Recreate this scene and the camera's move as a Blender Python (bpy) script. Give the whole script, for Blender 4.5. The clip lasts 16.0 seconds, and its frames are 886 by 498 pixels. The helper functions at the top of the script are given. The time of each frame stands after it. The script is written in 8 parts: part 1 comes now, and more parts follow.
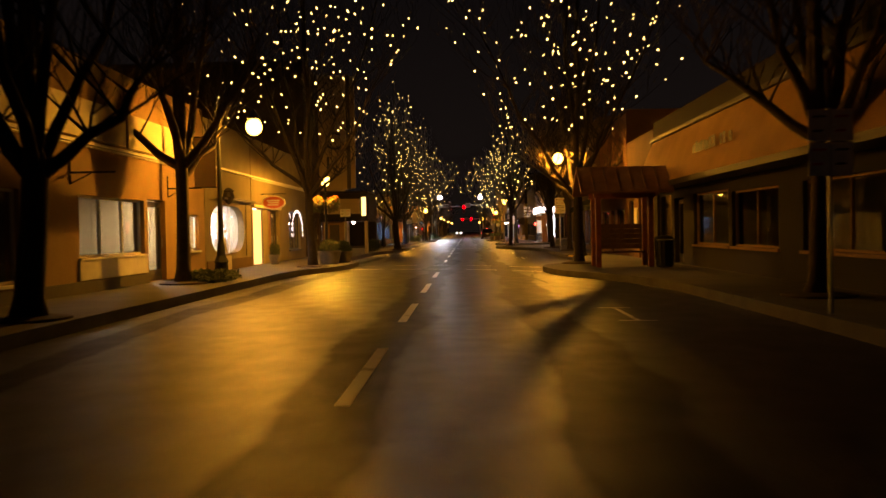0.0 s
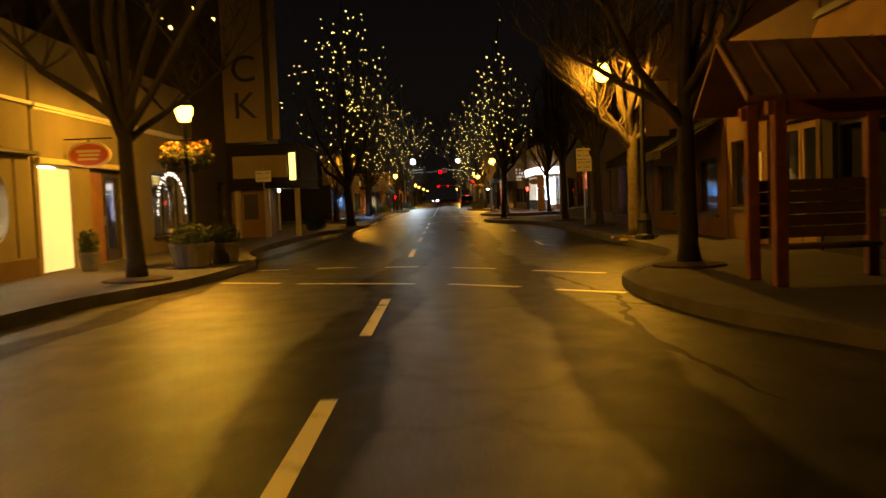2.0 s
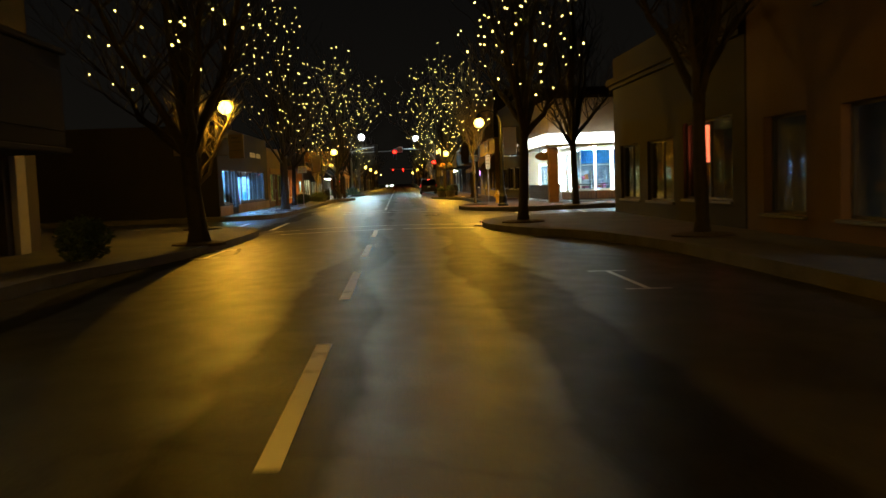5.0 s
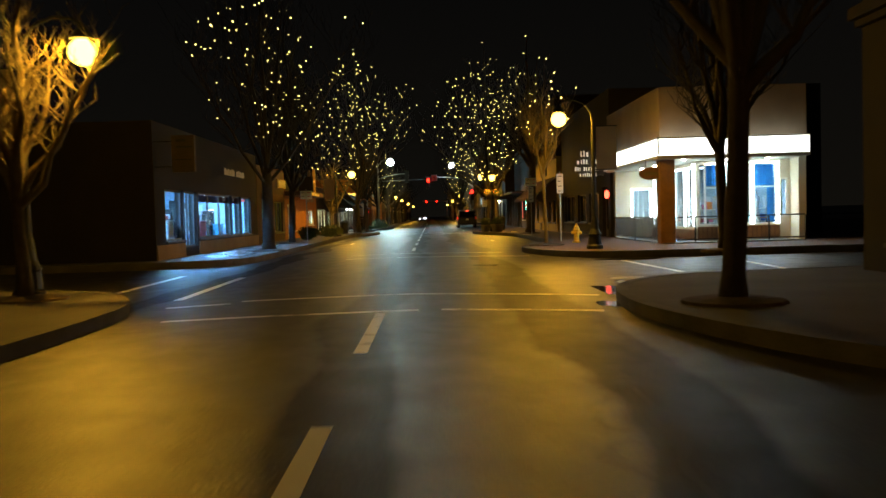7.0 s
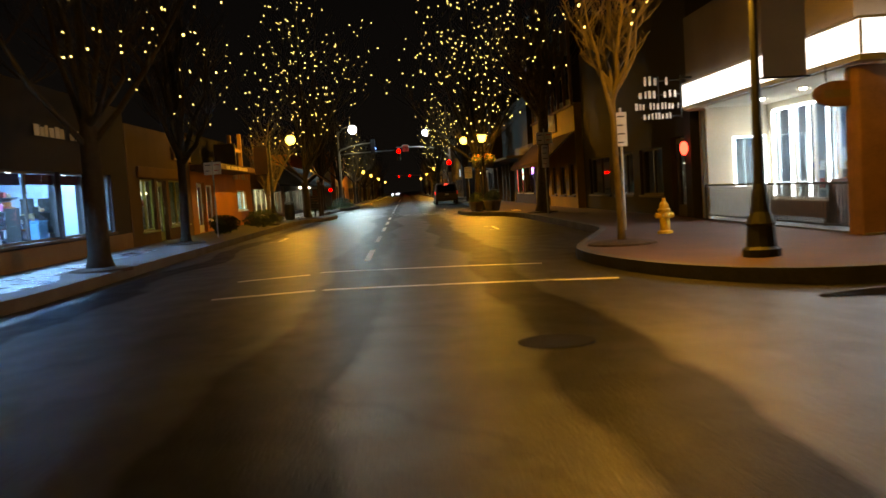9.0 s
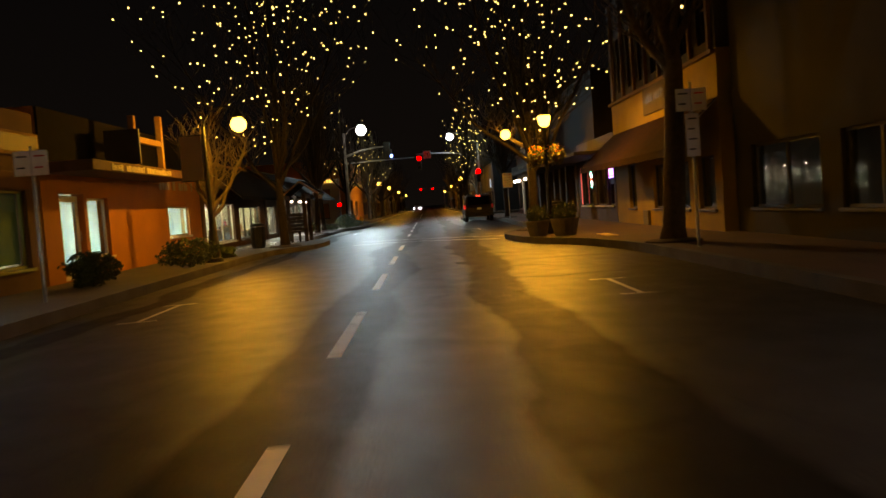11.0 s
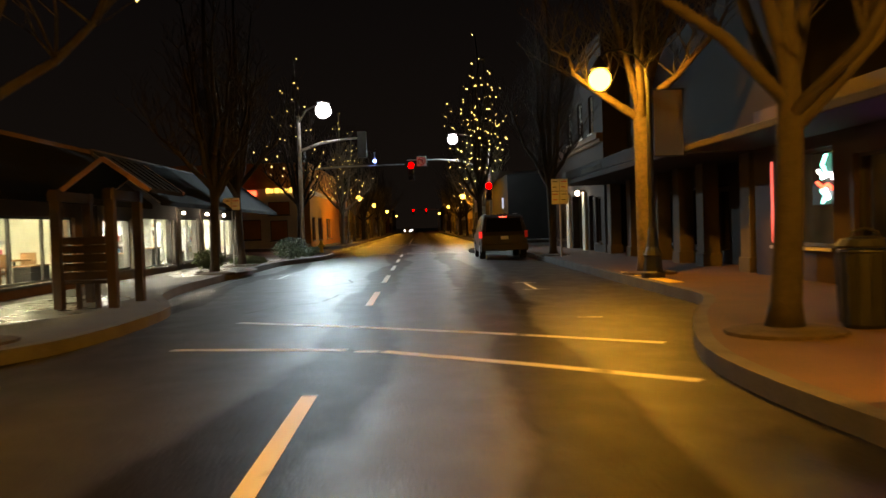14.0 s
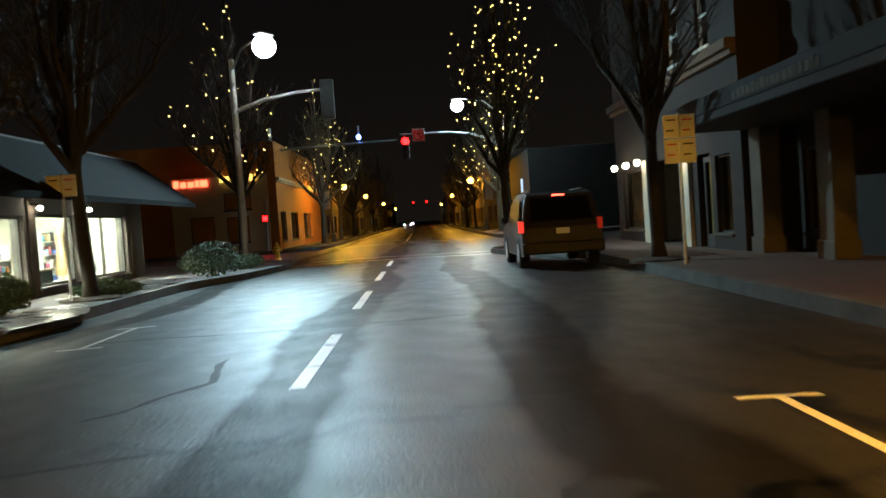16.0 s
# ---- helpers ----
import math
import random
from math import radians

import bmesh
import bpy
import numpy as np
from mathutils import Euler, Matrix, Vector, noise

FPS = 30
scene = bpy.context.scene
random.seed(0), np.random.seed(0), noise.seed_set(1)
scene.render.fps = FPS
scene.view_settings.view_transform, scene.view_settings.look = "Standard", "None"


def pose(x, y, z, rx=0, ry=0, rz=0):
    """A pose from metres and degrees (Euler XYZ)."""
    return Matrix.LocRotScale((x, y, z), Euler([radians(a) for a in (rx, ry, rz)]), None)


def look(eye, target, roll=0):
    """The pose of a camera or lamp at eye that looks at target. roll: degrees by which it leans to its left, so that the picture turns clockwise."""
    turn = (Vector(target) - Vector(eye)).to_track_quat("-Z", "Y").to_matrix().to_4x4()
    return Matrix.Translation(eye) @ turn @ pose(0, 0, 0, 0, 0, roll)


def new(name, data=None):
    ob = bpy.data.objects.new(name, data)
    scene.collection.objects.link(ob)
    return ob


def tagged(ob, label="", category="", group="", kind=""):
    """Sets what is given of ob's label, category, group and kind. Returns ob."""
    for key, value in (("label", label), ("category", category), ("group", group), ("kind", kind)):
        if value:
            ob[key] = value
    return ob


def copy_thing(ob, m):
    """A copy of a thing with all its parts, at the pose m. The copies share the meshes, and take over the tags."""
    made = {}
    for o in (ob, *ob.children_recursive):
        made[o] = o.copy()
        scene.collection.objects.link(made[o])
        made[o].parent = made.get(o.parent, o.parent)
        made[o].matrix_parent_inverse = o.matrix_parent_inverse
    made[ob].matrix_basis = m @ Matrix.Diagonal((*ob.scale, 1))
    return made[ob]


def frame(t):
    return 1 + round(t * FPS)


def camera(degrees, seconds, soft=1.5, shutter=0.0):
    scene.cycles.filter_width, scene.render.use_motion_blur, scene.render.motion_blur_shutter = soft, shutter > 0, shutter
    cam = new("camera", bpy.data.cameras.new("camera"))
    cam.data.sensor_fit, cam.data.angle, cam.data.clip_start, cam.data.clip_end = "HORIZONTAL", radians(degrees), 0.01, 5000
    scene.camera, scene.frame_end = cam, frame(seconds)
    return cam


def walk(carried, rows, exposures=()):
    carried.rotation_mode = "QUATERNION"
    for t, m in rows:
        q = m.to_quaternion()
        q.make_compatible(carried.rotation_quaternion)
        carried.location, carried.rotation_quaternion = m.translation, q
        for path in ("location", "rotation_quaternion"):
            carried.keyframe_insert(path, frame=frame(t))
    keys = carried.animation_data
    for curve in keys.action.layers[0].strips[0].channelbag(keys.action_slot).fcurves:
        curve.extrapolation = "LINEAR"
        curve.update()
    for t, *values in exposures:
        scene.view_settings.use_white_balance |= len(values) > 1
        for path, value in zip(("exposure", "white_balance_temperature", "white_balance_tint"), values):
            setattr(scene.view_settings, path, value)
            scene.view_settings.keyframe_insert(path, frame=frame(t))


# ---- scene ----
cam = camera(54.6, 16.0, shutter=0.4)
PATH = [
    (0, (0.904, 2.408, 1.336), (0.838, 4.707, 1.289), -1.1),
    (0.5, (0.838, 6.428, 1.316), (0.749, 8.725, 1.226), -1.7),
    (1, (0.815, 10.425, 1.351), (0.734, 12.721, 1.237), -2.0),
    (1.5, (0.798, 14.301, 1.378), (0.734, 16.598, 1.263), -2.0),
    (2, (0.777, 18.452, 1.394), (0.770, 20.748, 1.259), -2.2),
    (2.5, (0.738, 22.476, 1.420), (0.782, 24.770, 1.278), -2.1),
    (3, (0.712, 26.617, 1.444), (0.781, 28.910, 1.287), -2.1),
    (3.5, (0.655, 30.773, 1.420), (0.726, 33.067, 1.271), -2.5),
    (4, (0.630, 34.774, 1.417), (0.736, 37.064, 1.244), -2.9),
    (4.2, (0.649, 36.369, 1.434), (0.772, 38.658, 1.252), -2.3),
    (6.3, (0.480, 52.003, 1.190), (0.562, 54.296, 1.037), -1.4),
    (6.5, (0.528, 53.417, 1.189), (0.584, 55.715, 1.095), -1.3),
    (7, (0.595, 56.790, 1.237), (0.624, 59.088, 1.148), -1.6),
    (7.5, (0.723, 60.346, 1.242), (0.758, 62.644, 1.126), -1.8),
    (8, (0.744, 63.774, 1.270), (0.800, 66.070, 1.132), -3.2),
    (8.5, (0.729, 67.372, 1.265), (0.798, 69.666, 1.115), -3.4),
    (9, (0.737, 71.024, 1.302), (0.828, 73.316, 1.141), -3.7),
    (9.2, (0.695, 72.402, 1.324), (0.781, 74.695, 1.156), -3.8),
    (11.3, (0.858, 88.464, 1.278), (0.880, 90.761, 1.176), -4.5),
    (11.5, (0.822, 90.020, 1.264), (0.851, 92.319, 1.175), -4.9),
    (12, (0.707, 93.633, 1.267), (0.745, 95.932, 1.195), -5.0),
    (12.5, (0.751, 97.315, 1.308), (0.787, 99.613, 1.230), -4.9),
    (13, (0.775, 100.952, 1.299), (0.818, 103.250, 1.242), -3.4),
    (13.5, (0.837, 104.563, 1.311), (0.889, 106.860, 1.249), -2.0),
    (14, (0.848, 108.122, 1.331), (0.907, 110.420, 1.271), -1.9),
    (14.5, (0.887, 111.706, 1.312), (0.954, 114.004, 1.243), -1.8),
    (15, (0.937, 115.309, 1.295), (1.003, 117.607, 1.217), -2.9),
    (15.5, (0.961, 118.843, 1.297), (1.027, 121.141, 1.212), -4.0),
    (16, (0.983, 122.449, 1.259), (1.034, 124.746, 1.179), -3.9),
]
walk(cam, [(t, look(eye, target, roll)) for t, eye, target, roll in PATH],
     [(0.0, 1.1, 7150, 38), (1.0, 0.75, 7450, 40), (2.0, 0.68, 6800, 19), (2.5, 0.72, 6600, 16), (3.5, 0.95, 6400, 6), (4.2, 1.1, 6250, 3), (6.3, 0.5, 6150, 0), (7.2, 0.66, 6250, 0), (8.3, 0.35, 6900, 12), (9.2, 0.45, 7100, 15), (11.5, 0.32, 7450, 26), (13.0, 0.62, 7450, 28), (14.0, 0.82, 7350, 26), (14.5, 0.78, 7100, 22), (15.2, 0.65, 6500, 14), (16.0, 1.1, 6300, 12)])

# ---- world, exposure ----
world = bpy.data.worlds.new("night_sky")
scene.world = world
world.use_nodes = True
wn = world.node_tree
bgn = wn.nodes["Background"]
wtc = wn.nodes.new("ShaderNodeTexCoord")
wsep = wn.nodes.new("ShaderNodeSeparateXYZ")
wramp = wn.nodes.new("ShaderNodeValToRGB")
wn.links.new(wtc.outputs["Generated"], wsep.inputs[0])
wn.links.new(wsep.outputs["Z"], wramp.inputs[0])
wramp.color_ramp.elements[0].color = (0.010, 0.008, 0.006, 1)
wramp.color_ramp.elements[1].color = (0.0018, 0.0020, 0.0028, 1)
wramp.color_ramp.elements[1].position = 0.45
wn.links.new(wramp.outputs[0], bgn.inputs[0])
bgn.inputs[1].default_value = 0.34

SODIUM = (1.0, 0.465, 0.030)
COOL = (0.60, 0.92, 1.0)
LAMP_WATTS = 880.0
WHITE_WATTS = 1900.0


# ---- materials ----
def nodes_of(m):
    m.use_nodes = True
    return m.node_tree.nodes, m.node_tree.links


def mat(name, c1, c2=None, rough=0.7, metal=0.0, scale=3.0, fine=40.0, bump=0.15, rough2=None, spec=0.5, vary=0.0):
    """Surface with broad blotches, fine grain and relief."""
    m = bpy.data.materials.new(name)
    n, l = nodes_of(m)
    b = n["Principled BSDF"]
    c2 = c2 or tuple(v * 0.6 for v in c1)
    tc = n.new("ShaderNodeTexCoord")
    n1 = n.new("ShaderNodeTexNoise"); n1.inputs["Scale"].default_value = scale; n1.inputs["Detail"].default_value = 5
    n2 = n.new("ShaderNodeTexNoise"); n2.inputs["Scale"].default_value = fine; n2.inputs["Detail"].default_value = 3
    l.new(tc.outputs["Object"], n1.inputs["Vector"]); l.new(tc.outputs["Object"], n2.inputs["Vector"])
    add = n.new("ShaderNodeMath"); add.operation = "MULTIPLY_ADD"
    l.new(n2.outputs["Fac"], add.inputs[0]); add.inputs[1].default_value = 0.45; l.new(n1.outputs["Fac"], add.inputs[2])
    r = n.new("ShaderNodeValToRGB")
    r.color_ramp.elements[0].position, r.color_ramp.elements[1].position = 0.45, 0.95
    r.color_ramp.elements[0].color, r.color_ramp.elements[1].color = (*c2, 1), (*c1, 1)
    l.new(add.outputs[0], r.inputs[0])
    col = r.outputs[0]
    if vary:
        oi = n.new("ShaderNodeObjectInfo")
        hs = n.new("ShaderNodeHueSaturation")
        mr = n.new("ShaderNodeMapRange")
        mr.inputs["To Min"].default_value, mr.inputs["To Max"].default_value = 1 - vary, 1 + vary
        l.new(oi.outputs["Random"], mr.inputs["Value"]); l.new(mr.outputs[0], hs.inputs["Value"]); l.new(col, hs.inputs["Color"])
        col = hs.outputs[0]
    l.new(col, b.inputs["Base Color"])
    rr = n.new("ShaderNodeMapRange")
    rr.inputs["To Min"].default_value, rr.inputs["To Max"].default_value = rough, rough2 if rough2 is not None else min(1, rough + 0.15)
    l.new(n1.outputs["Fac"], rr.inputs["Value"]); l.new(rr.outputs[0], b.inputs["Roughness"])
    b.inputs["Metallic"].default_value = metal
    b.inputs["Specular IOR Level"].default_value = spec
    if bump:
        bp = n.new("ShaderNodeBump"); bp.inputs["Strength"].default_value = bump; bp.inputs["Distance"].default_value = 0.02
        l.new(add.outputs[0], bp.inputs["Height"]); l.new(bp.outputs[0], b.inputs["Normal"])
    return m


def glow(name, color, strength, lit=True):
    m = bpy.data.materials.new(name)
    n, l = nodes_of(m)
    b = n["Principled BSDF"]
    b.inputs["Base Color"].default_value = (*[0.8 * c for c in color], 1)
    b.inputs["Emission Color"].default_value = (*color, 1)
    b.inputs["Emission Strength"].default_value = strength
    if not lit:
        m.cycles.emission_sampling = "NONE"
    return m


def glass_mat(name, tint=(0.9, 0.95, 0.95)):
    m = bpy.data.materials.new(name)
    n, l = nodes_of(m)
    out = n["Material Output"]
    n.remove(n["Principled BSDF"])
    tr = n.new("ShaderNodeBsdfTransparent"); tr.inputs[0].default_value = (*tint, 1)
    gl = n.new("ShaderNodeBsdfGlossy"); gl.inputs["Roughness"].default_value = 0.03
    lw = n.new("ShaderNodeLayerWeight"); lw.inputs["Blend"].default_value = 0.5
    pw = n.new("ShaderNodeMath"); pw.operation = "POWER"; pw.inputs[1].default_value = 5.0
    l.new(lw.outputs["Facing"], pw.inputs[0])
    fr = n.new("ShaderNodeMath"); fr.operation = "MULTIPLY_ADD"; fr.inputs[1].default_value = 0.9; fr.inputs[2].default_value = 0.04
    l.new(pw.outputs[0], fr.inputs[0])
    mx = n.new("ShaderNodeMixShader")
    l.new(fr.outputs[0], mx.inputs[0]); l.new(tr.outputs[0], mx.inputs[1]); l.new(gl.outputs[0], mx.inputs[2]); l.new(mx.outputs[0], out.inputs[0])
    return m


def asphalt_mat():
    """Damp asphalt: aggregate grain, tar seams and patches, wheel tracks worn along the street, wet and dry areas."""
    m = bpy.data.materials.new("asphalt")
    n, l = nodes_of(m)
    b = n["Principled BSDF"]
    geo = n.new("ShaderNodeNewGeometry")

    def noise_at(sx, sy, detail=4, dist=0.0):
        mp = n.new("ShaderNodeMapping"); mp.inputs["Scale"].default_value = (sx, sy, 1)
        l.new(geo.outputs["Position"], mp.inputs["Vector"])
        t = n.new("ShaderNodeTexNoise"); t.inputs["Scale"].default_value = 1; t.inputs["Detail"].default_value = detail; t.inputs["Distortion"].default_value = dist
        l.new(mp.outputs[0], t.inputs["Vector"])
        return t.outputs["Fac"]

    def ramp(fac, p0, c0, p1, c1):
        r = n.new("ShaderNodeValToRGB")
        r.color_ramp.elements[0].position, r.color_ramp.elements[1].position = p0, p1
        r.color_ramp.elements[0].color, r.color_ramp.elements[1].color = (*c0, 1), (*c1, 1)
        l.new(fac, r.inputs[0])
        return r.outputs[0]

    def mix(kind, fac, a, c):
        x = n.new("ShaderNodeMix"); x.data_type = "RGBA"; x.blend_type = kind
        if isinstance(fac, float):
            x.inputs[0].default_value = fac
        else:
            l.new(fac, x.inputs[0])
        for sock, v in ((x.inputs[6], a), (x.inputs[7], c)):
            if isinstance(v, tuple):
                sock.default_value = (*v, 1)
            else:
                l.new(v, sock)
        return x.outputs[2]

    broad = noise_at(0.35, 0.16, 5, 0.6)
    patch = noise_at(0.6, 0.26, 6, 0.5)
    tracks = noise_at(2.1, 0.03, 4)
    grain = noise_at(60, 60, 3)
    stones = noise_at(24, 24, 2)
    swell = noise_at(2.3, 1.6, 4)
    base = ramp(broad, 0.3, (0.026, 0.0250, 0.0235), 0.75, (0.043, 0.041, 0.037))
    base = mix("MULTIPLY", 0.7, base, ramp(tracks, 0.35, (0.55, 0.55, 0.55), 0.65, (1.15, 1.13, 1.1)))
    base = mix("MULTIPLY", 0.6, base, ramp(grain, 0.3, (0.4, 0.4, 0.4), 0.7, (1.4, 1.4, 1.4)))
    base = mix("MULTIPLY", 0.8, base, ramp(patch, 0.34, (0.72, 0.72, 0.72), 0.46, (1.05, 1.05, 1.05)))
    # tar seams: thin wandering cracks
    mpv = n.new("ShaderNodeMapping"); mpv.inputs["Scale"].default_value = (0.33, 0.2, 1)
    nz = n.new("ShaderNodeTexNoise"); nz.inputs["Scale"].default_value = 1.2; nz.inputs["Detail"].default_value = 4
    l.new(geo.outputs["Position"], nz.inputs["Vector"])
    va = n.new("ShaderNodeVectorMath"); va.operation = "MULTIPLY_ADD"; va.inputs[1].default_value = (1.6, 1.6, 0)
    l.new(nz.outputs["Color"], va.inputs[0]); l.new(geo.outputs["Position"], va.inputs[2]); l.new(va.outputs[0], mpv.inputs["Vector"])
    vo = n.new("ShaderNodeTexVoronoi"); vo.feature = "DISTANCE_TO_EDGE"; vo.inputs["Scale"].default_value = 1.0
    l.new(mpv.outputs[0], vo.inputs["Vector"])
    crack = ramp(vo.outputs["Distance"], 0.008, (0.12, 0.12, 0.12), 0.022, (1, 1, 1))
    gate = ramp(noise_at(0.09, 0.05, 2), 0.43, (0, 0, 0), 0.52, (1, 1, 1))
    base = mix("MULTIPLY", gate, base, crack)
    # drier strips between the wheel tracks
    sx = n.new("ShaderNodeSeparateXYZ"); l.new(geo.outputs["Position"], sx.inputs[0])
    wob = n.new("ShaderNodeMath"); wob.operation = "MULTIPLY_ADD"; wob.inputs[1].default_value = 2.0
    l.new(noise_at(0.3, 0.14, 8), wob.inputs[0]); l.new(sx.outputs["X"], wob.inputs[2])
    strips = []
    for centre, half in ((0.85, 0.55), (3.05, 0.5), (-2.9, 0.35)):
        df = n.new("ShaderNodeMath"); df.operation = "SUBTRACT"; df.inputs[1].default_value = centre
        l.new(wob.outputs[0], df.inputs[0])
        ab = n.new("ShaderNodeMath"); ab.operation = "ABSOLUTE"; l.new(df.outputs[0], ab.inputs[0])
        mr = n.new("ShaderNodeMapRange"); mr.interpolation_type = "SMOOTHSTEP"
        mr.inputs["From Min"].default_value, mr.inputs["From Max"].default_value = half * 0.7, half * 1.1
        mr.inputs["To Min"].default_value, mr.inputs["To Max"].default_value = 1, 0
        l.new(ab.outputs[0], mr.inputs["Value"])
        strips.append(mr.outputs[0])
    mx = strips[0]
    for s_ in strips[1:]:
        q = n.new("ShaderNodeMath"); q.operation = "MAXIMUM"; l.new(mx, q.inputs[0]); l.new(s_, q.inputs[1]); mx = q.outputs[0]
    base = mix("MULTIPLY", mx, base, (0.42, 0.41, 0.40))
    l.new(base, b.inputs["Base Color"])
    spv = n.new("ShaderNodeMapRange"); spv.inputs["To Min"].default_value, spv.inputs["To Max"].default_value = 0.50, 0.05
    dull = n.new("ShaderNodeMapRange"); dull.inputs["From Min"].default_value, dull.inputs["From Max"].default_value = 0.42, 0.34
    dull.inputs["To Max"].default_value = 0.22
    l.new(patch, dull.inputs["Value"])
    dm = n.new("ShaderNodeMath"); dm.operation = "MAXIMUM"; l.new(mx, dm.inputs[0]); l.new(dull.outputs[0], dm.inputs[1])
    l.new(dm.outputs[0], spv.inputs["Value"]); l.new(spv.outputs[0], b.inputs["Specular IOR Level"])
    wet = n.new("ShaderNodeMapRange"); wet.inputs["From Min"].default_value, wet.inputs["From Max"].default_value = 0.35, 0.65
    wet.inputs["To Min"].default_value, wet.inputs["To Max"].default_value = 0.42, 0.50
    l.new(swell, wet.inputs["Value"])
    l.new(wet.outputs[0], b.inputs["Roughness"])
    sw = n.new("ShaderNodeBump"); sw.inputs["Strength"].default_value = 0.06; sw.inputs["Distance"].default_value = 0.02
    l.new(swell, sw.inputs["Height"])
    st = n.new("ShaderNodeBump"); st.inputs["Strength"].default_value = 0.55; st.inputs["Distance"].default_value = 0.012
    l.new(stones, st.inputs["Height"]); l.new(sw.outputs[0], st.inputs["Normal"])
    bp = n.new("ShaderNodeBump"); bp.inputs["Strength"].default_value = 0.45; bp.inputs["Distance"].default_value = 0.01
    l.new(grain, bp.inputs["Height"]); l.new(st.outputs[0], bp.inputs["Normal"]); l.new(bp.outputs[0], b.inputs["Normal"])
    return m


def worn_paint(name, color):
    """Road paint with patches rubbed through to the asphalt colour."""
    m = bpy.data.materials.new(name)
    n, l = nodes_of(m)
    b = n["Principled BSDF"]
    geo = n.new("ShaderNodeNewGeometry")
    t = n.new("ShaderNodeTexNoise"); t.inputs["Scale"].default_value = 2.2; t.inputs["Detail"].default_value = 6
    l.new(geo.outputs["Position"], t.inputs["Vector"])
    r = n.new("ShaderNodeValToRGB")
    r.color_ramp.elements[0].position, r.color_ramp.elements[1].position = 0.30, 0.42
    r.color_ramp.elements[0].color, r.color_ramp.elements[1].color = (0.12, 0.115, 0.11, 1), (*color, 1)
    l.new(t.outputs["Fac"], r.inputs[0]); l.new(r.outputs[0], b.inputs["Base Color"])
    b.inputs["Roughness"].default_value = 0.5
    return m


M_ASPHALT = asphalt_mat()
M_WALK = mat("pavement_concrete", (0.095, 0.090, 0.083), (0.045, 0.042, 0.038), 0.75, scale=0.9, fine=30, bump=0.2)
M_BRICKWALK = mat("red_paver", (0.105, 0.055, 0.04), (0.055, 0.03, 0.022), 0.7, scale=1.2, fine=35)
M_KERB = mat("kerb_concrete", (0.12, 0.113, 0.105), (0.05, 0.047, 0.043), 0.8, scale=1.5, fine=30)
M_YELLOWKERB = worn_paint("yellow_kerb_paint", (0.75, 0.55, 0.08))
M_WHITE = worn_paint("white_road_paint", (0.85, 0.84, 0.80))
M_SOIL = mat("soil", (0.07, 0.05, 0.035), (0.03, 0.022, 0.015), 0.95, scale=6, fine=60, bump=0.5)
# Tan and pale barks carry lamplight in their colour; M_BARK is the unlit one.
M_BARKTAN = mat("lamplit_tan_bark", (0.13, 0.10, 0.062), (0.065, 0.05, 0.032), 0.9, scale=9, fine=70, bump=0.7)
M_BARK = mat("bark", (0.038, 0.030, 0.021), (0.018, 0.014, 0.010), 0.9, scale=9, fine=70, bump=0.7)
M_BARKPALE = mat("lamplit_pale_bark", (0.15, 0.12, 0.07), (0.08, 0.062, 0.04), 0.9, scale=9, fine=70, bump=0.7)
M_POST = mat("black_painted_iron", (0.022, 0.024, 0.022), (0.012, 0.012, 0.012), 0.45, 0.3, scale=8, fine=60, bump=0.05)
M_GALV = mat("galvanised_steel", (0.45, 0.46, 0.47), (0.30, 0.31, 0.32), 0.45, 0.8, scale=6, fine=50, bump=0.05)
M_WOOD = mat("dark_stained_timber", (0.12, 0.065, 0.04), (0.06, 0.032, 0.02), 0.7, scale=5, fine=40, bump=0.3)
M_REDWOOD = mat("red_stained_timber", (0.24, 0.075, 0.05), (0.13, 0.04, 0.03), 0.65, scale=5, fine=40, bump=0.25)
M_COPPER = mat("rusty_sheet_roof", (0.30, 0.15, 0.07), (0.17, 0.08, 0.04), 0.5, 0.35, scale=3, fine=40, bump=0.2)
M_SIGN = mat("white_sign_sheet", (0.78, 0.77, 0.75), (0.66, 0.65, 0.63), 0.4, scale=5, fine=40, bump=0)
M_SIGNRED = mat("red_sign_print", (0.62, 0.05, 0.05), None, 0.45, bump=0)
M_SIGNDARK = mat("dark_sign_print", (0.03, 0.03, 0.03), None, 0.5, bump=0)
M_PLANTER = mat("cast_concrete_planter", (0.22, 0.205, 0.18), (0.12, 0.112, 0.095), 0.85, scale=4, fine=40, bump=0.3)
M_LEAF = mat("shrub_leaves", (0.055, 0.085, 0.025), (0.025, 0.04, 0.012), 0.6, scale=8, fine=50, bump=0.2)
M_DRYLEAF = mat("basket_leaves", (0.10, 0.10, 0.02), (0.045, 0.05, 0.012), 0.6, scale=8, fine=50, bump=0.2)
M_FLOWER = mat("orange_petals", (0.75, 0.20, 0.02), (0.6, 0.1, 0.02), 0.6, scale=20, fine=60, bump=0)
M_YELLOW = mat("yellow_hydrant_paint", (0.72, 0.50, 0.03), (0.5, 0.33, 0.02), 0.45, scale=6, fine=40, bump=0.1)
M_GLASS = glass_mat("window_glass")
# Shop plaster in a darker copy: the gloom of unlit rooms is coloured in.
M_DARKROOM = mat("shade_toned_plaster", (0.30, 0.28, 0.25), (0.2, 0.19, 0.17), 0.9, bump=0)
M_ROOMWHITE = mat("white_shop_plaster", (0.82, 0.81, 0.78), (0.72, 0.71, 0.68), 0.85, bump=0)
M_FRAMEDARK = mat("dark_window_frame", (0.04, 0.038, 0.035), (0.025, 0.023, 0.02), 0.5, bump=0.05)
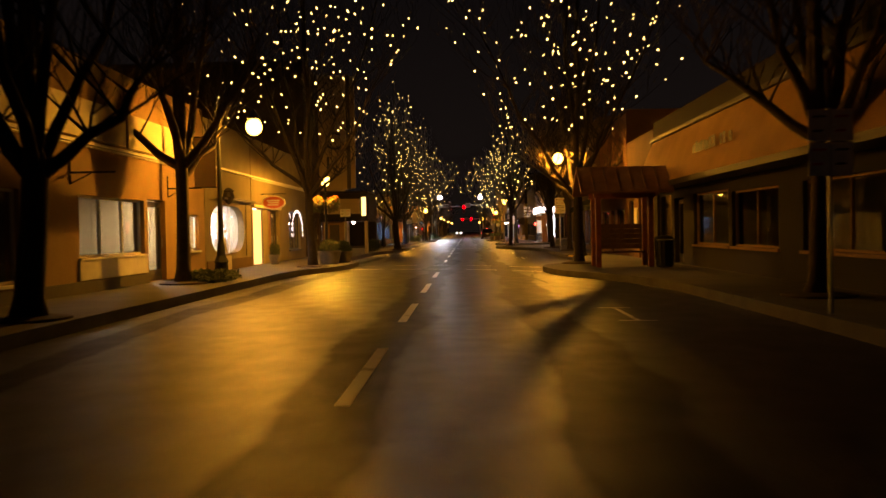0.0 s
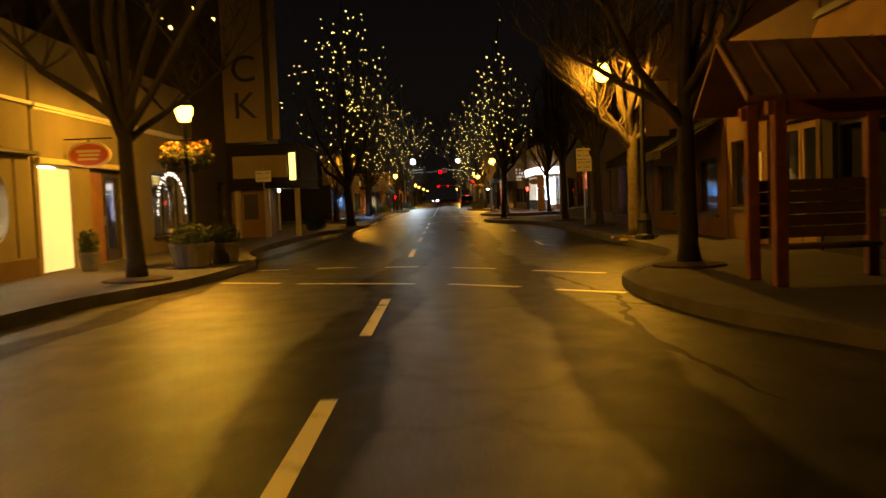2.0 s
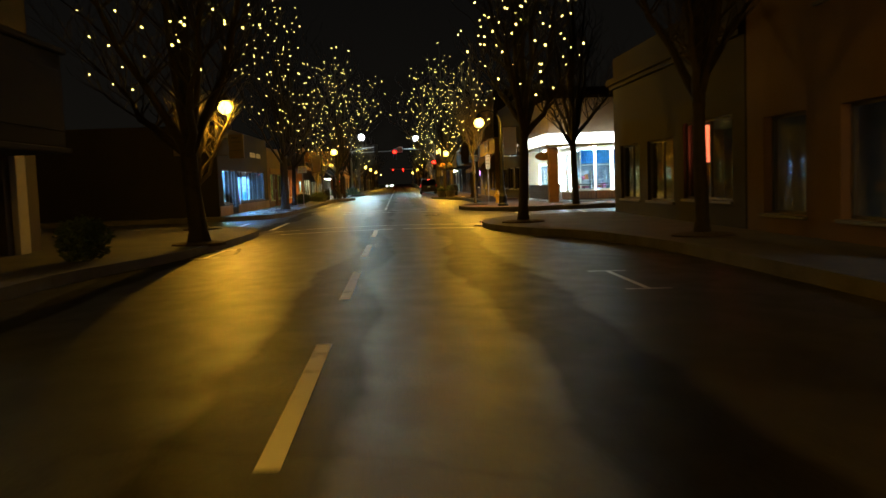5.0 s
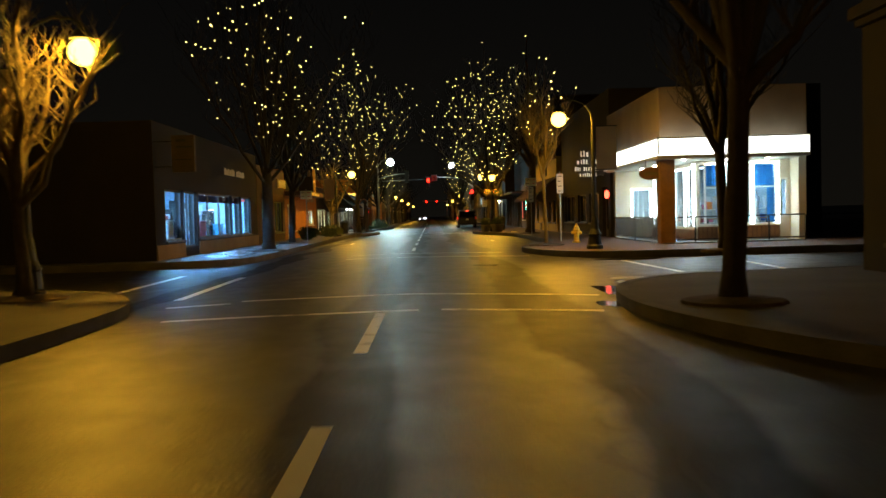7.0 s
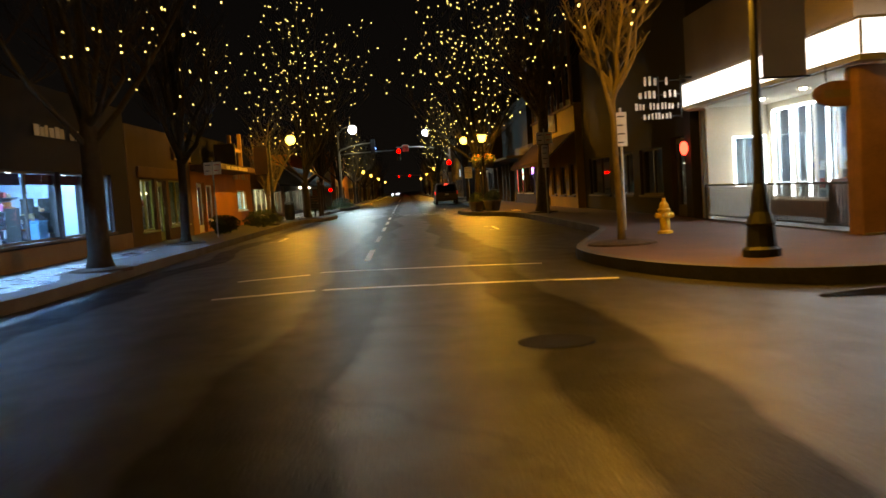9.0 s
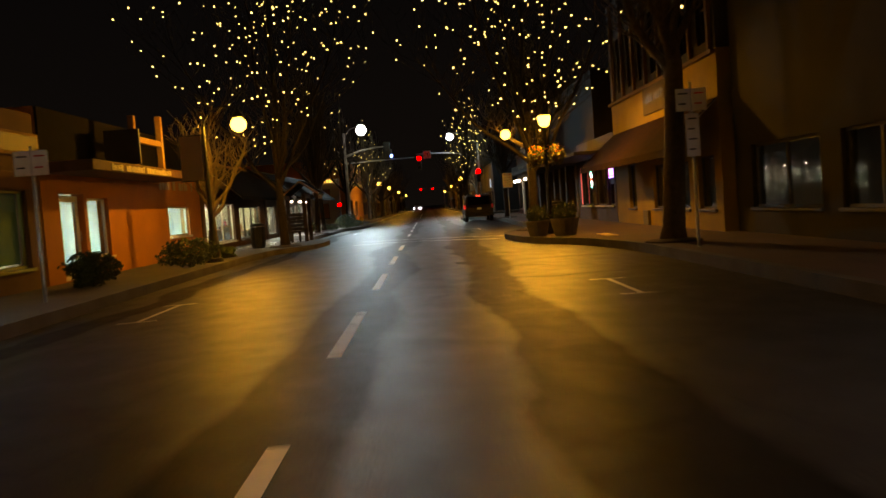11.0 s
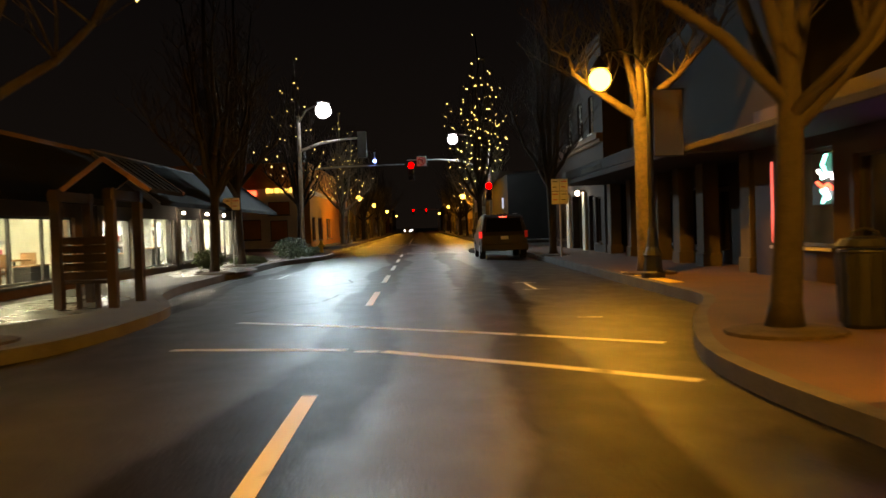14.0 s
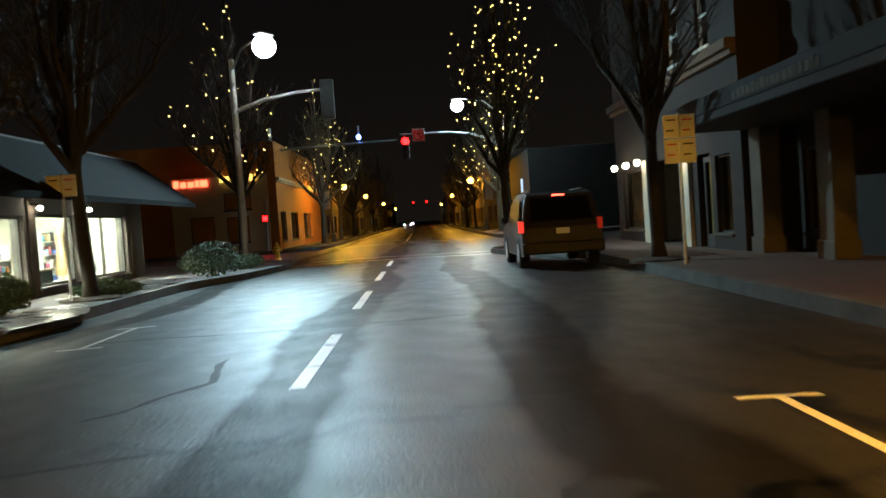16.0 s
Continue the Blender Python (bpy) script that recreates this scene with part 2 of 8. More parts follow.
M_FRAMEWHITE = mat("white_window_frame", (0.72, 0.70, 0.64), (0.55, 0.53, 0.48), 0.5, bump=0.05)
M_ROOF = mat("roofing_felt", (0.05, 0.05, 0.05), (0.03, 0.03, 0.03), 0.9)
M_BULB = glow("warm_bulb", (1.0, 0.72, 0.17), 6.0, lit=False)
M_SODIUM = glow("sodium_globe", (1.0, 0.60, 0.075), 7.0, lit=False)
M_COOLLED = glow("cool_street_light", (0.86, 0.97, 1.0), 25.0, lit=False)
M_RED = glow("red_signal_lens", (1.0, 0.0016, 0.0009), 32.0)
M_REDSOFT = glow("red_lamp", (1.0, 0.06, 0.03), 5.0)
M_BLUE = glow("blue_beacon", (0.12, 0.25, 1.0), 14.0, lit=False)
M_TUBE = glow("white_neon_tube", (0.80, 0.94, 1.0), 7.0)
M_FASCIA = glow("backlit_fascia", (1.0, 0.98, 0.94), 2.4)
M_CEIL_COOL = glow("cool_ceiling_panel", (0.55, 0.78, 1.0), 42.0)
M_CEIL_BRIGHT = glow("bright_cool_ceiling_panel", (0.26, 0.56, 1.0), 190.0)
M_CEIL_WHITE = glow("white_ceiling_panel", (0.94, 0.98, 0.74), 190.0)
M_CEIL_PORCH = glow("porch_downlight", (1.0, 0.94, 0.82), 170.0)
M_CEIL_WARM = glow("warm_ceiling_panel", (1.0, 0.78, 0.42), 32.0)
M_CEIL_DIM = glow("dim_ceiling_panel", (1.0, 0.85, 0.6), 2.5)


# ---- building blocks ----
def part(name, bm, material, parent=None, label="", smooth=False):
    me = bpy.data.meshes.new(name)
    bm.normal_update()
    bm.to_mesh(me)
    bm.free()
    me.materials.append(material)
    if smooth:
        me.polygons.foreach_set("use_smooth", [True] * len(me.polygons))
    ob = new(name, me)
    if parent:
        ob.parent = parent
    if label:
        tagged(ob, label)
    return ob


def parts(name, dims, material, parent, label="", bev=0.0):
    """One part for each box."""
    for d in dims:
        part(name, boxes(d, bev=bev), material, parent, label)


def thing(name, label, category, loc=(0, 0, 0), rz=0.0, group="", kind=""):
    e = new(name)
    e.empty_display_size = 0.2
    e.matrix_basis = pose(*loc, 0, 0, rz)
    return tagged(e, label, category, group, kind)


def box(bm, x0, x1, y0, y1, z0, z1, bev=0.0):
    r = bmesh.ops.create_cube(bm, size=1.0, matrix=Matrix.LocRotScale(((x0 + x1) / 2, (y0 + y1) / 2, (z0 + z1) / 2), None, (abs(x1 - x0), abs(y1 - y0), abs(z1 - z0))))
    if bev:
        es = list({e for v in r["verts"] for e in v.link_edges})
        bmesh.ops.bevel(bm, geom=es, offset=bev, segments=1, affect="EDGES", profile=0.5)
    return bm


def boxes(*dims, bev=0.0):
    bm = bmesh.new()
    for d in dims:
        box(bm, *d, bev=bev)
    return bm


def tube(bm, pts, radii, n=8, cap=True):
    rings = []
    pts = [Vector(p) for p in pts]
    for i, p in enumerate(pts):
        d = (pts[min(i + 1, len(pts) - 1)] - pts[max(i - 1, 0)]).normalized()
        a = d.orthogonal().normalized() if not rings else (prev - d * prev.dot(d)).normalized()
        prev = a
        b = d.cross(a)
        r = radii[i] if isinstance(radii, (list, tuple)) else radii
        rings.append([bm.verts.new(p + r * (math.cos(2 * math.pi * k / n) * a + math.sin(2 * math.pi * k / n) * b)) for k in range(n)])
    for q, s in zip(rings, rings[1:]):
        for k in range(n):
            bm.faces.new((q[k], q[(k + 1) % n], s[(k + 1) % n], s[k]))
    if cap:
        bm.faces.new(rings[0][::-1]); bm.faces.new(rings[-1])
    return bm


def lathe(bm, profile, n=16, at=(0, 0)):
    rings = [[bm.verts.new((at[0] + r * math.cos(2 * math.pi * k / n), at[1] + r * math.sin(2 * math.pi * k / n), z)) for k in range(n)] for r, z in profile]
    for q, s in zip(rings, rings[1:]):
        for k in range(n):
            bm.faces.new((q[k], q[(k + 1) % n], s[(k + 1) % n], s[k]))
    bm.faces.new(rings[0][::-1]); bm.faces.new(rings[-1])
    return bm


def prism(outline, z0, z1):
    """Upright slab over a plan outline."""
    bm = bmesh.new()
    lo = [bm.verts.new((x, y, z0)) for x, y in outline]
    hi = [bm.verts.new((x, y, z1)) for x, y in outline]
    bm.faces.new(hi); bm.faces.new(lo[::-1])
    for i in range(len(lo)):
        j = (i + 1) % len(lo)
        bm.faces.new((lo[i], lo[j], hi[j], hi[i]))
    bmesh.ops.recalc_face_normals(bm, faces=bm.faces)
    return bm


def smooth_line(pts, steps=6):
    """Rounded version of a kerb line: Hermite curves whose tangents never outrun their span."""
    out = []
    p = [Vector((*q, 0)) for q in pts]
    for i in range(len(p) - 1):
        a, b, c, d = p[max(i - 1, 0)], p[i], p[i + 1], p[min(i + 2, len(p) - 1)]
        span = (c - b).length
        if span > 14:
            out.append((b.x, b.y))
            continue
        m0, m1 = (c - a).normalized() * min((b - a).length or span, span), (d - b).normalized() * min((d - c).length or span, span)
        for s in range(steps):
            t = s / steps
            q = b * (2 * t ** 3 - 3 * t * t + 1) + m0 * (t ** 3 - 2 * t * t + t) + c * (3 * t * t - 2 * t ** 3) + m1 * (t ** 3 - t * t)
            out.append((q.x, q.y))
    out.append((p[-1].x, p[-1].y))
    return out


# ---- ground, road, pavements ----
YC = 0.13   # pavement height
bm = bmesh.new()
bmesh.ops.create_grid(bm, x_segments=2, y_segments=2, size=1500)
bmesh.ops.translate(bm, vec=(0, 200, -0.30), verts=bm.verts)
tagged(part("ground", bm, M_ASPHALT), "dark flat ground reaching away between the town blocks", "ground", kind="structure")

CROWN = [(-60, -0.07), (-5.2, -0.07), (-3.6, -0.035), (-1.8, -0.008), (-0.1, 0.0), (1.8, -0.008), (3.6, -0.035), (5.7, -0.07), (60, -0.07)]
bm = bmesh.new()
rows_y = [-60 + 4 * i for i in range(121)]
grid = [[bm.verts.new((x, y, z)) for x, z in CROWN] for y in rows_y]
for a, b in zip(grid, grid[1:]):
    for k in range(len(CROWN) - 1):
        bm.faces.new((a[k], a[k + 1], b[k + 1], b[k]))
tagged(part("road", bm, M_ASPHALT, smooth=True), "damp dark asphalt street with worn wheel tracks and tar seams", "road", kind="structure")


def crown_z(x):
    for (xa, za), (xb, zb) in zip(CROWN, CROWN[1:]):
        if xa <= x <= xb:
            return za + (zb - za) * (x - xa) / (xb - xa)
    return -0.07


def pavement(name, kerb, back_x, label, material=None):
    """Raised pavement between a kerb line and the house fronts, with a kerb stone along its edge."""
    line = smooth_line(kerb)
    inner = []
    side = 1 if back_x > 0 else -1
    for i, (x, y) in enumerate(line):
        a, b = line[max(i - 1, 0)], line[min(i + 1, len(line) - 1)]
        d = Vector((b[0] - a[0], b[1] - a[1], 0)).normalized()
        nrm = Vector((d.y, -d.x, 0)) * side
        inner.append((x + nrm.x * 0.17, y + nrm.y * 0.17))
    slab = [*inner, (back_x, inner[-1][1]), (back_x, inner[0][1])]
    root = tagged(part(name, prism(slab, -0.28, YC - 0.004), material or M_WALK), label, "pavement", kind="structure")
    bmk = bmesh.new()
    for (p, q), (r, s) in zip(zip(line, line[1:]), zip(inner, inner[1:])):
        vs = [bmk.verts.new((*v, z)) for z in (-0.28, YC) for v in (p, q, s, r)]
        for f in ((4, 5, 6, 7), (0, 1, 5, 4), (2, 3, 7, 6)):
            bmk.faces.new([vs[k] for k in f])
    bmesh.ops.recalc_face_normals(bmk, faces=bmk.faces)
    part("kerb", bmk, M_KERB, root, "pale concrete kerb stones")
    return root


WL, WR = -7.6, 7.9      # house fronts
pavement("pavement_1", [(-4.9, -40), (-4.95, 10), (-4.95, 27), (-4.7, 31), (-3.8, 34), (-3.7, 38.5), (-4.6, 42), (-4.95, 46), (-4.8, 56), (-3.9, 60), (-3.5, 64.5), (-3.6, 68.4), (-4.6, 70.8), (-6.5, 71.9), (-10, 72.2), (-60, 72.4)], -60, "worn concrete pavement with rounded kerb extensions at the crossings")
pavement("pavement_2", [(-60, 81.0), (-9, 81.0), (-6.0, 81.6), (-4.9, 83.5), (-4.85, 92), (-4.9, 112), (-4.6, 116), (-3.45, 118.6), (-3.4, 122.5), (-4.5, 126), (-4.95, 130), (-4.9, 143), (-3.9, 147), (-3.6, 152), (-4.6, 155.2), (-9, 156.4), (-60, 156.6)], -60, "worn concrete pavement with tree pits along the shop fronts")
pavement("pavement_3", [(5.6, -40), (5.6, 10), (5.5, 21), (4.9, 24.6), (3.6, 28), (3.45, 31.5), (4.6, 34), (5.6, 37), (5.65, 46), (5.6, 57), (4.9, 61.5), (3.6, 64.4), (3.05, 67.2), (3.5, 70), (5.0, 71.6), (9, 72.2), (60, 72.4)], 60, "worn concrete pavement with rounded kerb extensions at the crossings")
pavement("pavement_4", [(60, 80.4), (10, 80.4), (5.6, 80.5), (4.1, 82.2), (3.6, 85.5), (4.6, 89), (5.4, 92), (5.4, 104), (4.9, 108), (3.7, 111.5), (3.4, 115.5), (4.2, 118.7), (5.3, 122), (5.35, 144.5), (4.7, 148), (3.5, 150.6), (3.4, 153), (4.6, 155.4), (9, 156.5), (60, 156.6)], 60, "worn reddish paver pavement with planters along the shop fronts", M_BRICKWALK)
pavement("pavement_5", [(-60, 171), (-9, 171), (-5.5, 172.4), (-4.9, 176), (-4.9, 190), (-4.9, 420)], -60, "concrete pavement running into the distance")
pavement("pavement_6", [(60, 171), (9, 171), (6, 172.4), (5.4, 176), (5.4, 190), (5.4, 420)], 60, "concrete pavement running into the distance")


def stripe(name, x0, y0, x1, y1, w, z=0.004, seg=6, material=None, label="worn white road marking"):
    """Flat painted stripe that follows the road's crown."""
    bm = bmesh.new()
    d = Vector((x1 - x0, y1 - y0, 0))
    nrm = Vector((-d.y, d.x, 0)).normalized() * w / 2
    rows = []
    for i in range(seg + 1):
        c = Vector((x0, y0, 0)) + d * (i / seg)
        rows.append([bm.verts.new((c.x + s * nrm.x, c.y + s * nrm.y, crown_z(c.x + s * nrm.x) + z)) for s in (-1, 1)])
    for a, b in zip(rows, rows[1:]):
        bm.faces.new((a[0], b[0], b[1], a[1]))
    bmesh.ops.recalc_face_normals(bm, faces=bm.faces)
    for f in bm.faces:
        if f.normal.z < 0:
            f.normal_flip()
    return tagged(part(name, bm, material or M_WHITE), label, "road marking", group=name, kind="structure")


for y in (-3.2, 2.9, 9.0, 15.1, 21.2, 27.3, 39.3, 46.6, 52.7, 58.6, 64.6, 87.6, 93.7, 99.8, 105.6, 111.8, 123.0, 129.2, 135.3, 141.4, 147.5, 178, 184, 190, 196, 202, 208):
    stripe("lane_dash", -0.09, y, -0.09, y + 3.25, 0.13, label="worn pale yellow centre line dash")
XW = [(-3.45, 34.5, -2.2, 33.75), (-1.85, 33.5, 0.25, 32.6), (0.8, 32.4, 1.9, 31.6), (2.4, 31.1, 3.3, 30.5), (-3.4, 37.2, -2.65, 37.0), (-2.0, 36.9, -1.1, 36.7), (-0.5, 36.4, 0.2, 36.2), (0.9, 35.7, 1.75, 35.1), (2.4, 34.5, 3.6, 33.6),
      (-2.9, 67.8, 0.4, 68.1), (0.7, 68.1, 2.75, 67.6), (-2.4, 70.2, 0.3, 70.5), (0.3, 70.5, 3.1, 69.7), (-3.4, 69.6, -2.5, 69.9),
      (-5.4, 72.6, -5.5, 77.8), (-3.6, 70.9, -3.7, 76.2), (5.6, 79.2, 5.8, 74.6), (8.3, 79.2, 8.0, 74.6),
      (-2.0, 82.8, -0.6, 83.0), (-0.5, 83.0, 3.5, 82.3), (-2.1, 85.2, -0.95, 85.5), (-0.8, 85.8, 2.9, 85.0),
      (-2.1, 118.2, 0.0, 117.6), (0.1, 117.5, 0.35, 117.4), (0.4, 117.4, 3.15, 115.2), (-1.9, 121.0, 3.5, 117.5),
      (-3.2, 152.2, 3.9, 151.4), (-3.2, 154.6, 3.9, 153.8), (-4, 172.5, 4.5, 172.3), (-4, 174.8, 4.5, 174.6)]
for x0, y0, x1, y1 in XW:
    stripe("crosswalk_line", x0, y0, x1, y1, 0.17, label="worn white crosswalk line")
for xa, ya in ((3.4, 15.1), (3.57, 43.0), (3.6, 52.8), (3.5, 97.0), (3.2, 125.8), (-3.4, 60.2), (-3.3, 98), (-3.3, 133)):
    stripe("parking_mark", xa - 0.28, ya, xa + 0.28, ya, 0.08, seg=2, label="white parking bay corner mark")
    stripe("parking_mark", xa - 0.28, ya + 2.1, xa + 0.28, ya + 2.1, 0.08, seg=2, label="white parking bay corner mark")
    stripe("parking_mark", xa, ya + 0.05, xa, ya + 2.05, 0.08, seg=2, z=0.0045, label="white parking bay corner mark")
stripe("parking_mark", 3.05, 120.3, 3.4, 120.25, 0.08, seg=2, label="white parking bay corner mark")


# ---- buildings ----
def front_wall(length, z1, holes, t=0.3, z0=0.0):
    """Wall slab along local x with rectangular openings right through it, one connected mesh."""
    us = sorted({0.0, length, *[min(max(v, 0), length) for h in holes for v in h[:2]]})
    zs = sorted({z0, z1, *[v for h in holes for v in h[2:4]]})
    bm = bmesh.new()
    made = {}

    def vert(i, d, k):
        if (i, d, k) not in made:
            made[i, d, k] = bm.verts.new((us[i], d * t, zs[k]))
        return made[i, d, k]

    nu, nz = len(us) - 1, len(zs) - 1
    solid = [[not any(h[0] < (us[i] + us[i + 1]) / 2 < h[1] and h[2] < (zs[k] + zs[k + 1]) / 2 < h[3] for h in holes) for k in range(nz)] for i in range(nu)]
    full = lambda i, k: 0 <= i < nu and 0 <= k < nz and solid[i][k]
    for i in range(nu):
        for k in range(nz):
            if not solid[i][k]:
                continue
            bm.faces.new((vert(i, 0, k), vert(i + 1, 0, k), vert(i + 1, 0, k + 1), vert(i, 0, k + 1)))
            bm.faces.new((vert(i, 1, k), vert(i, 1, k + 1), vert(i + 1, 1, k + 1), vert(i + 1, 1, k)))
            if not full(i - 1, k):
                bm.faces.new((vert(i, 0, k), vert(i, 0, k + 1), vert(i, 1, k + 1), vert(i, 1, k)))
            if not full(i + 1, k):
                bm.faces.new((vert(i + 1, 0, k), vert(i + 1, 1, k), vert(i + 1, 1, k + 1), vert(i + 1, 0, k + 1)))
            if not full(i, k - 1):
                bm.faces.new((vert(i, 0, k), vert(i, 1, k), vert(i + 1, 1, k), vert(i + 1, 0, k)))
            if not full(i, k + 1):
                bm.faces.new((vert(i, 0, k + 1), vert(i + 1, 0, k + 1), vert(i + 1, 1, k + 1), vert(i, 1, k + 1)))
    return bm


def add_window(root, u0, u1, z0, z1, bars=(), sill=True, frame_mat=None, inset=0.10, rails=(), pane=True, name="window"):
    fm = frame_mat or M_FRAMEDARK
    f = 0.055
    dims = [(u0, u0 + f, inset, inset + 0.07, z0, z1), (u1 - f, u1, inset, inset + 0.07, z0, z1), (u0 + f, u1 - f, inset, inset + 0.07, z0, z0 + f), (u0 + f, u1 - f, inset, inset + 0.07, z1 - f, z1)]
    w = part(name, boxes(*dims), fm, root)
    parts("mullion", [(b - f / 2, b + f / 2, inset, inset + 0.07, z0 + f, z1 - f) for b in bars], fm, w)
    parts("transom", [(u0 + f, u1 - f, inset + 0.005, inset + 0.065, r - f / 2, r + f / 2) for r in rails], fm, w)
    if pane:
        edges = [u0 + f, *bars, u1 - f]
        for a, b in zip(edges, edges[1:]):
            p = part("pane", boxes((a + 0.02, b - 0.02, inset + 0.03, inset + 0.036, z0 + f, z1 - f)), M_GLASS, w)
            p.visible_shadow = False
    if sill:
        part("sill", boxes((u0 - 0.06, u1 + 0.06, -0.07, inset, z0 - 0.07, z0 - 0.003), bev=0.008), fm, w)
    return w


def add_door(root, u0, u1, z1, material, glazed=True, inset=0.14):
    z0 = YC + 0.01
    if glazed:
        dims = [(u0, u0 + 0.12, inset, inset + 0.05, z0, z1), (u1 - 0.12, u1, inset, inset + 0.05, z0, z1), (u0 + 0.12, u1 - 0.12, inset, inset + 0.05, z1 - 0.14, z1), (u0 + 0.12, u1 - 0.12, inset, inset + 0.05, z0, z0 + 0.30)]
    else:
        dims = [(u0, u1, inset, inset + 0.05, z0, z1), (u0 + 0.15, u1 - 0.15, inset - 0.012, inset, z0 + 0.2, z0 + 0.9), (u0 + 0.15, u1 - 0.15, inset - 0.012, inset, z0 + 1.1, z1 - 0.2)]
    d = part("door", boxes(*dims), material, root)
    if glazed:
        p = part("pane", boxes((u0 + 0.11, u1 - 0.11, inset + 0.02, inset + 0.026, z0 + 0.29, z1 - 0.13)), M_GLASS, d)
        p.visible_shadow = False
    bm = tube(bmesh.new(), [(u1 - 0.06, inset - 0.05, z0 + 0.9), (u1 - 0.06, inset - 0.05, z0 + 1.15)], 0.014, 6)
    part("handle", bm, M_GALV, d)
    return d


def room(root, u0, u1, depth, z1, material=None, t=0.3, z0=None):
    """Shop interior behind the front wall: floor, side walls, back wall and ceiling in one shell."""
    z0 = YC + 0.02 if z0 is None else z0
    g = 0.02
    return part("interior", boxes((u0, u1, t + g, depth, z0 - 0.06, z0), (u0, u1, depth, depth + 0.08, z0, z1), (u0 - 0.08, u0, t + g, depth, z0, z1), (u1, u1 + 0.08, t + g, depth, z0, z1), (u0, u1, t + g, depth, z1, z1 + 0.06)), material or M_ROOMWHITE, root)


def ceiling_lights(root, u0, u1, z, material, d=1.6, n=2, size=(1.1, 0.3)):
    """Lit ceiling fixtures inside a shop."""
    for k in range(n):
        c = u0 + (u1 - u0) * (k + 0.5) / n
        fx = part("light_fixture", boxes((c - size[0] / 2, c + size[0] / 2, d - size[1] / 2, d + size[1] / 2, z - 0.07, z - 0.045)), material, root, "lit ceiling light panel")


def house(name, label, side, xf, ya, yb, h, depth, wall, holes=(), cornice=None, group="shop buildings", base=0.0):
    """Town building whose front stands at x = xf between ya and yb. Returns root and a map from street y to its own front coordinate."""
    L = yb - ya
    if side == "left":
        root = thing(name, label, "building", (xf, ya, base), 90, group)
        u = lambda y: y - ya
    else:
        root = thing(name, label, "building", (xf, yb, base), -90, group)
        u = lambda y: yb - y
    hs = [(min(u(a), u(b)), max(u(a), u(b)), z0, z1) for a, b, z0, z1 in holes]
    part("wall", front_wall(L, h, hs), wall, root)
    e = 0.004
    part("shell", prism([(e, 0.302), (0.25, 0.302), (0.25, depth - 0.25), (L - 0.25, depth - 0.25), (L - 0.25, 0.302), (L - e, 0.302), (L - e, depth), (e, depth)], 0, h - e), wall, root)
    part("roof", boxes((0.03, L - 0.03, 0.31, depth - 0.03, h - 0.35, h - 0.2)), M_ROOF, root)
    if cornice:
        z, out, tall, m = cornice
        part("cornice", boxes((-0.0, L, -out, -0.003, z, z + tall), (0.0, L, -out * 0.55, -0.003, z - tall * 0.6, z - 0.004), bev=0.01), m, root)
    return root, u


def awning(root, u0, u1, z_wall, z_edge, out, material, drop=0.22, name="awning"):
    """Sloped canvas awning with a hanging valance and closed ends."""
    bm = bmesh.new()
    th = 0.03
    v = [bm.verts.new(p) for p in ((u0, -0.01, z_wall), (u1, -0.01, z_wall), (u1, -out, z_edge), (u0, -out, z_edge), (u0, -0.01, z_wall - th), (u1, -0.01, z_wall - th), (u1, -out, z_edge - th), (u0, -out, z_edge - th))]
    for f in ((0, 1, 2, 3), (4, 7, 6, 5), (0, 4, 5, 1), (2, 6, 7, 3), (0, 3, 7, 4), (1, 5, 6, 2)):
        bm.faces.new([v[k] for k in f])
    box(bm, u0, u1, -out - 0.012, -out + 0.012, z_edge - drop, z_edge + 0.004)
    n = max(2, int((u1 - u0) / 1.8))
    bmesh.ops.recalc_face_normals(bm, faces=bm.faces)
    a = part(name, bm, material, root)
    for k in range(n + 1):
        x = u0 + 0.02 + (u1 - u0 - 0.04) * k / n
        part("rib", tube(bmesh.new(), [(x, -0.02, z_wall - 0.06), (x, -out + 0.03, z_edge - 0.05)], 0.014, 5), M_GALV, a)
    return a


def bars_of_writing(root, u0, u1, z0, z1, material, d=-0.03, rows=1, seed=1, gap=0.35, name="letter", wide=1.0):
    """Unreadable writing as plain upright bars."""
    rnd = random.Random(seed)
    h = (z1 - z0) / rows
    for r in range(rows):
        x = u0
        zb = z1 - (r + 1) * h + h * 0.15
        while x < u1 - 0.02:
            w = rnd.uniform(0.35, 0.8) * h * wide
            if rnd.random() > 0.12:
                part(name, boxes((x, min(x + w, u1), d - 0.012, d, zb, zb + h * rnd.uniform(0.55, 0.75))), material, root)
            x += w + h * gap * rnd.uniform(0.3, 0.8)


M_STUCCO_TAN = mat("tan_stucco", (0.34, 0.22, 0.105), (0.22, 0.135, 0.06), 0.85, scale=0.8, fine=30, bump=0.25)
M_STUCCO_GREEN = mat("olive_stucco", (0.24, 0.20, 0.12), (0.15, 0.125, 0.075), 0.85, scale=0.8, fine=30, bump=0.25)
M_STUCCO_CREAM = mat("cream_stucco", (0.60, 0.54, 0.42), (0.45, 0.40, 0.30), 0.85, scale=0.9, fine=30, bump=0.2)
M_STUCCO_GREY = mat("grey_stucco", (0.12, 0.11, 0.10), (0.07, 0.065, 0.06), 0.85, scale=0.8, fine=30, bump=0.25)
M_STUCCO_BROWN = mat("brown_stucco", (0.14, 0.085, 0.05), (0.085, 0.05, 0.03), 0.85, scale=0.8, fine=30, bump=0.25)
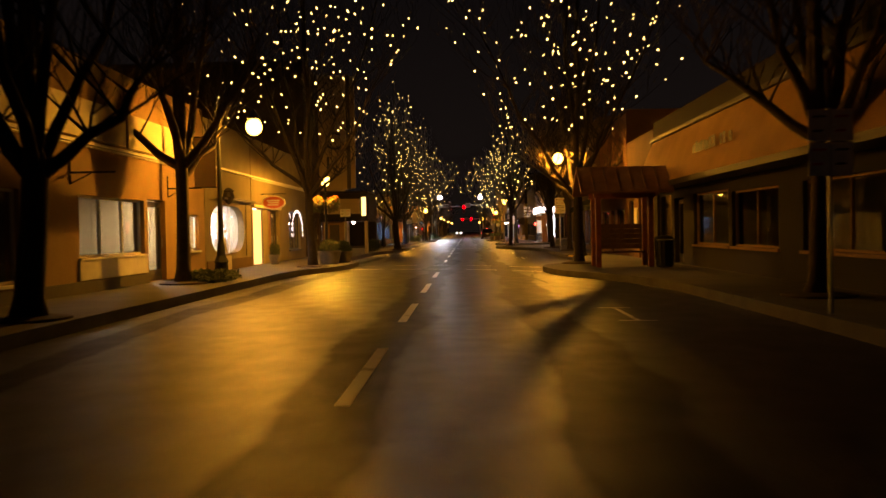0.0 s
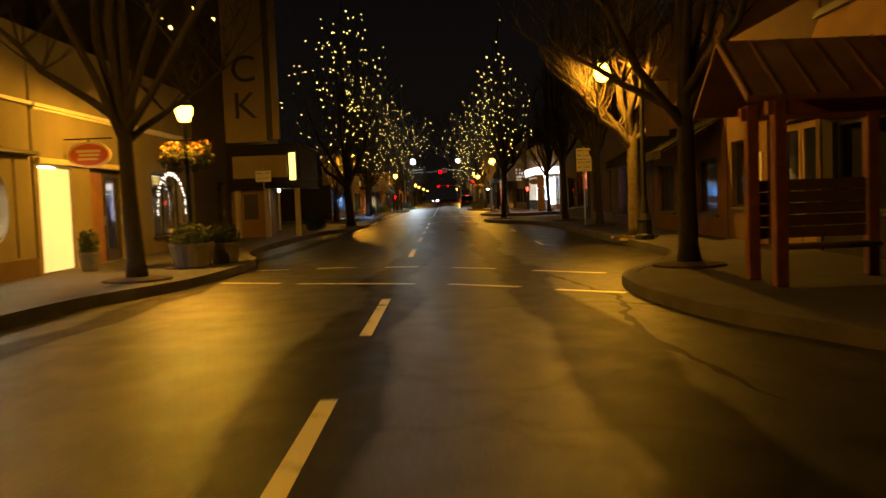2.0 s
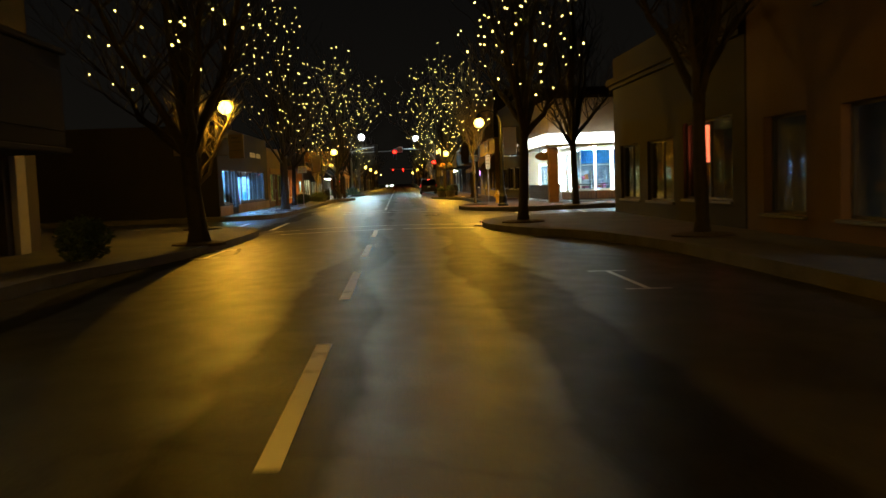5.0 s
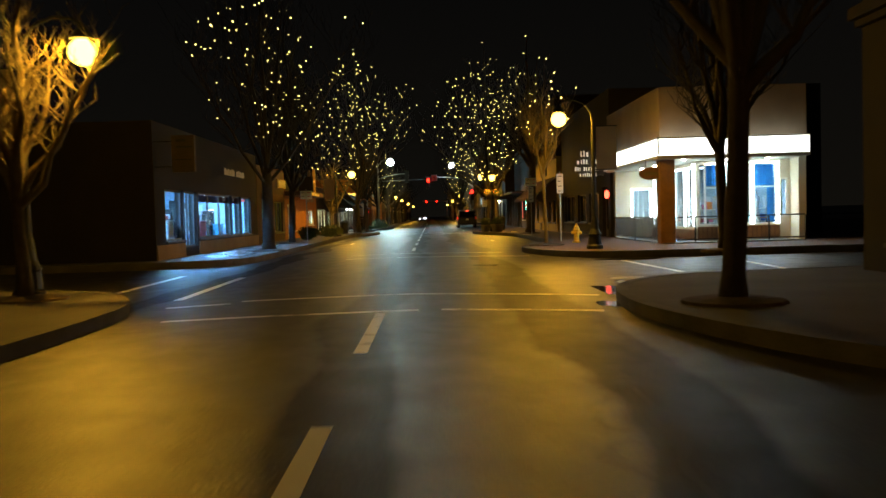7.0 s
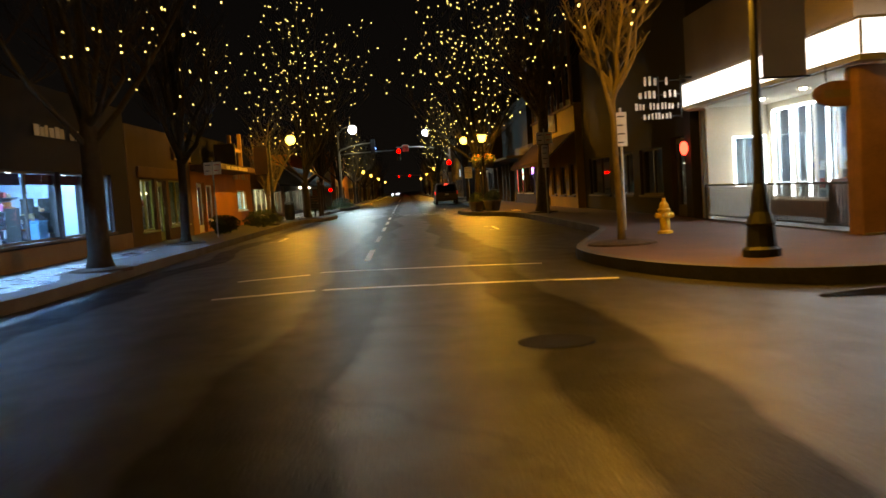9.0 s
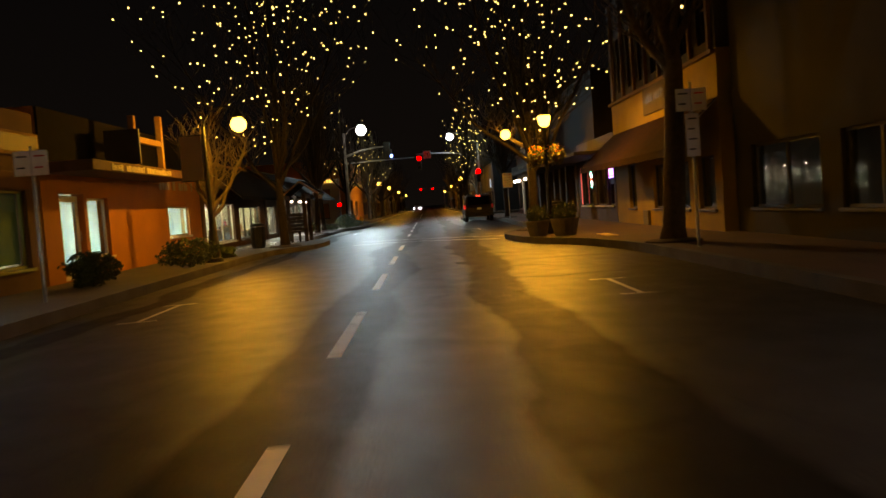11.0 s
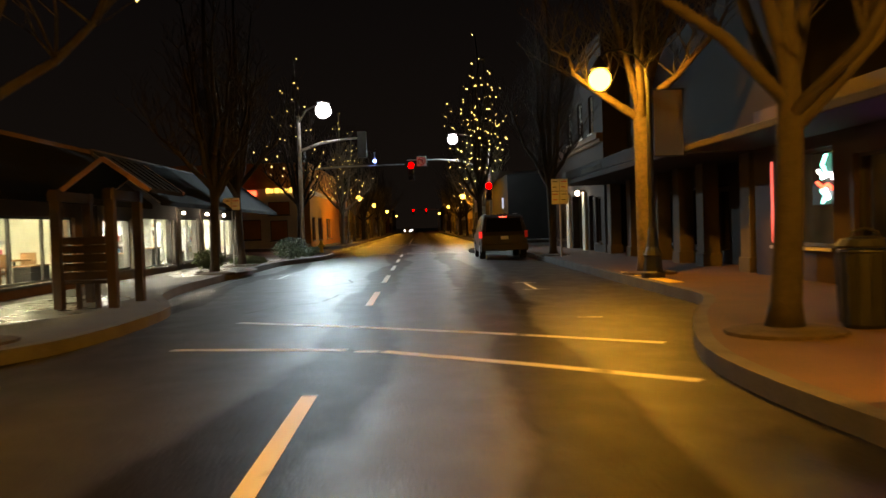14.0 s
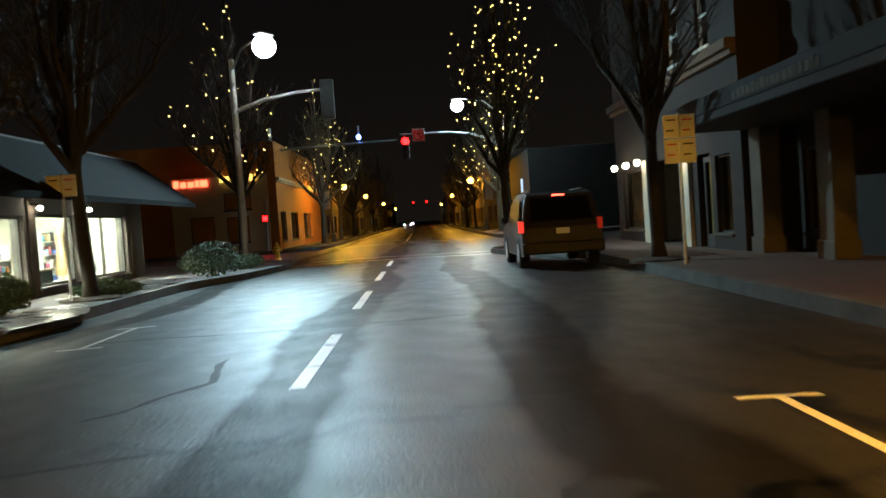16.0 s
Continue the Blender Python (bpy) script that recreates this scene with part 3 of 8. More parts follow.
M_ORANGE = mat("orange_painted_wall", (0.42, 0.17, 0.035), (0.30, 0.12, 0.025), 0.75, scale=0.9, fine=30, bump=0.15)
M_YBRICK = mat("yellow_painted_wall", (0.25, 0.17, 0.018), (0.17, 0.115, 0.012), 0.85, scale=1.0, fine=25, bump=0.25)
M_PURPLE = mat("plum_painted_wall", (0.045, 0.025, 0.025), (0.028, 0.016, 0.016), 0.7, scale=1.0, fine=25, bump=0.1)
# Near-black tone puts the shade of the unlit fronts into the wall colour.
M_DARKWALL = mat("shade_darkened_brick", (0.024, 0.017, 0.014), (0.014, 0.010, 0.008), 0.85, scale=1.0, fine=25, bump=0.3)
M_AWN_BROWN = mat("brown_canvas", (0.032, 0.014, 0.004), (0.018, 0.008, 0.003), 0.9, scale=2, fine=60, bump=0.1, spec=0.06)
M_AWN_DARK = mat("dark_canvas", (0.016, 0.018, 0.017), (0.010, 0.011, 0.010), 0.9, scale=2, fine=60, bump=0.1, spec=0.06)
M_SHINGLE = mat("dark_shingles", (0.010, 0.010, 0.011), (0.005, 0.005, 0.005), 0.9, scale=3, fine=30, bump=0.5, spec=0.08)
M_PANEL_CREAM = mat("cream_painted_panel", (0.66, 0.58, 0.40), (0.52, 0.45, 0.30), 0.6, scale=2, fine=30, bump=0.1)
M_DOOR_WOOD = mat("brown_door_wood", (0.28, 0.14, 0.05), (0.17, 0.08, 0.03), 0.55, scale=4, fine=40, bump=0.2)
M_DOOR_DARK = mat("dark_door_paint", (0.05, 0.04, 0.035), (0.03, 0.025, 0.02), 0.5, bump=0.05)
M_BEIGE = mat("beige_marquee_board", (0.36, 0.29, 0.19), (0.27, 0.215, 0.14), 0.6, scale=1, fine=20, bump=0.05)
M_BRICKCOL = mat("brown_brick_column", (0.21, 0.11, 0.055), (0.13, 0.07, 0.035), 0.8, scale=3, fine=25, bump=0.3)
# Beige stucco darkened in colour for the weak light on the upper walls.
M_DIMBEIGE = mat("dimmed_beige_stucco", (0.20, 0.165, 0.12), (0.13, 0.105, 0.075), 0.85, scale=0.9, fine=30, bump=0.2)
M_RUSSET = mat("russet_painted_wall", (0.20, 0.10, 0.045), (0.12, 0.06, 0.028), 0.85, scale=0.9, fine=25, bump=0.25)
# Emission lifts the cream entry panel above the wall around it.
M_LITPANEL = glow("glowing_cream_panel", (1.0, 0.74, 0.26), 0.55)
M_GOLDGLOW = glow("gold_neon", (1.0, 0.62, 0.10), 1.6)
M_YELLOWGLOW = glow("lit_yellow_panel", (1.0, 0.72, 0.18), 1.6)
M_PINK = glow("pink_neon", (1.0, 0.25, 0.75), 5.0)
M_TEAL = glow("teal_neon", (0.15, 1.0, 0.75), 5.0)
M_REDNEON = glow("red_neon", (1.0, 0.10, 0.04), 2.6)
M_REDDIM = glow("dim_red_strip", (1.0, 0.12, 0.05), 0.9)
M_BLUEGLOW = glow("blue_screen", (0.25, 0.5, 1.0), 2.2)
# Black for the marquee; on house fronts the tone stands in for shade.
M_BLACKWALL = mat("black_or_shaded_wall", (0.022, 0.019, 0.017), (0.012, 0.010, 0.009), 0.85, scale=1.0, fine=25, bump=0.3)
M_PILLAR = mat("weathered_tan_pillar", (0.10, 0.080, 0.057), (0.055, 0.044, 0.032), 0.85, scale=1.2, fine=30, bump=0.25)
M_CURTAIN = mat("blue_curtain", (0.06, 0.30, 0.75), (0.03, 0.18, 0.5), 0.8, scale=8, fine=50, bump=0.3)
M_LAMPGLOW = glow("porch_bulb", (1.0, 0.90, 0.68), 40.0)



# ---- trees ----
def branch_set(seed, fork=2.1, wide=2.6, top=10.4):
    """Skeleton of a bare street tree of upright conical habit: trunk line, limbs with radii, and bulb places on the outer wood."""
    rnd = random.Random(seed)
    lean = Vector((rnd.uniform(-0.05, 0.05), rnd.uniform(-0.05, 0.05), 0)) * min(1, wide / 4)
    trunk = [Vector((0, 0, 0)), Vector((0, 0, 0.35)) + lean * 0.3, Vector((0, 0, fork * 0.6)) + lean * fork, Vector((0, 0, fork)) + lean * fork * 1.4, Vector((0, 0, fork + 0.45)) + lean * fork * 1.6]
    limbs, bulbs = [], []
    low, rise = (0.3, 4.0) if wide > 5 else (0.55, 2.0)
    reach = lambda z: max(0.3, wide * (1 - max(0.0, z - 5.0) / max(1.0, top - 4.3)) * min(1.0, low + (1 - low) * (z - 3.0) / rise))

    def line(p, q, n, wob, sag):
        pts = []
        for k in range(n + 1):
            s = k / n
            c = p.lerp(q, s) + Vector((rnd.uniform(-wob, wob), rnd.uniform(-wob, wob), rnd.uniform(-wob, wob) * 0.5)) * (s > 0)
            c += Vector((q.x - p.x, q.y - p.y, 0)) * sag * math.sin(math.pi * s)
            pts.append(c)
        return pts

    def twig(p, d, length, r, level):
        n = 3
        pts, q, dd = [p], p.copy(), d.normalized()
        for k in range(n):
            dd = (dd + Vector((rnd.uniform(-0.25, 0.25), rnd.uniform(-0.25, 0.25), rnd.uniform(0.0, 0.25)))).normalized()
            q = q + dd * length / n
            pts.append(q.copy())
        limbs.append((pts, [r * (1 - 0.7 * k / n) for k in range(n + 1)], level))
        bulbs.append(pts[-1]); bulbs.append(pts[2])
        if level < 4:
            for k in range(3):
                a = rnd.uniform(0, 2 * math.pi)
                twig(pts[1 + k % 3], dd * 0.7 + Vector((math.cos(a), math.sin(a), rnd.uniform(0.1, 0.8))) * 0.7, length * rnd.uniform(0.45, 0.65), r * 0.5, level + 1)

    ends = [(0.15, top)] + [(1, max(3.9, fork + 1.5) + (top - 1.3 - max(3.9, fork + 1.5)) * k / 7) for k in range(8)]
    for i, (out, z) in enumerate(ends):
        a = 2.4 * i + rnd.uniform(-0.3, 0.3)
        e = Vector((math.cos(a), math.sin(a), 0)) * reach(z) * (out if i == 0 else rnd.uniform(0.6, 0.85)) + Vector((0, 0, z))
        s = trunk[3] - Vector((0, 0, rnd.uniform(-0.2, 0.35)))
        pts = line(s, e, 6, 0.10, 0.10)
        r0 = 0.125 if i == 0 else 0.092
        limbs.append((pts, [r0 * (1 - 0.8 * k / 6) for k in range(7)], 0))
        for k in range(2, 7):
            p = pts[k]
            bulbs.append(p)
            for _ in range(4):
                b = rnd.uniform(0, 2 * math.pi)
                room_left = max(0.3, reach(p.z + 0.5) - 0.35 * p.xy.length)
                twig(p, Vector((math.cos(b), math.sin(b), rnd.uniform(0.5, 1.3))), room_left * rnd.uniform(0.45, 0.75), 0.028 * (1 - 0.09 * k), 2)
    return trunk, limbs, bulbs


def tree(name, label, seed, size=0.19, fork=2.1, spread=2.6, top=10.0, levels=5, bark=None):
    root = thing(name, label, "tree", group="street trees")
    trunk, limbs, bulbs = branch_set(seed, fork, spread, top)
    bm = tube(bmesh.new(), trunk, [size * 1.35, size * 1.02, size * 0.9, size * 0.82, size * 0.35], 12)
    for v in bm.verts:
        n = noise.noise(v.co * 2.3 + Vector((seed, 0, 0)))
        v.co += Vector((v.co.x, v.co.y, 0)).normalized() * n * size * 0.16 if v.co.xy.length > 0.01 else Vector()
    part("trunk", bm, bark or M_BARK, root, smooth=True)
    bm = bmesh.new()
    for pts, rad, level in limbs:
        if level < levels:
            tube(bm, pts, [max(r * min(size, 0.10 if spread > 5 else 0.16) / 0.13, 0.0045) for r in rad], (8, 6, 5, 3, 3)[level], cap=False)
    part("crown", bm, bark or M_BARK, root, "bare twiggy winter branches", smooth=True)
    return root, bulbs


def bulb_mesh(bulbs, count, seed, zmin=3.2, r=0.023):
    """Bulbs of a light string, joined: small rounded lamps kept apart along the branches."""
    rnd = random.Random(seed)
    ico = bmesh.new()
    bmesh.ops.create_icosphere(ico, subdivisions=1, radius=1.0)
    ico.verts.index_update()
    iv = [v.co.copy() for v in ico.verts]
    fv = [[v.index for v in f.verts] for f in ico.faces]
    ico.free()
    picks = [b for b in bulbs if b.z > zmin]
    rnd.shuffle(picks)
    kept = []
    for b in picks:
        if len(kept) < count and all((b - q).length > 0.45 for q in kept):
            kept.append(b)
    verts, faces = [], []
    for b in kept:
        i = len(verts)
        s = r * rnd.uniform(0.7, 1.2)
        verts += [(b.x + s * v.x, b.y + s * v.y, b.z + 1.25 * s * v.z) for v in iv]
        faces += [tuple(i + k for k in f) for f in fv]
    me = bpy.data.meshes.new("string_lights")
    me.from_pydata(verts, [], faces)
    me.materials.append(M_BULB)
    return me


KINDS = []
for seed, size, fork, spread, top in ((3, 0.19, 2.7, 3.1, 11.0), (8, 0.14, 2.5, 2.3, 10.6), (14, 0.22, 2.2, 4.2, 11.6), (23, 0.235, 3.9, 2.6, 11.0), (31, 0.10, 1.7, 1.9, 5.0), (41, 0.135, 2.5, 5.6, 13.5), (52, 0.062, 2.4, 1.25, 5.7), (61, 0.225, 2.8, 5.2, 12.5)):
    t, bl = tree("street_tree", "bare winter street tree with twiggy crown in a pavement pit", seed, size, fork, spread, top, *((4, M_BARKPALE) if top < 6 else (5, M_BARKTAN) if size in (0.19, 0.235) else ()))
    k = len(KINDS)
    KINDS.append((t, bulb_mesh(bl, (150, 130, 190, 90, 10, 250, 16, 210)[k], seed, (3.2, 3.2, 3.4, 3.2, 3.2, 4.4, 3.4, 3.6)[k]), bulb_mesh(bl, (60, 50, 80, 40, 5, 270, 24, 120)[k], seed + 1)))
TREES = [(-5.7, 15.1, 2, 0), (-6.35, 24.1, 0, 0), (-4.8, 33.9, 5, 1), (-4.0, 62.4, 2, 1), (-5.6, 69.9, 4, 0), (-5.9, 113.3, 4, 0), (-5.35, 88.2, 7, 2), (-6.0, 97.4, 1, 2), (-4.6, 118.4, 5, 2), (-5.7, 139.7, 1, 0), (-5.5, 153.2, 1, 2), (-5.4, 134.2, 1, 0),
         (6.8, 17.0, 0, 0), (4.82, 32.7, 5, 1), (6.0, 42.0, 0, 0), (6.7, 51.2, 1, 0), (6.5, 59.0, 1, 0), (4.12, 66.8, 1, 1), (8.2, 79.0, 1, 0), (4.5, 86.0, 6, 1), (6.05, 104.4, 3, 2), (4.55, 116.8, 5, 2), (5.95, 127.2, 3, 0), (5.75, 139.8, 1, 0), (4.0, 152.4, 1, 1),
         (-5.6, 180.0, 0, 2), (-5.6, 192.0, 1, 2), (-5.6, 206, 2, 0), (-5.6, 222, 0, 0), (-5.6, 240, 1, 0), (-5.6, 262, 2, 0), (6.4, 181.0, 0, 2), (6.1, 191.0, 0, 2), (6.1, 204, 1, 2), (6.1, 219, 2, 0), (6.1, 236, 0, 0), (6.1, 258, 1, 0)]
used = set()
rnd = random.Random(5)
for x, y, k, lit in TREES:
    wide = 1.2 if k == 5 else 1.0
    m = pose(x, y, YC - 0.02, 0, 0, rnd.uniform(0, 360)) @ Matrix.Diagonal((wide, wide, rnd.uniform(0.93, 1.08), 1))
    src, lights, sparse = KINDS[k]
    if k in used:
        t = copy_thing(src, m)
        t.matrix_basis = m
    else:
        src.matrix_basis = m
        t = src
        used.add(k)
    if lit:
        s = new("string_lights", lights if lit == 1 else sparse)
        s.matrix_basis = m
        tagged(s, "warm white light strings wound through bare branches", "string lights", "tree light strings", "stuff")
    pit = lathe(bmesh.new(), [(0.62, YC - 0.03), (0.60, YC + 0.03), (0.4, YC + 0.06), (0.05, YC + 0.08)], 14, (x, y))
    tagged(part("tree_pit", pit, M_SOIL), "round bed of dark soil around a street tree", "tree pit", "tree pits")


# ---- street lamps ----
M_BEIGE_CLOTH = mat("faded_banner_cloth", (0.42, 0.35, 0.25), (0.28, 0.22, 0.16), 0.85, scale=1.5, fine=30, bump=0.1)
cn, cl = nodes_of(M_BEIGE_CLOTH)
ctr = cn.new("ShaderNodeBsdfTranslucent"); ctr.inputs[0].default_value = (0.5, 0.42, 0.3, 1)
cmx = cn.new("ShaderNodeMixShader"); cmx.inputs[0].default_value = 0.55
cl.new(cn["Principled BSDF"].outputs[0], cmx.inputs[1]); cl.new(ctr.outputs[0], cmx.inputs[2]); cl.new(cmx.outputs[0], cn["Material Output"].inputs[0])
def arm_lamp(label):
    """Black post with fluted base, curved arm and a hanging globe."""
    root = thing("street_lamp", label, "street lamp", group="street lamps")
    part("base", lathe(bmesh.new(), [(0.25, 0), (0.25, 0.10), (0.20, 0.14), (0.18, 0.42), (0.20, 0.46), (0.13, 0.62), (0.10, 0.9), (0.075, 1.0)], 12), M_POST, root, smooth=False)
    part("post", tube(bmesh.new(), [(0, 0, 0.95), (0, 0, 2.5), (0, 0, 4.0)], [0.072, 0.062, 0.05], 10), M_POST, root)
    part("arm", tube(bmesh.new(), [(0, 0, 3.9), (0.06, 0, 4.2), (0.25, 0, 4.45), (0.55, 0, 4.58), (0.85, 0, 4.55), (1.0, 0, 4.45)], 0.024, 8), M_POST, root)
    part("hood", lathe(bmesh.new(), [(0.20, 4.205), (0.205, 4.213), (0.15, 4.29), (0.08, 4.38), (0.03, 4.46)], 14, (1.0, 0)), M_POST, root)
    ban = part("banner", boxes((-0.70, -0.10, -0.006, 0.006, 2.45, 3.75)), M_BEIGE_CLOTH, root, "faded hanging street banner")
    part("banner_rod", boxes((-0.74, -0.02, -0.012, 0.012, 3.752, 3.777)), M_POST, ban)
    part("banner_rod", boxes((-0.74, -0.02, -0.012, 0.012, 2.423, 2.448)), M_POST, ban)
    bm = bmesh.new()
    bmesh.ops.create_uvsphere(bm, u_segments=14, v_segments=10, radius=0.225, matrix=pose(1.0, 0, 4.0))
    g = part("globe", bm, M_SODIUM, root, "glowing yellow glass globe", smooth=True)
    g.visible_shadow = False
    la = bpy.data.lights.new("lamp_light", "POINT")
    la.energy, la.color, la.shadow_soft_size = LAMP_WATTS, SODIUM, 0.07
    lo = new("lamp_light", la)
    lo.parent, lo.location = root, (1.0, 0, 4.196)
    return root


lampA = arm_lamp("black iron street lamp with a curved arm and glowing globe")
lampA.matrix_basis = pose(-5.95, 26.1, YC) @ Matrix.Diagonal((1, 1, 1.05, 1))
for x, y, rz, k in ((-5.78, 70.4, 0, 0.955), (-5.3, 110.5, 0, 0.955), (6.0, 40.9, 180, 1.09), (5.45, 82.3, 180, 0.965), (5.65, 125.8, 180, 1.03), (-5.6, 186, 0, 1), (-5.6, 211, 0, 1), (-5.6, 252, 0, 1), (-5.6, 310, 0, 1), (6.0, 190, 180, 1), (6.0, 231, 180, 1), (6.0, 290, 180, 1)):
    lamp = copy_thing(lampA, pose(x, y, YC, 0, 0, rz))
    lamp.matrix_basis = pose(x, y, YC, 0, 0, rz) @ Matrix.Diagonal((1, 1, k, 1))


def leaf_cloud(center, rad, count, seed, leaf=0.05, flat=1.0):
    """Loose clump of small bent leaves."""
    rnd = random.Random(seed)
    verts, faces = [], []
    for _ in range(count):
        while True:
            d = Vector([rnd.uniform(-1, 1) for _ in range(3)])
            if 0.3 < d.length < 1:
                break
        wob = 1 + 0.35 * noise.noise(d * 2.1 + Vector((seed, 0, 0)))
        p = Vector(center) + Vector((d.x * rad[0], d.y * rad[1], d.z * rad[2])) * wob
        a = Vector([rnd.uniform(-1, 1) for _ in range(3)]).normalized()
        b = a.orthogonal().normalized()
        s = leaf * rnd.uniform(0.6, 1.3)
        i = len(verts)
        c = a.cross(b)
        verts += [tuple(p - a * s), tuple(p + b * s * 0.5 + c * s * 0.15), tuple(p + a * s), tuple(p - b * s * 0.5 + c * s * 0.15)]
        faces += [(i, i + 1, i + 2), (i, i + 2, i + 3)]
    return verts, faces


def leaves(name, parent, material, *clouds, label=""):
    me = bpy.data.meshes.new(name)
    V, F = [], []
    for v, f in clouds:
        k = len(V)
        V += v
        F += [tuple(i + k for i in t) for t in f]
    me.from_pydata(V, [], F)
    me.materials.append(material)
    ob = new(name, me)
    ob.parent = parent
    return tagged(ob, label, kind="stuff")


def basket_lamp(x, y, top, label, seed):
    """Twin-lantern post lamp with hanging flower baskets."""
    root = thing("lantern_post", label, "street lamp", (x, y, YC), 0, "lantern posts")
    part("base", lathe(bmesh.new(), [(0.22, 0), (0.22, 0.12), (0.16, 0.2), (0.14, 0.5), (0.09, 0.7), (0.07, 0.8)], 12), M_POST, root)
    part("post", tube(bmesh.new(), [(0, 0, 0.75), (0, 0, top - 0.32)], [0.062, 0.045], 10), M_POST, root)
    part("crossarm", boxes((-0.42, 0.42, -0.02, 0.02, 2.75, 2.79)), M_POST, root)
    lan = part("lantern", lathe(bmesh.new(), [(0.07, top - 0.33), (0.14, top - 0.29), (0.20, top - 0.10), (0.205, top - 0.02), (0.18, top + 0.012)], 12), M_SODIUM, root, "lit lantern glass", smooth=True)
    lan.visible_shadow = False
    part("cap", lathe(bmesh.new(), [(0.19, top + 0.015), (0.17, top + 0.05), (0.07, top + 0.13), (0.02, top + 0.22)], 12), M_POST, root)
    for s in (-1, 1):
        b = part("flower_basket", lathe(bmesh.new(), [(0.04, 2.20), (0.13, 2.27), (0.19, 2.40), (0.18, 2.42)], 12, (0.30 * s, 0)), M_WOOD, root, "wire basket lined with moss")
        leaves("foliage", b, M_DRYLEAF, leaf_cloud((0.30 * s, 0, 2.40), (0.30, 0.30, 0.34), 460, seed + s, 0.05), label="trailing yellow-green leaves")
        leaves("blossom", b, M_FLOWER, leaf_cloud((0.30 * s, 0, 2.60), (0.30, 0.30, 0.18), 46, seed + 5 + s, 0.045), label="orange flowers")
    la = bpy.data.lights.new("lamp_light", "POINT")
    la.energy, la.color, la.shadow_soft_size = LAMP_WATTS * 0.7, SODIUM, 0.03
    lo = new("lamp_light", la)
    lo.parent, lo.location = root, (0, 0, top - 0.005)
    return root


basket_lamp(-4.9, 37.6, 3.5, "black lantern post with flower baskets by the crossing", 21)
basket_lamp(4.6, 112.6, 3.62, "black lantern post with flower baskets by the crossing", 33)


# ---- signals ----
def signal_head(parent, loc, rz, lit, lens):
    """Three-section traffic signal with visors; one lens glows."""
    x, y, z = loc
    rot = pose(x, y, z, 0, 0, rz)
    # Head enlarged so the lit lens fills the spread of its red glow.
    rot = rot @ Matrix.Scale(1.35, 4)
    bm = boxes((-0.17, 0.17, -0.10, 0.12, -0.5, 0.5), bev=0.02)
    bm.transform(rot)
    h = part("signal_head", bm, M_POST, parent, "black three-section signal housing")
    for k, zz in enumerate((0.33, 0.0, -0.33)):
        bm = bmesh.new()
        lathe(bm, [(0.165, 0.0), (0.145, 0.05), (0.05, 0.08)], 14)
        bm.transform(rot @ pose(0, -0.10, zz, 90, 0, 0))
        part("lens", bm, lens if k == lit else M_SIGNDARK, h)
        bm = bmesh.new()
        n = 12
        ring = [[bm.verts.new((0.15 * math.cos(math.pi * (i / n * 1.3 - 0.15)), yy, zz + 0.15 * math.sin(math.pi * (i / n * 1.3 - 0.15)))) for i in range(n + 1)] for yy in (-0.10, -0.32)]
        for i in range(n):
            bm.faces.new((ring[0][i], ring[0][i + 1], ring[1][i + 1], ring[1][i]))
        bm.transform(rot)
        part("visor", bm, M_POST, h)
    return h


def street_light_head(root, p, aim, watts, target=None):
    bm = boxes((-0.16, 0.16, -0.34, 0.34, 0.0, 0.09), bev=0.03)
    bm.transform(pose(*p, 0, 0, aim))
    h = part("luminaire", bm, M_GALV, root)
    bm = bmesh.new()
    # Ball far larger than a real lens: its size stands in for glare.
    bmesh.ops.create_uvsphere(bm, u_segments=14, v_segments=8, radius=0.38, matrix=pose(p[0], p[1], p[2] - 0.34) @ Matrix.Diagonal((1, 1, 0.95, 1)))
    g = part("lens", bm, M_COOLLED, h, "cool white lens enlarged to stand in for its glare", smooth=True)
    g.visible_shadow = False
    la = bpy.data.lights.new("lamp_light", "SPOT" if target else "POINT")
    la.energy, la.color, la.shadow_soft_size = watts, COOL, 0.06
    lo = new("lamp_light", la)
    lo.parent, lo.location = root, (p[0], p[1], p[2] - 0.05)
    if target:
        la.spot_size, la.spot_blend = math.radians(124), 0.55
        lo.matrix_basis = look((p[0], p[1], p[2] - 0.05), target)
    return h


# near left mast: side-on signal and a bright cool luminaire
mast = thing("signal_mast", "grey steel signal mast with a bright cool street light", "traffic signal", (-5.2, 152.4, YC), 0, "signal masts")
part("pole", tube(bmesh.new(), [(0, 0, 0), (0, 0, 3), (0, 0, 7.1)], [0.13, 0.115, 0.09], 12), M_GALV, mast)
part("signal_arm", tube(bmesh.new(), [(0, 0, 5.3), (1.0, 0, 5.65), (2.2, 0, 5.85), (3.3, 0, 5.9)], [0.08, 0.07, 0.055, 0.045], 8), M_GALV, mast)
part("light_arm", tube(bmesh.new(), [(0, 0, 6.7), (0.5, -0.7, 7.3), (1.3, -1.8, 7.42)], 0.035, 8), M_GALV, mast)
street_light_head(mast, (1.5, -2.0, 7.4), -35, WHITE_WATTS * 1.5, (6.0, -13.0, 0))
signal_head(mast, (3.2, 0.1, 5.55), 180, 0, M_SIGNDARK)
# far right mast with the red signals
mast = thing("signal_mast", "grey steel signal mast with curved arm and red signals", "traffic signal", (6.4, 175.0, YC), 0, "signal masts")
part("pole", tube(bmesh.new(), [(0, 0, 0), (0, 0, 3.5), (0, 0, 7.3)], [0.14, 0.12, 0.09], 12), M_GALV, mast)
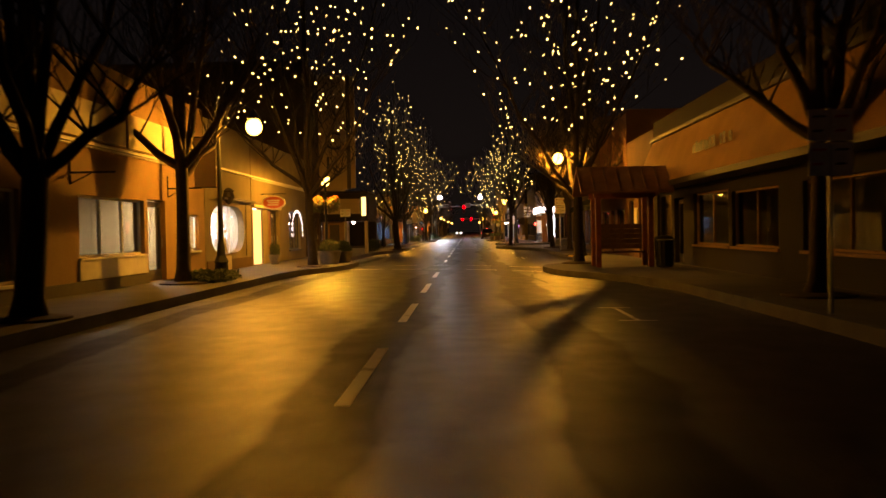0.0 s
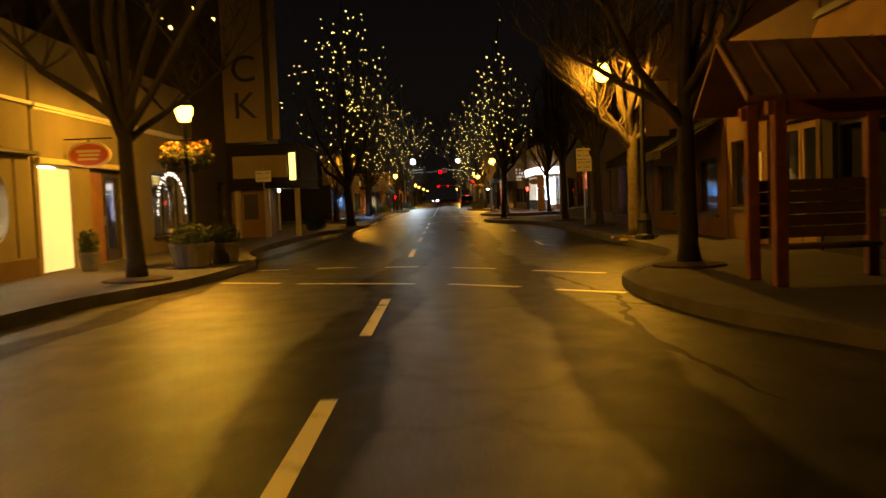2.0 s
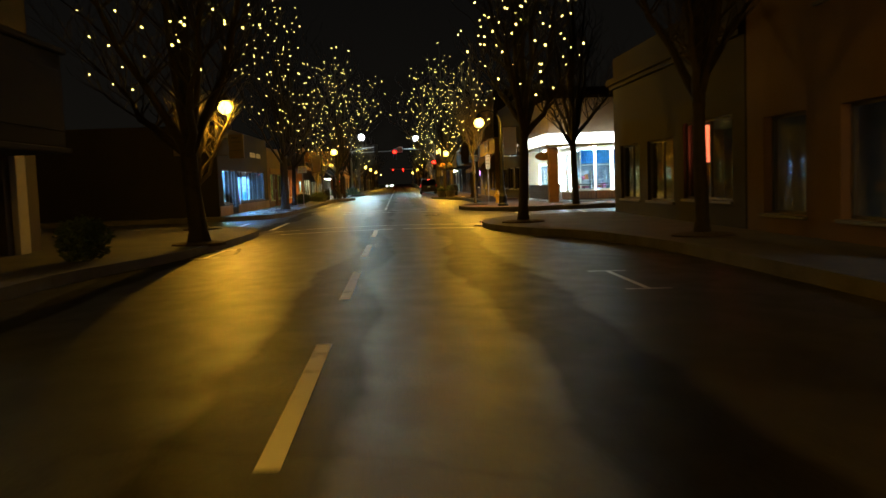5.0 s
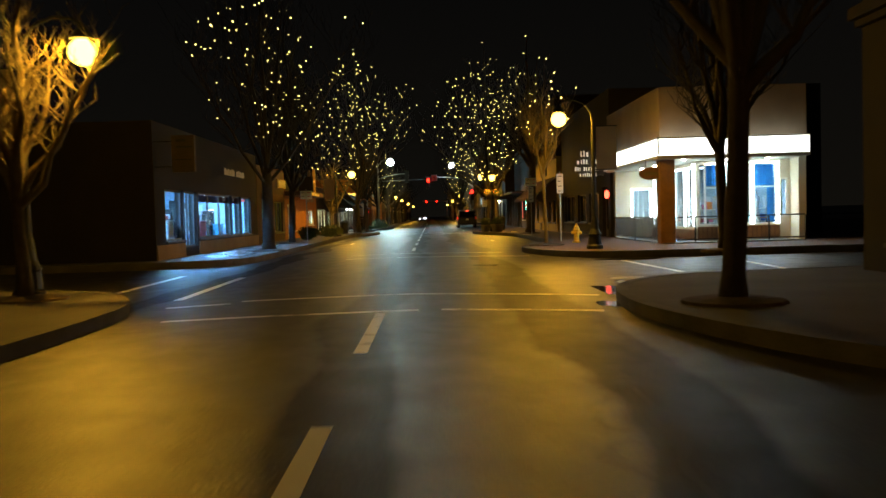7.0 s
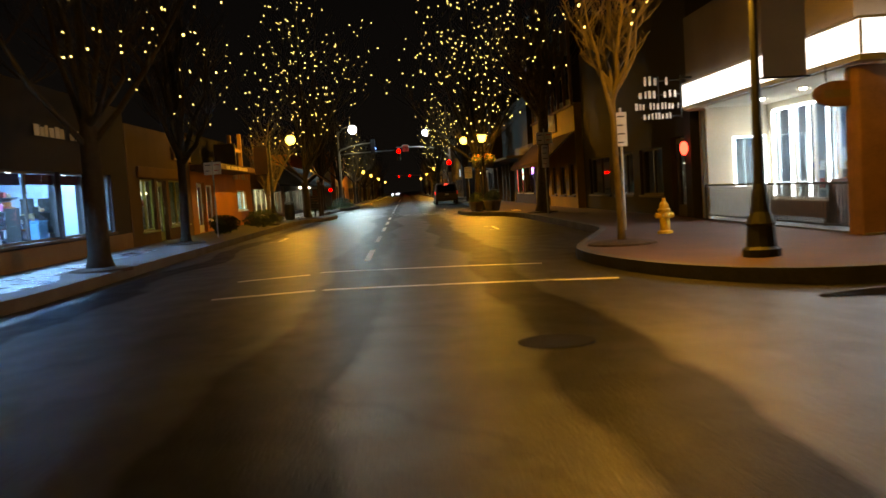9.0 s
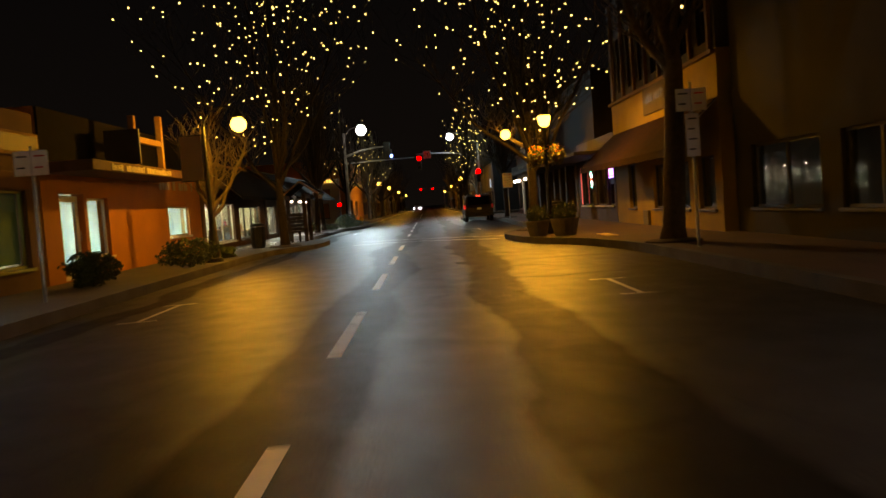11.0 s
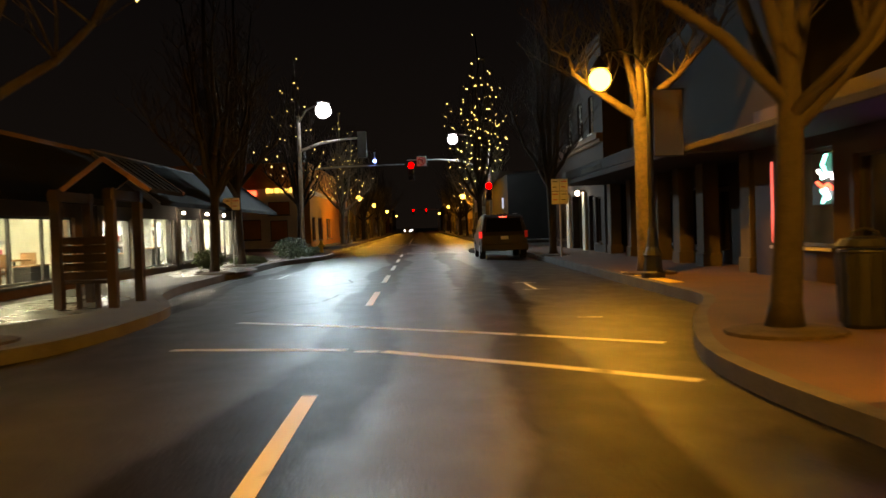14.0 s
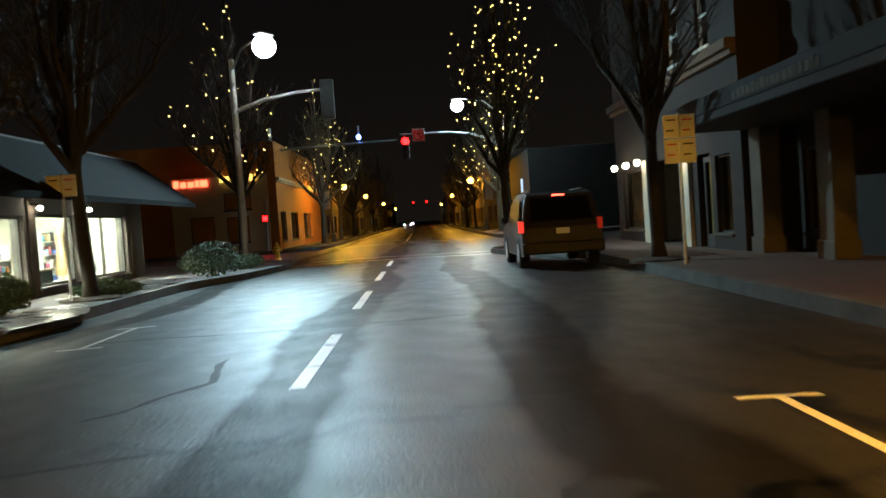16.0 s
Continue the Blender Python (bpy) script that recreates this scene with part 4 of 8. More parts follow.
part("signal_arm", tube(bmesh.new(), [(0, 0, 5.0), (-1.0, 0, 5.85), (-2.2, 0, 6.25), (-3.6, 0, 6.4), (-6.4, 0, 6.45)], [0.09, 0.08, 0.07, 0.06, 0.045], 8), M_GALV, mast)
part("light_arm", tube(bmesh.new(), [(0, 0, 7.1), (-1.2, 0, 8.15), (-2.6, 0, 8.38)], 0.035, 8), M_GALV, mast)
street_light_head(mast, (-2.8, 0, 8.3), 90, WHITE_WATTS * 0.5)
signal_head(mast, (-6.1, -0.2, 5.55), 0, 0, M_RED)
part("hanger", boxes((-6.13, -6.07, -0.2, -0.14, 6.05, 6.44)), M_GALV, mast)
signal_head(mast, (-0.15, -0.35, 3.8), 0, 0, M_RED)
sg = part("turn_sign", boxes((-5.65, -4.9, -0.12, -0.10, 5.95, 6.7), bev=0.01), M_SIGN, mast, "white no left turn sign")
bm = bmesh.new()
rings = [[bm.verts.new((-5.275 + r * math.cos(a), -0.126, 6.325 + r * math.sin(a))) for a in [2 * math.pi * k / 24 for k in range(24)]] for r in (0.30, 0.25)]
for k in range(24):
    bm.faces.new((rings[0][k], rings[0][(k + 1) % 24], rings[1][(k + 1) % 24], rings[1][k]))
part("ring", bm, M_SIGNRED, sg)
bm = boxes((-5.23, -5.17, -0.130, -0.125, 6.16, 6.42), (-5.42, -5.17, -0.130, -0.125, 6.40, 6.46))
part("arrow", bm, M_SIGNDARK, sg)
bm = boxes((-0.28, 0.28, -0.003, 0.003, -0.03, 0.03))
bm.transform(pose(-5.275, -0.134, 6.325, 0, 45, 0))
part("slash", bm, M_SIGNRED, sg)
# far left mast with a long arm and a blue beacon
mast = thing("signal_mast", "grey steel mast with long arm and small blue beacon", "traffic signal", (-8.0, 175.6, YC), 0, "signal masts")
part("pole", tube(bmesh.new(), [(0, 0, 0), (0, 0, 7.4)], [0.14, 0.10], 12), M_GALV, mast)
part("signal_arm", tube(bmesh.new(), [(0, 0, 6.0), (3, 0, 6.12), (7.8, 0, 6.18)], [0.08, 0.06, 0.045], 8), M_GALV, mast)
bm = boxes((5.42, 5.5, -0.04, 0.04, 6.2, 7.1)); bmesh.ops.create_uvsphere(bm, u_segments=10, v_segments=6, radius=0.06, matrix=pose(5.46, 0, 7.15))
bk = part("beacon_stem", bm, M_GALV, mast)
bm = bmesh.new(); bmesh.ops.create_uvsphere(bm, u_segments=12, v_segments=8, radius=0.14, matrix=pose(5.46, -0.1, 6.5))
part("beacon", bm, M_BLUE, bk, "glowing blue lens")
# a farther crossing: mast with two red signals
mast = thing("signal_mast", "distant grey signal mast with red signals", "traffic signal", (6.0, 345.0, YC), 0, "signal masts")
part("pole", tube(bmesh.new(), [(0, 0, 0), (0, 0, 6.2)], [0.14, 0.10], 10), M_GALV, mast)
part("signal_arm", tube(bmesh.new(), [(0, 0, 5.9), (-4, 0, 6.15), (-8.2, 0, 6.2)], [0.08, 0.06, 0.045], 8), M_GALV, mast)
for x in (-3.4, -6.9):
    signal_head(mast, (x, -0.2, 5.45), 0, 0, M_RED)
    part("hanger", boxes((x - 0.03, x + 0.03, -0.2, -0.14, 5.95, 6.2)), M_GALV, mast)
# pedestrian signal with its red hand on a pole
ped = thing("pedestrian_signal", "pole with lit red pedestrian signal", "traffic signal", (-7.9, 171.8, YC), 0)
part("pole", tube(bmesh.new(), [(0, 0, 0), (0, 0, 2.9)], 0.06, 8), M_GALV, ped)
b = part("signal_box", boxes((-0.2, 0.2, -0.32, -0.07, 1.65, 2.05), bev=0.02), M_POST, ped)
part("lens", boxes((-0.13, 0.13, -0.33, -0.322, 1.72, 1.98)), M_RED, b)


# ---- signs on posts ----
def sign_post(x, y, top, plates, label, rz=0.0, thin=0.03):
    """plates: list of (x0, x1, z0, z1, red) in the sign's own frame."""
    root = thing("street_sign", label, "sign", (x, y, YC), rz, "street signs")
    part("post", tube(bmesh.new(), [(0, 0.02, 0), (0, 0.02, top)], thin, 6), M_GALV, root)
    for i, (x0, x1, z0, z1, red) in enumerate(plates):
        p = part("plate", boxes((x0, x1, -0.025, -0.012, z0, z1), bev=0.004), M_SIGN, root)
        zz = z1 - 0.08
        k = 0
        while zz > z0 + 0.05:
            part("print", boxes((x0 + 0.05, x1 - 0.05 - 0.04 * (k % 2), -0.030, -0.0255, zz - 0.028, zz)), M_SIGNRED if red else M_SIGNDARK, p, "plain bar of unreadable print")
            zz -= 0.19; k += 1
    return root


two = lambda z, w=0.28, h=0.42: [(-w - 0.01, -0.01, z, z + h, False), (0.01, w + 0.01, z, z + h, True)]
four = lambda z: two(z + 0.46) + [(-0.29, -0.01, z, z + 0.44, True), (0.01, 0.29, z, z + 0.44, False)]
sign_post(5.75, 14.0, 2.75, four(1.85), "four small white parking signs on a thin post")
sign_post(6.2, 51.5, 3.05, four(2.1), "four small white parking signs on a thin post")
sign_post(-6.0, 51.0, 2.68, two(2.15), "pair of small white parking signs on a post")
sign_post(5.6, 90.0, 2.7, [(-0.13, 0.13, 1.85, 2.6, False)], "tall narrow white sign on a thin post")
sign_post(5.9, 102.2, 3.1, two(2.55) + [(-0.13, 0.13, 1.7, 2.5, False)], "parking signs above a tall narrow sign on a post")
sign_post(-5.75, 100.7, 2.65, two(2.15), "pair of small white parking signs on a post")
sign_post(5.75, 138.0, 2.75, four(1.85), "four small white parking signs on a thin post")
sign_post(-5.9, 139.2, 2.5, two(2.05), "pair of small white parking signs on a post")


# ---- left side, first block ----
# cream shop with a tan signboard band and white-framed front
r, u = house("shop_building", "tan stucco shop with white-framed show windows and a broad signboard band", "left", WL, 4.0, 30.0, 5.4, 9, M_STUCCO_TAN,
             [(8.0, 12.5, 0.5, 2.3), (14.0, 18.5, 0.5, 2.3), (21.0, 24.8, 0.9, 2.3), (25.05, 26.4, YC + 0.01, 2.35), (27.6, 29.4, 0.9, 2.0)], (3.42, 0.12, 0.08, M_FRAMEWHITE))
part("signboard_band", boxes((0.02, 25.98, -0.10, -0.003, 3.56, 4.42), bev=0.01), M_PANEL_CREAM, r, "blank tan signboard band")
for a in (6.0, 10.5, 15.0, 19.5, 24.0):
    part("pilaster_strip", boxes((a, a + 0.09, -0.13, -0.101, 3.55, 4.5)), M_STUCCO_BROWN, r)
add_window(r, u(8.0), u(12.5), 0.5, 2.3, (u(9.5), u(11)), frame_mat=M_FRAMEWHITE)
add_window(r, u(14.0), u(18.5), 0.5, 2.3, (u(15.5), u(17)), frame_mat=M_FRAMEWHITE)
add_window(r, u(21.0), u(24.8), 0.9, 2.3, (u(22.3), u(23.6)), frame_mat=M_FRAMEWHITE)
part("stall_riser", boxes((u(20.9), u(24.9), -0.05, -0.003, 0.40, 0.86), bev=0.01), M_FRAMEWHITE, r, "white panels under the window")
part("plinth", boxes((0.02, u(24.9), -0.08, -0.004, 0.0, 0.38)), M_STUCCO_GREY, r)
add_door(r, u(25.05), u(26.4), 2.3, M_DOOR_DARK)
add_window(r, u(27.6), u(29.4), 0.9, 2.0, (u(28.5),), frame_mat=M_FRAMEWHITE)
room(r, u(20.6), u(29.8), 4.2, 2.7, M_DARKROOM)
ceiling_lights(r, u(27.4), u(29.6), 2.6, M_CEIL_WHITE, n=1, size=(0.5, 0.3))
for y, z in ((20.6, 2.75), (26.6, 2.7)):
    b = thing("sign_bracket", "empty dark iron sign bracket on a shop wall", "bracket", (WL, y, z), 0, "sign brackets")
    part("bar", tube(bmesh.new(), [(0.02, 0, 0), (1.0, 0, 0)], 0.022, 6), M_POST, b)
    part("brace", tube(bmesh.new(), [(0.02, 0, 0.35), (0.02, 0, -0.25)], 0.018, 6), M_POST, b)
    part("stay", tube(bmesh.new(), [(0.02, 0, -0.24), (0.5, 0, -0.01)], 0.014, 6), M_POST, b)


# olive shop with the oval show window
ya, yb = 30.1, 36.0
r = thing("shop_building", "olive stucco shop with a brightly lit oval show window", "building", (WL, ya, 0), 90, "shop buildings")
u = lambda y: y - ya
bm = bmesh.new()
holes = [(u(30.5), u(35.3), 0.55, 2.55)]
part("wall", front_wall(yb - ya, 5.2, holes), M_STUCCO_GREEN, r)
uc, zc, aa, bb = (u(30.5) + u(35.3)) / 2, 1.55, 2.15, 0.86
n = 48
inner, outer = [], []
bm = bmesh.new()
for k in range(n):
    w = 2 * math.pi * k / n
    c, s = math.cos(w), math.sin(w)
    px, pz = uc + aa * math.copysign(abs(c) ** 0.6, c), zc + bb * math.copysign(abs(s) ** 0.7, s)
    kx = 2.42 / max(abs(c), 1e-6); kz = 1.02 / max(abs(s), 1e-6)
    kk = min(kx, kz)
    qx, qz = uc + kk * c, zc + kk * s
    inner.append([bm.verts.new((px, d, pz)) for d in (0.03, 0.27)])
    outer.append([bm.verts.new((qx, d, qz)) for d in (0.03, 0.27)])
for k in range(n):
    j = (k + 1) % n
    bm.faces.new((outer[k][0], outer[j][0], inner[j][0], inner[k][0]))
    bm.faces.new((inner[k][0], inner[j][0], inner[j][1], inner[k][1]))
    bm.faces.new((inner[k][1], inner[j][1], outer[j][1], outer[k][1]))
bmesh.ops.recalc_face_normals(bm, faces=bm.faces)
part("oval_surround", bm, M_STUCCO_GREEN, r, "olive stucco rounded into an oval opening")
w = add_window(r, u(30.55), u(35.25), 0.6, 2.5, (u(32.2), u(33.6)), sill=False, inset=0.20, frame_mat=M_FRAMEWHITE)
part("shell", prism([(0.004, 0.302), (0.25, 0.302), (0.25, 8.75), (5.65, 8.75), (5.65, 0.302), (5.896, 0.302), (5.896, 9), (0.004, 9)], 0, 5.1), M_STUCCO_GREEN, r)
part("roof", boxes((0.03, 5.87, 0.31, 8.9, 4.85, 5.0)), M_ROOF, r)
part("cornice", boxes((0, 5.9, -0.12, -0.003, 3.6, 3.68), bev=0.01), M_FRAMEWHITE, r)
room(r, 0.35, 5.55, 2.6, 2.75)
ceiling_lights(r, 0.5, 5.4, 2.72, glow("ivory_ceiling_panel", (1.0, 0.86, 0.62), 70.0), d=1.2, n=2, size=(0.6, 0.25))

part("ledge", boxes((u(31.6), u(35.95), -0.22, -0.003, 2.58, 2.66), bev=0.01), M_DOOR_DARK, r, "thin dark ledge over the oval window")
part("base_panel", boxes((u(31.9), u(32.9), -0.06, -0.003, 0.12, 0.62), bev=0.008), M_STUCCO_CREAM, r, "pale panel under the oval window")
part("plinth", boxes((0.02, u(31.88), -0.05, -0.004, 0.0, 0.5)), M_STUCCO_BROWN, r)
part("plinth", boxes((u(32.92), 5.88, -0.05, -0.004, 0.0, 0.5)), M_STUCCO_BROWN, r)
part("ornament", lathe(bmesh.new(), [(0.02, 2.42), (0.12, 2.5), (0.22, 2.68), (0.16, 2.86), (0.20, 2.9), (0.05, 3.0)], 10, (u(32.2), -0.2)), M_DOOR_DARK, r, "dark carved ornament over the window")

# doorway block with a yellow-lit panel, wooden doors and fairy lights
r, u = house("shop_building", "olive stucco front with pale lit entry panel and wooden doors", "left", WL, 36.1, 47.4, 5.2, 9, M_STUCCO_GREEN,
             [(36.3, 37.9, YC + 0.01, 2.42), (38.9, 41.1, YC + 0.01, 2.42), (43.2, 45.9, 0.6, 2.45)], (3.6, 0.12, 0.08, M_FRAMEWHITE))
part("entry_panel", boxes((u(36.32), u(37.88), 0.06, 0.12, YC + 0.02, 2.36)), M_LITPANEL, r, "pale yellow panel in the entry, given a glow of its own")
part("entry_light", boxes((u(36.8), u(37.4), 0.16, 0.40, 2.365, 2.39)), M_CEIL_WARM, r, "small warm soffit light")
add_door(r, u(38.95), u(39.95), 2.38, M_DOOR_WOOD, glazed=False)
add_door(r, u(40.05), u(41.05), 2.38, M_DOOR_DARK)
add_window(r, u(43.2), u(45.9), 0.6, 2.45, (u(44.5),))
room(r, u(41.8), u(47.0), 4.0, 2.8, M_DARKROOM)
ceiling_lights(r, u(42), u(46.5), 2.75, M_CEIL_DIM, n=1)
part("transom_strip", boxes((u(36.2), u(41.2), -0.10, -0.003, 2.44, 2.56), bev=0.008), M_PANEL_CREAM, r, "pale strip over the entry")
sg = thing("oval_shop_sign", "red oval shop sign with a cream border hanging from a bracket", "sign", (-7.05, 37.6, 2.66), 0)
bm = bmesh.new()
bmesh.ops.create_cone(bm, cap_ends=True, segments=32, radius1=0.5, radius2=0.5, depth=0.05, matrix=pose(0, 0, 0, 90) @ Matrix.Diagonal((0.98, 0.58, 1, 1)))
part("border", bm, M_PANEL_CREAM, sg)
bm = bmesh.new()
bmesh.ops.create_cone(bm, cap_ends=True, segments=32, radius1=0.44, radius2=0.44, depth=0.066, matrix=pose(0, 0, 0, 90) @ Matrix.Diagonal((0.98, 0.55, 1, 1)))
part("board", bm, mat("red_sign_board", (0.55, 0.12, 0.03), (0.42, 0.08, 0.02), 0.5, bump=0), sg)
parts("print", [(-0.28, 0.26, -0.040, -0.034, 0.05, 0.11), (-0.22, 0.24, -0.040, -0.034, -0.03, 0.02), (-0.25, 0.2, -0.040, -0.034, -0.12, -0.07)], M_PANEL_CREAM, sg, "plain bars of unreadable print")
parts("bracket", [(-0.54, 0.52, -0.015, 0.015, 0.34, 0.37), (-0.02, 0.02, -0.012, 0.012, 0.26, 0.34)], M_POST, sg)
verts, faces = [], []
for k in range(60):
    a = math.pi * (k / 59)
    c = Vector((WL + 0.12, 44.6 - 1.35 * math.cos(a), 1.2 + 1.25 * math.sin(a) ** 0.8)) + Vector((0, 0.05 * math.sin(k * 2.3), 0.05 * math.cos(k * 1.7)))
    i = len(verts)
    verts += [tuple(c + 0.022 * Vector(d)) for d in ((1, 0, 0), (-1, 0, 0), (0, 1, 0), (0, -1, 0), (0, 0, 1), (0, 0, -1))]
    faces += [(i + a_, i + b_, i + c_) for a_, b_, c_ in ((0, 2, 4), (2, 1, 4), (1, 3, 4), (3, 0, 4), (2, 0, 5), (1, 2, 5), (3, 1, 5), (0, 3, 5))]
me = bpy.data.meshes.new("fairy_lights")
me.from_pydata(verts, [], faces)
me.materials.append(glow("white_fairy_bulb", (1.0, 0.95, 0.78), 3.0, lit=False))
tagged(new("fairy_lights", me), "arch of small white fairy lights around a shop window", "string lights", kind="stuff")

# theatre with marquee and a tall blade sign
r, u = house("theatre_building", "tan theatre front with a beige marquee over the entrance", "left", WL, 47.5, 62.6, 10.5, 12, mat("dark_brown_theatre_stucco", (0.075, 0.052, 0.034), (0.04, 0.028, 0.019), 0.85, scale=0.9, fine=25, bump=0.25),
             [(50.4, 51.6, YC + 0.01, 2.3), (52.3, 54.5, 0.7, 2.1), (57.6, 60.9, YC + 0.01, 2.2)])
add_door(r, u(50.45), u(51.55), 2.25, M_DOOR_DARK)
add_window(r, u(52.3), u(54.5), 0.7, 2.1, (), rails=(1.7,))
for a in (57.65, 58.75, 59.85):
    add_door(r, u(a), u(a + 1.0), 2.15, M_DOOR_DARK)
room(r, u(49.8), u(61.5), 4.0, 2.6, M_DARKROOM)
for y in (55.0, 56.8, 61.2):
    part("pier", boxes((u(y), u(y + 0.5), -0.14, -0.003, 0.0, 2.35), bev=0.01), M_STUCCO_CREAM, r)
mq = part("marquee", boxes((u(52.0), u(57.2), -2.72, -0.003, 2.14, 3.66), bev=0.02), M_BLACKWALL, r, "deep dark theatre marquee standing out over the pavement")
part("letter_board", boxes((u(51.95), u(51.997), -2.34, -0.22, 2.46, 3.32), bev=0.006), M_BEIGE, mq, "blank beige letter board")
part("letter_board", boxes((u(52.3), u(57.0), -2.77, -2.723, 2.40, 3.38), bev=0.006), M_BLACKWALL, mq, "blank dark letter board")
part("lit_end", boxes((u(51.94), u(51.997), -2.66, -2.42, 2.34, 3.40)), M_YELLOWGLOW, mq, "lit yellow end panel")
parts("marquee_trim", [(u(51.9), u(57.25), -2.8, -0.003, 3.662, 3.76), (u(51.9), u(57.25), -2.8, -0.003, 2.04, 2.137)], M_BLACKWALL, mq, bev=0.02)
part("booth", front_wall(1.32, 2.03, [(0.42, 1.0, 0.85, 1.85)], 0.12, YC + 0.01), M_STUCCO_TAN, r, "tan ticket booth under the marquee").matrix_basis = pose(u(52.6), -0.005, 0, 0, 0, -90)
part("booth_side", boxes((u(52.72), u(54.6), -1.325, -1.2, YC + 0.01, 2.03)), M_STUCCO_TAN, r)
part("booth_window", boxes((u(52.66), u(52.68), -1.02, -0.40, 0.83, 1.87)), M_DOOR_DARK, r, "dark ticket window")
for d in (-0.20, -1.36, -2.55):
    part("pier", boxes((u(52.2), u(52.48), d - 0.16, d + 0.02, YC, 2.035), bev=0.01), M_STUCCO_CREAM, r)
bm = bmesh.new(); bmesh.ops.create_uvsphere(bm, u_segments=10, v_segments=8, radius=0.06, matrix=pose(u(53.0), -1.78, 1.97))
part("soffit_lamp", bm, M_LAMPGLOW, r, "small bright bulb under the marquee")
sgn = thing("theatre_sign", "tall beige theatre blade sign with dark upright letters", "sign", (WL, 52.0, 3.85), 0)
part("board", boxes((0.02, 1.62, -0.16, 0.16, 0.0, 6.6), bev=0.02), M_BEIGE, sgn)
part("trim", boxes((1.625, 1.85, -0.18, 0.18, 0.05, 6.6), bev=0.01), M_DOOR_DARK, sgn)
part("edge_strip", boxes((1.855, 2.1, -0.14, 0.14, 0.1, 6.5), bev=0.01), M_BEIGE, sgn)


def letters(text, size, material, parent, m, extrude=0.02, name="letter"):
    cu = bpy.data.curves.new(name, "FONT")
    cu.body, cu.size, cu.extrude, cu.align_x = text, size, extrude, "CENTER"
    tmp = bpy.data.objects.new(name, cu)
    scene.collection.objects.link(tmp)
    me = bpy.data.meshes.new_from_object(tmp.evaluated_get(bpy.context.evaluated_depsgraph_get()))
    bpy.data.objects.remove(tmp)
    me.transform(m)
    me.materials.clear(); me.materials.append(material)
    ob = new(name, me)
    ob.parent = parent
    return ob


letters("K", 1.45, M_SIGNDARK, sgn, pose(0.85, -0.19, 0.92, 90))
letters("C", 1.45, M_SIGNDARK, sgn, pose(0.85, -0.19, 2.32, 90))
# dark low building at the corner behind the theatre
r, u = house("shop_building", "dark low brick building behind street trees", "left", -27.0, 55.0, 70.0, 4.6, 9, M_BLACKWALL)

# ---- left side, second block ----
GOODS_BLUE = mat("dark_blue_cloth", (0.015, 0.025, 0.09), (0.008, 0.014, 0.05), 0.9, scale=6, fine=50, bump=0.2)
GOODS_RED = mat("dark_red_cloth", (0.10, 0.02, 0.02), (0.055, 0.012, 0.012), 0.9, scale=6, fine=50, bump=0.2)
M_ROOMBLUE = mat("pale_blue_shop_plaster", (0.50, 0.58, 0.68), (0.40, 0.47, 0.56), 0.85, bump=0)
r, u = house("shop_building", "corner shop with cool-lit show windows over a low tan wall", "left", WL, 82.4, 97.4, 4.3, 9, M_BLACKWALL,
             [(83.4, 85.4, 0.68, 2.3), (85.5, 87.0, YC + 0.3, 2.3), (87.2, 92.3, 0.68, 2.3), (92.35, 94.0, 0.68, 2.3), (94.1, 95.95, 0.68, 2.3)])
for a, b, bars in ((83.4, 85.4, ()), (85.5, 87.0, (86.2,)), (87.2, 92.3, (88.9, 90.6)), (92.35, 94.0, ()), (94.1, 95.95, ())):
    add_window(r, u(a), u(b), 0.68 if a != 85.5 else YC + 0.3, 2.3, [u(v) for v in bars], sill=a != 85.5)
room(r, u(82.8), u(97.0), 4.2, 2.75, M_ROOMBLUE)
ceiling_lights(r, u(83), u(96.8), 2.74, M_CEIL_BRIGHT, n=7, d=1.3)
for y in (84.3, 88.0, 89.8, 91.6, 94.9):
    part("spot_lamp", lathe(bmesh.new(), [(0.02, 2.30), (0.06, 2.31), (0.07, 2.38), (0.03, 2.44), (0.012, 2.735)], 10, (u(y), 0.9)), glow("spot_lamp_glass", (0.8, 0.92, 1.0), 12.0, lit=False), r, "glaring white spot lamp")
parts("stall_riser", [(u(82.42), u(85.3), -0.06, -0.003, 0.0, 0.58), (u(87.1), u(97.3), -0.06, -0.003, 0.0, 0.58)], M_STUCCO_TAN, r, "low tan wall under the windows", bev=0.01)
part("valance", boxes((u(87.26), u(90.55), 0.19, 0.21, 1.98, 2.24)), GOODS_BLUE, r, "dark blue valance at the window head")
part("valance", boxes((u(90.65), u(93.95), 0.19, 0.21, 2.0, 2.24)), GOODS_RED, r, "dark red valance at the window head")
part("red_neon", boxes((u(92.4), u(95.8), 0.22, 0.25, 2.12, 2.2)), M_REDDIM, r, "red neon strip in the window")
part("blue_neon", boxes((u(87.4), u(92.1), 0.22, 0.25, 2.17, 2.22)), glow("blue_neon", (0.2, 0.45, 1.0), 6.0), r, "blue neon strip in the window")
bars_of_writing(r, u(90.5), u(94.5), 3.05, 3.42, M_PANEL_CREAM, -0.06, seed=4, name="gold_letter")
ps = thing("projecting_sign", "beige projecting sign box with faded rows of print", "sign", (-6.72, 82.55, 2.75), 0)
part("board", boxes((-0.34, 0.34, -0.09, 0.09, 0, 1.1), bev=0.015), M_PILLAR, ps)
parts("print", [(-0.26, 0.26, -0.098, -0.0915, 0.35, 0.39), (-0.2, 0.26, -0.098, -0.0915, 0.72, 0.77), (-0.2, 0.1, -0.098, -0.0915, 0.9, 0.98)], M_SIGNDARK, ps, "plain bars of unreadable print")
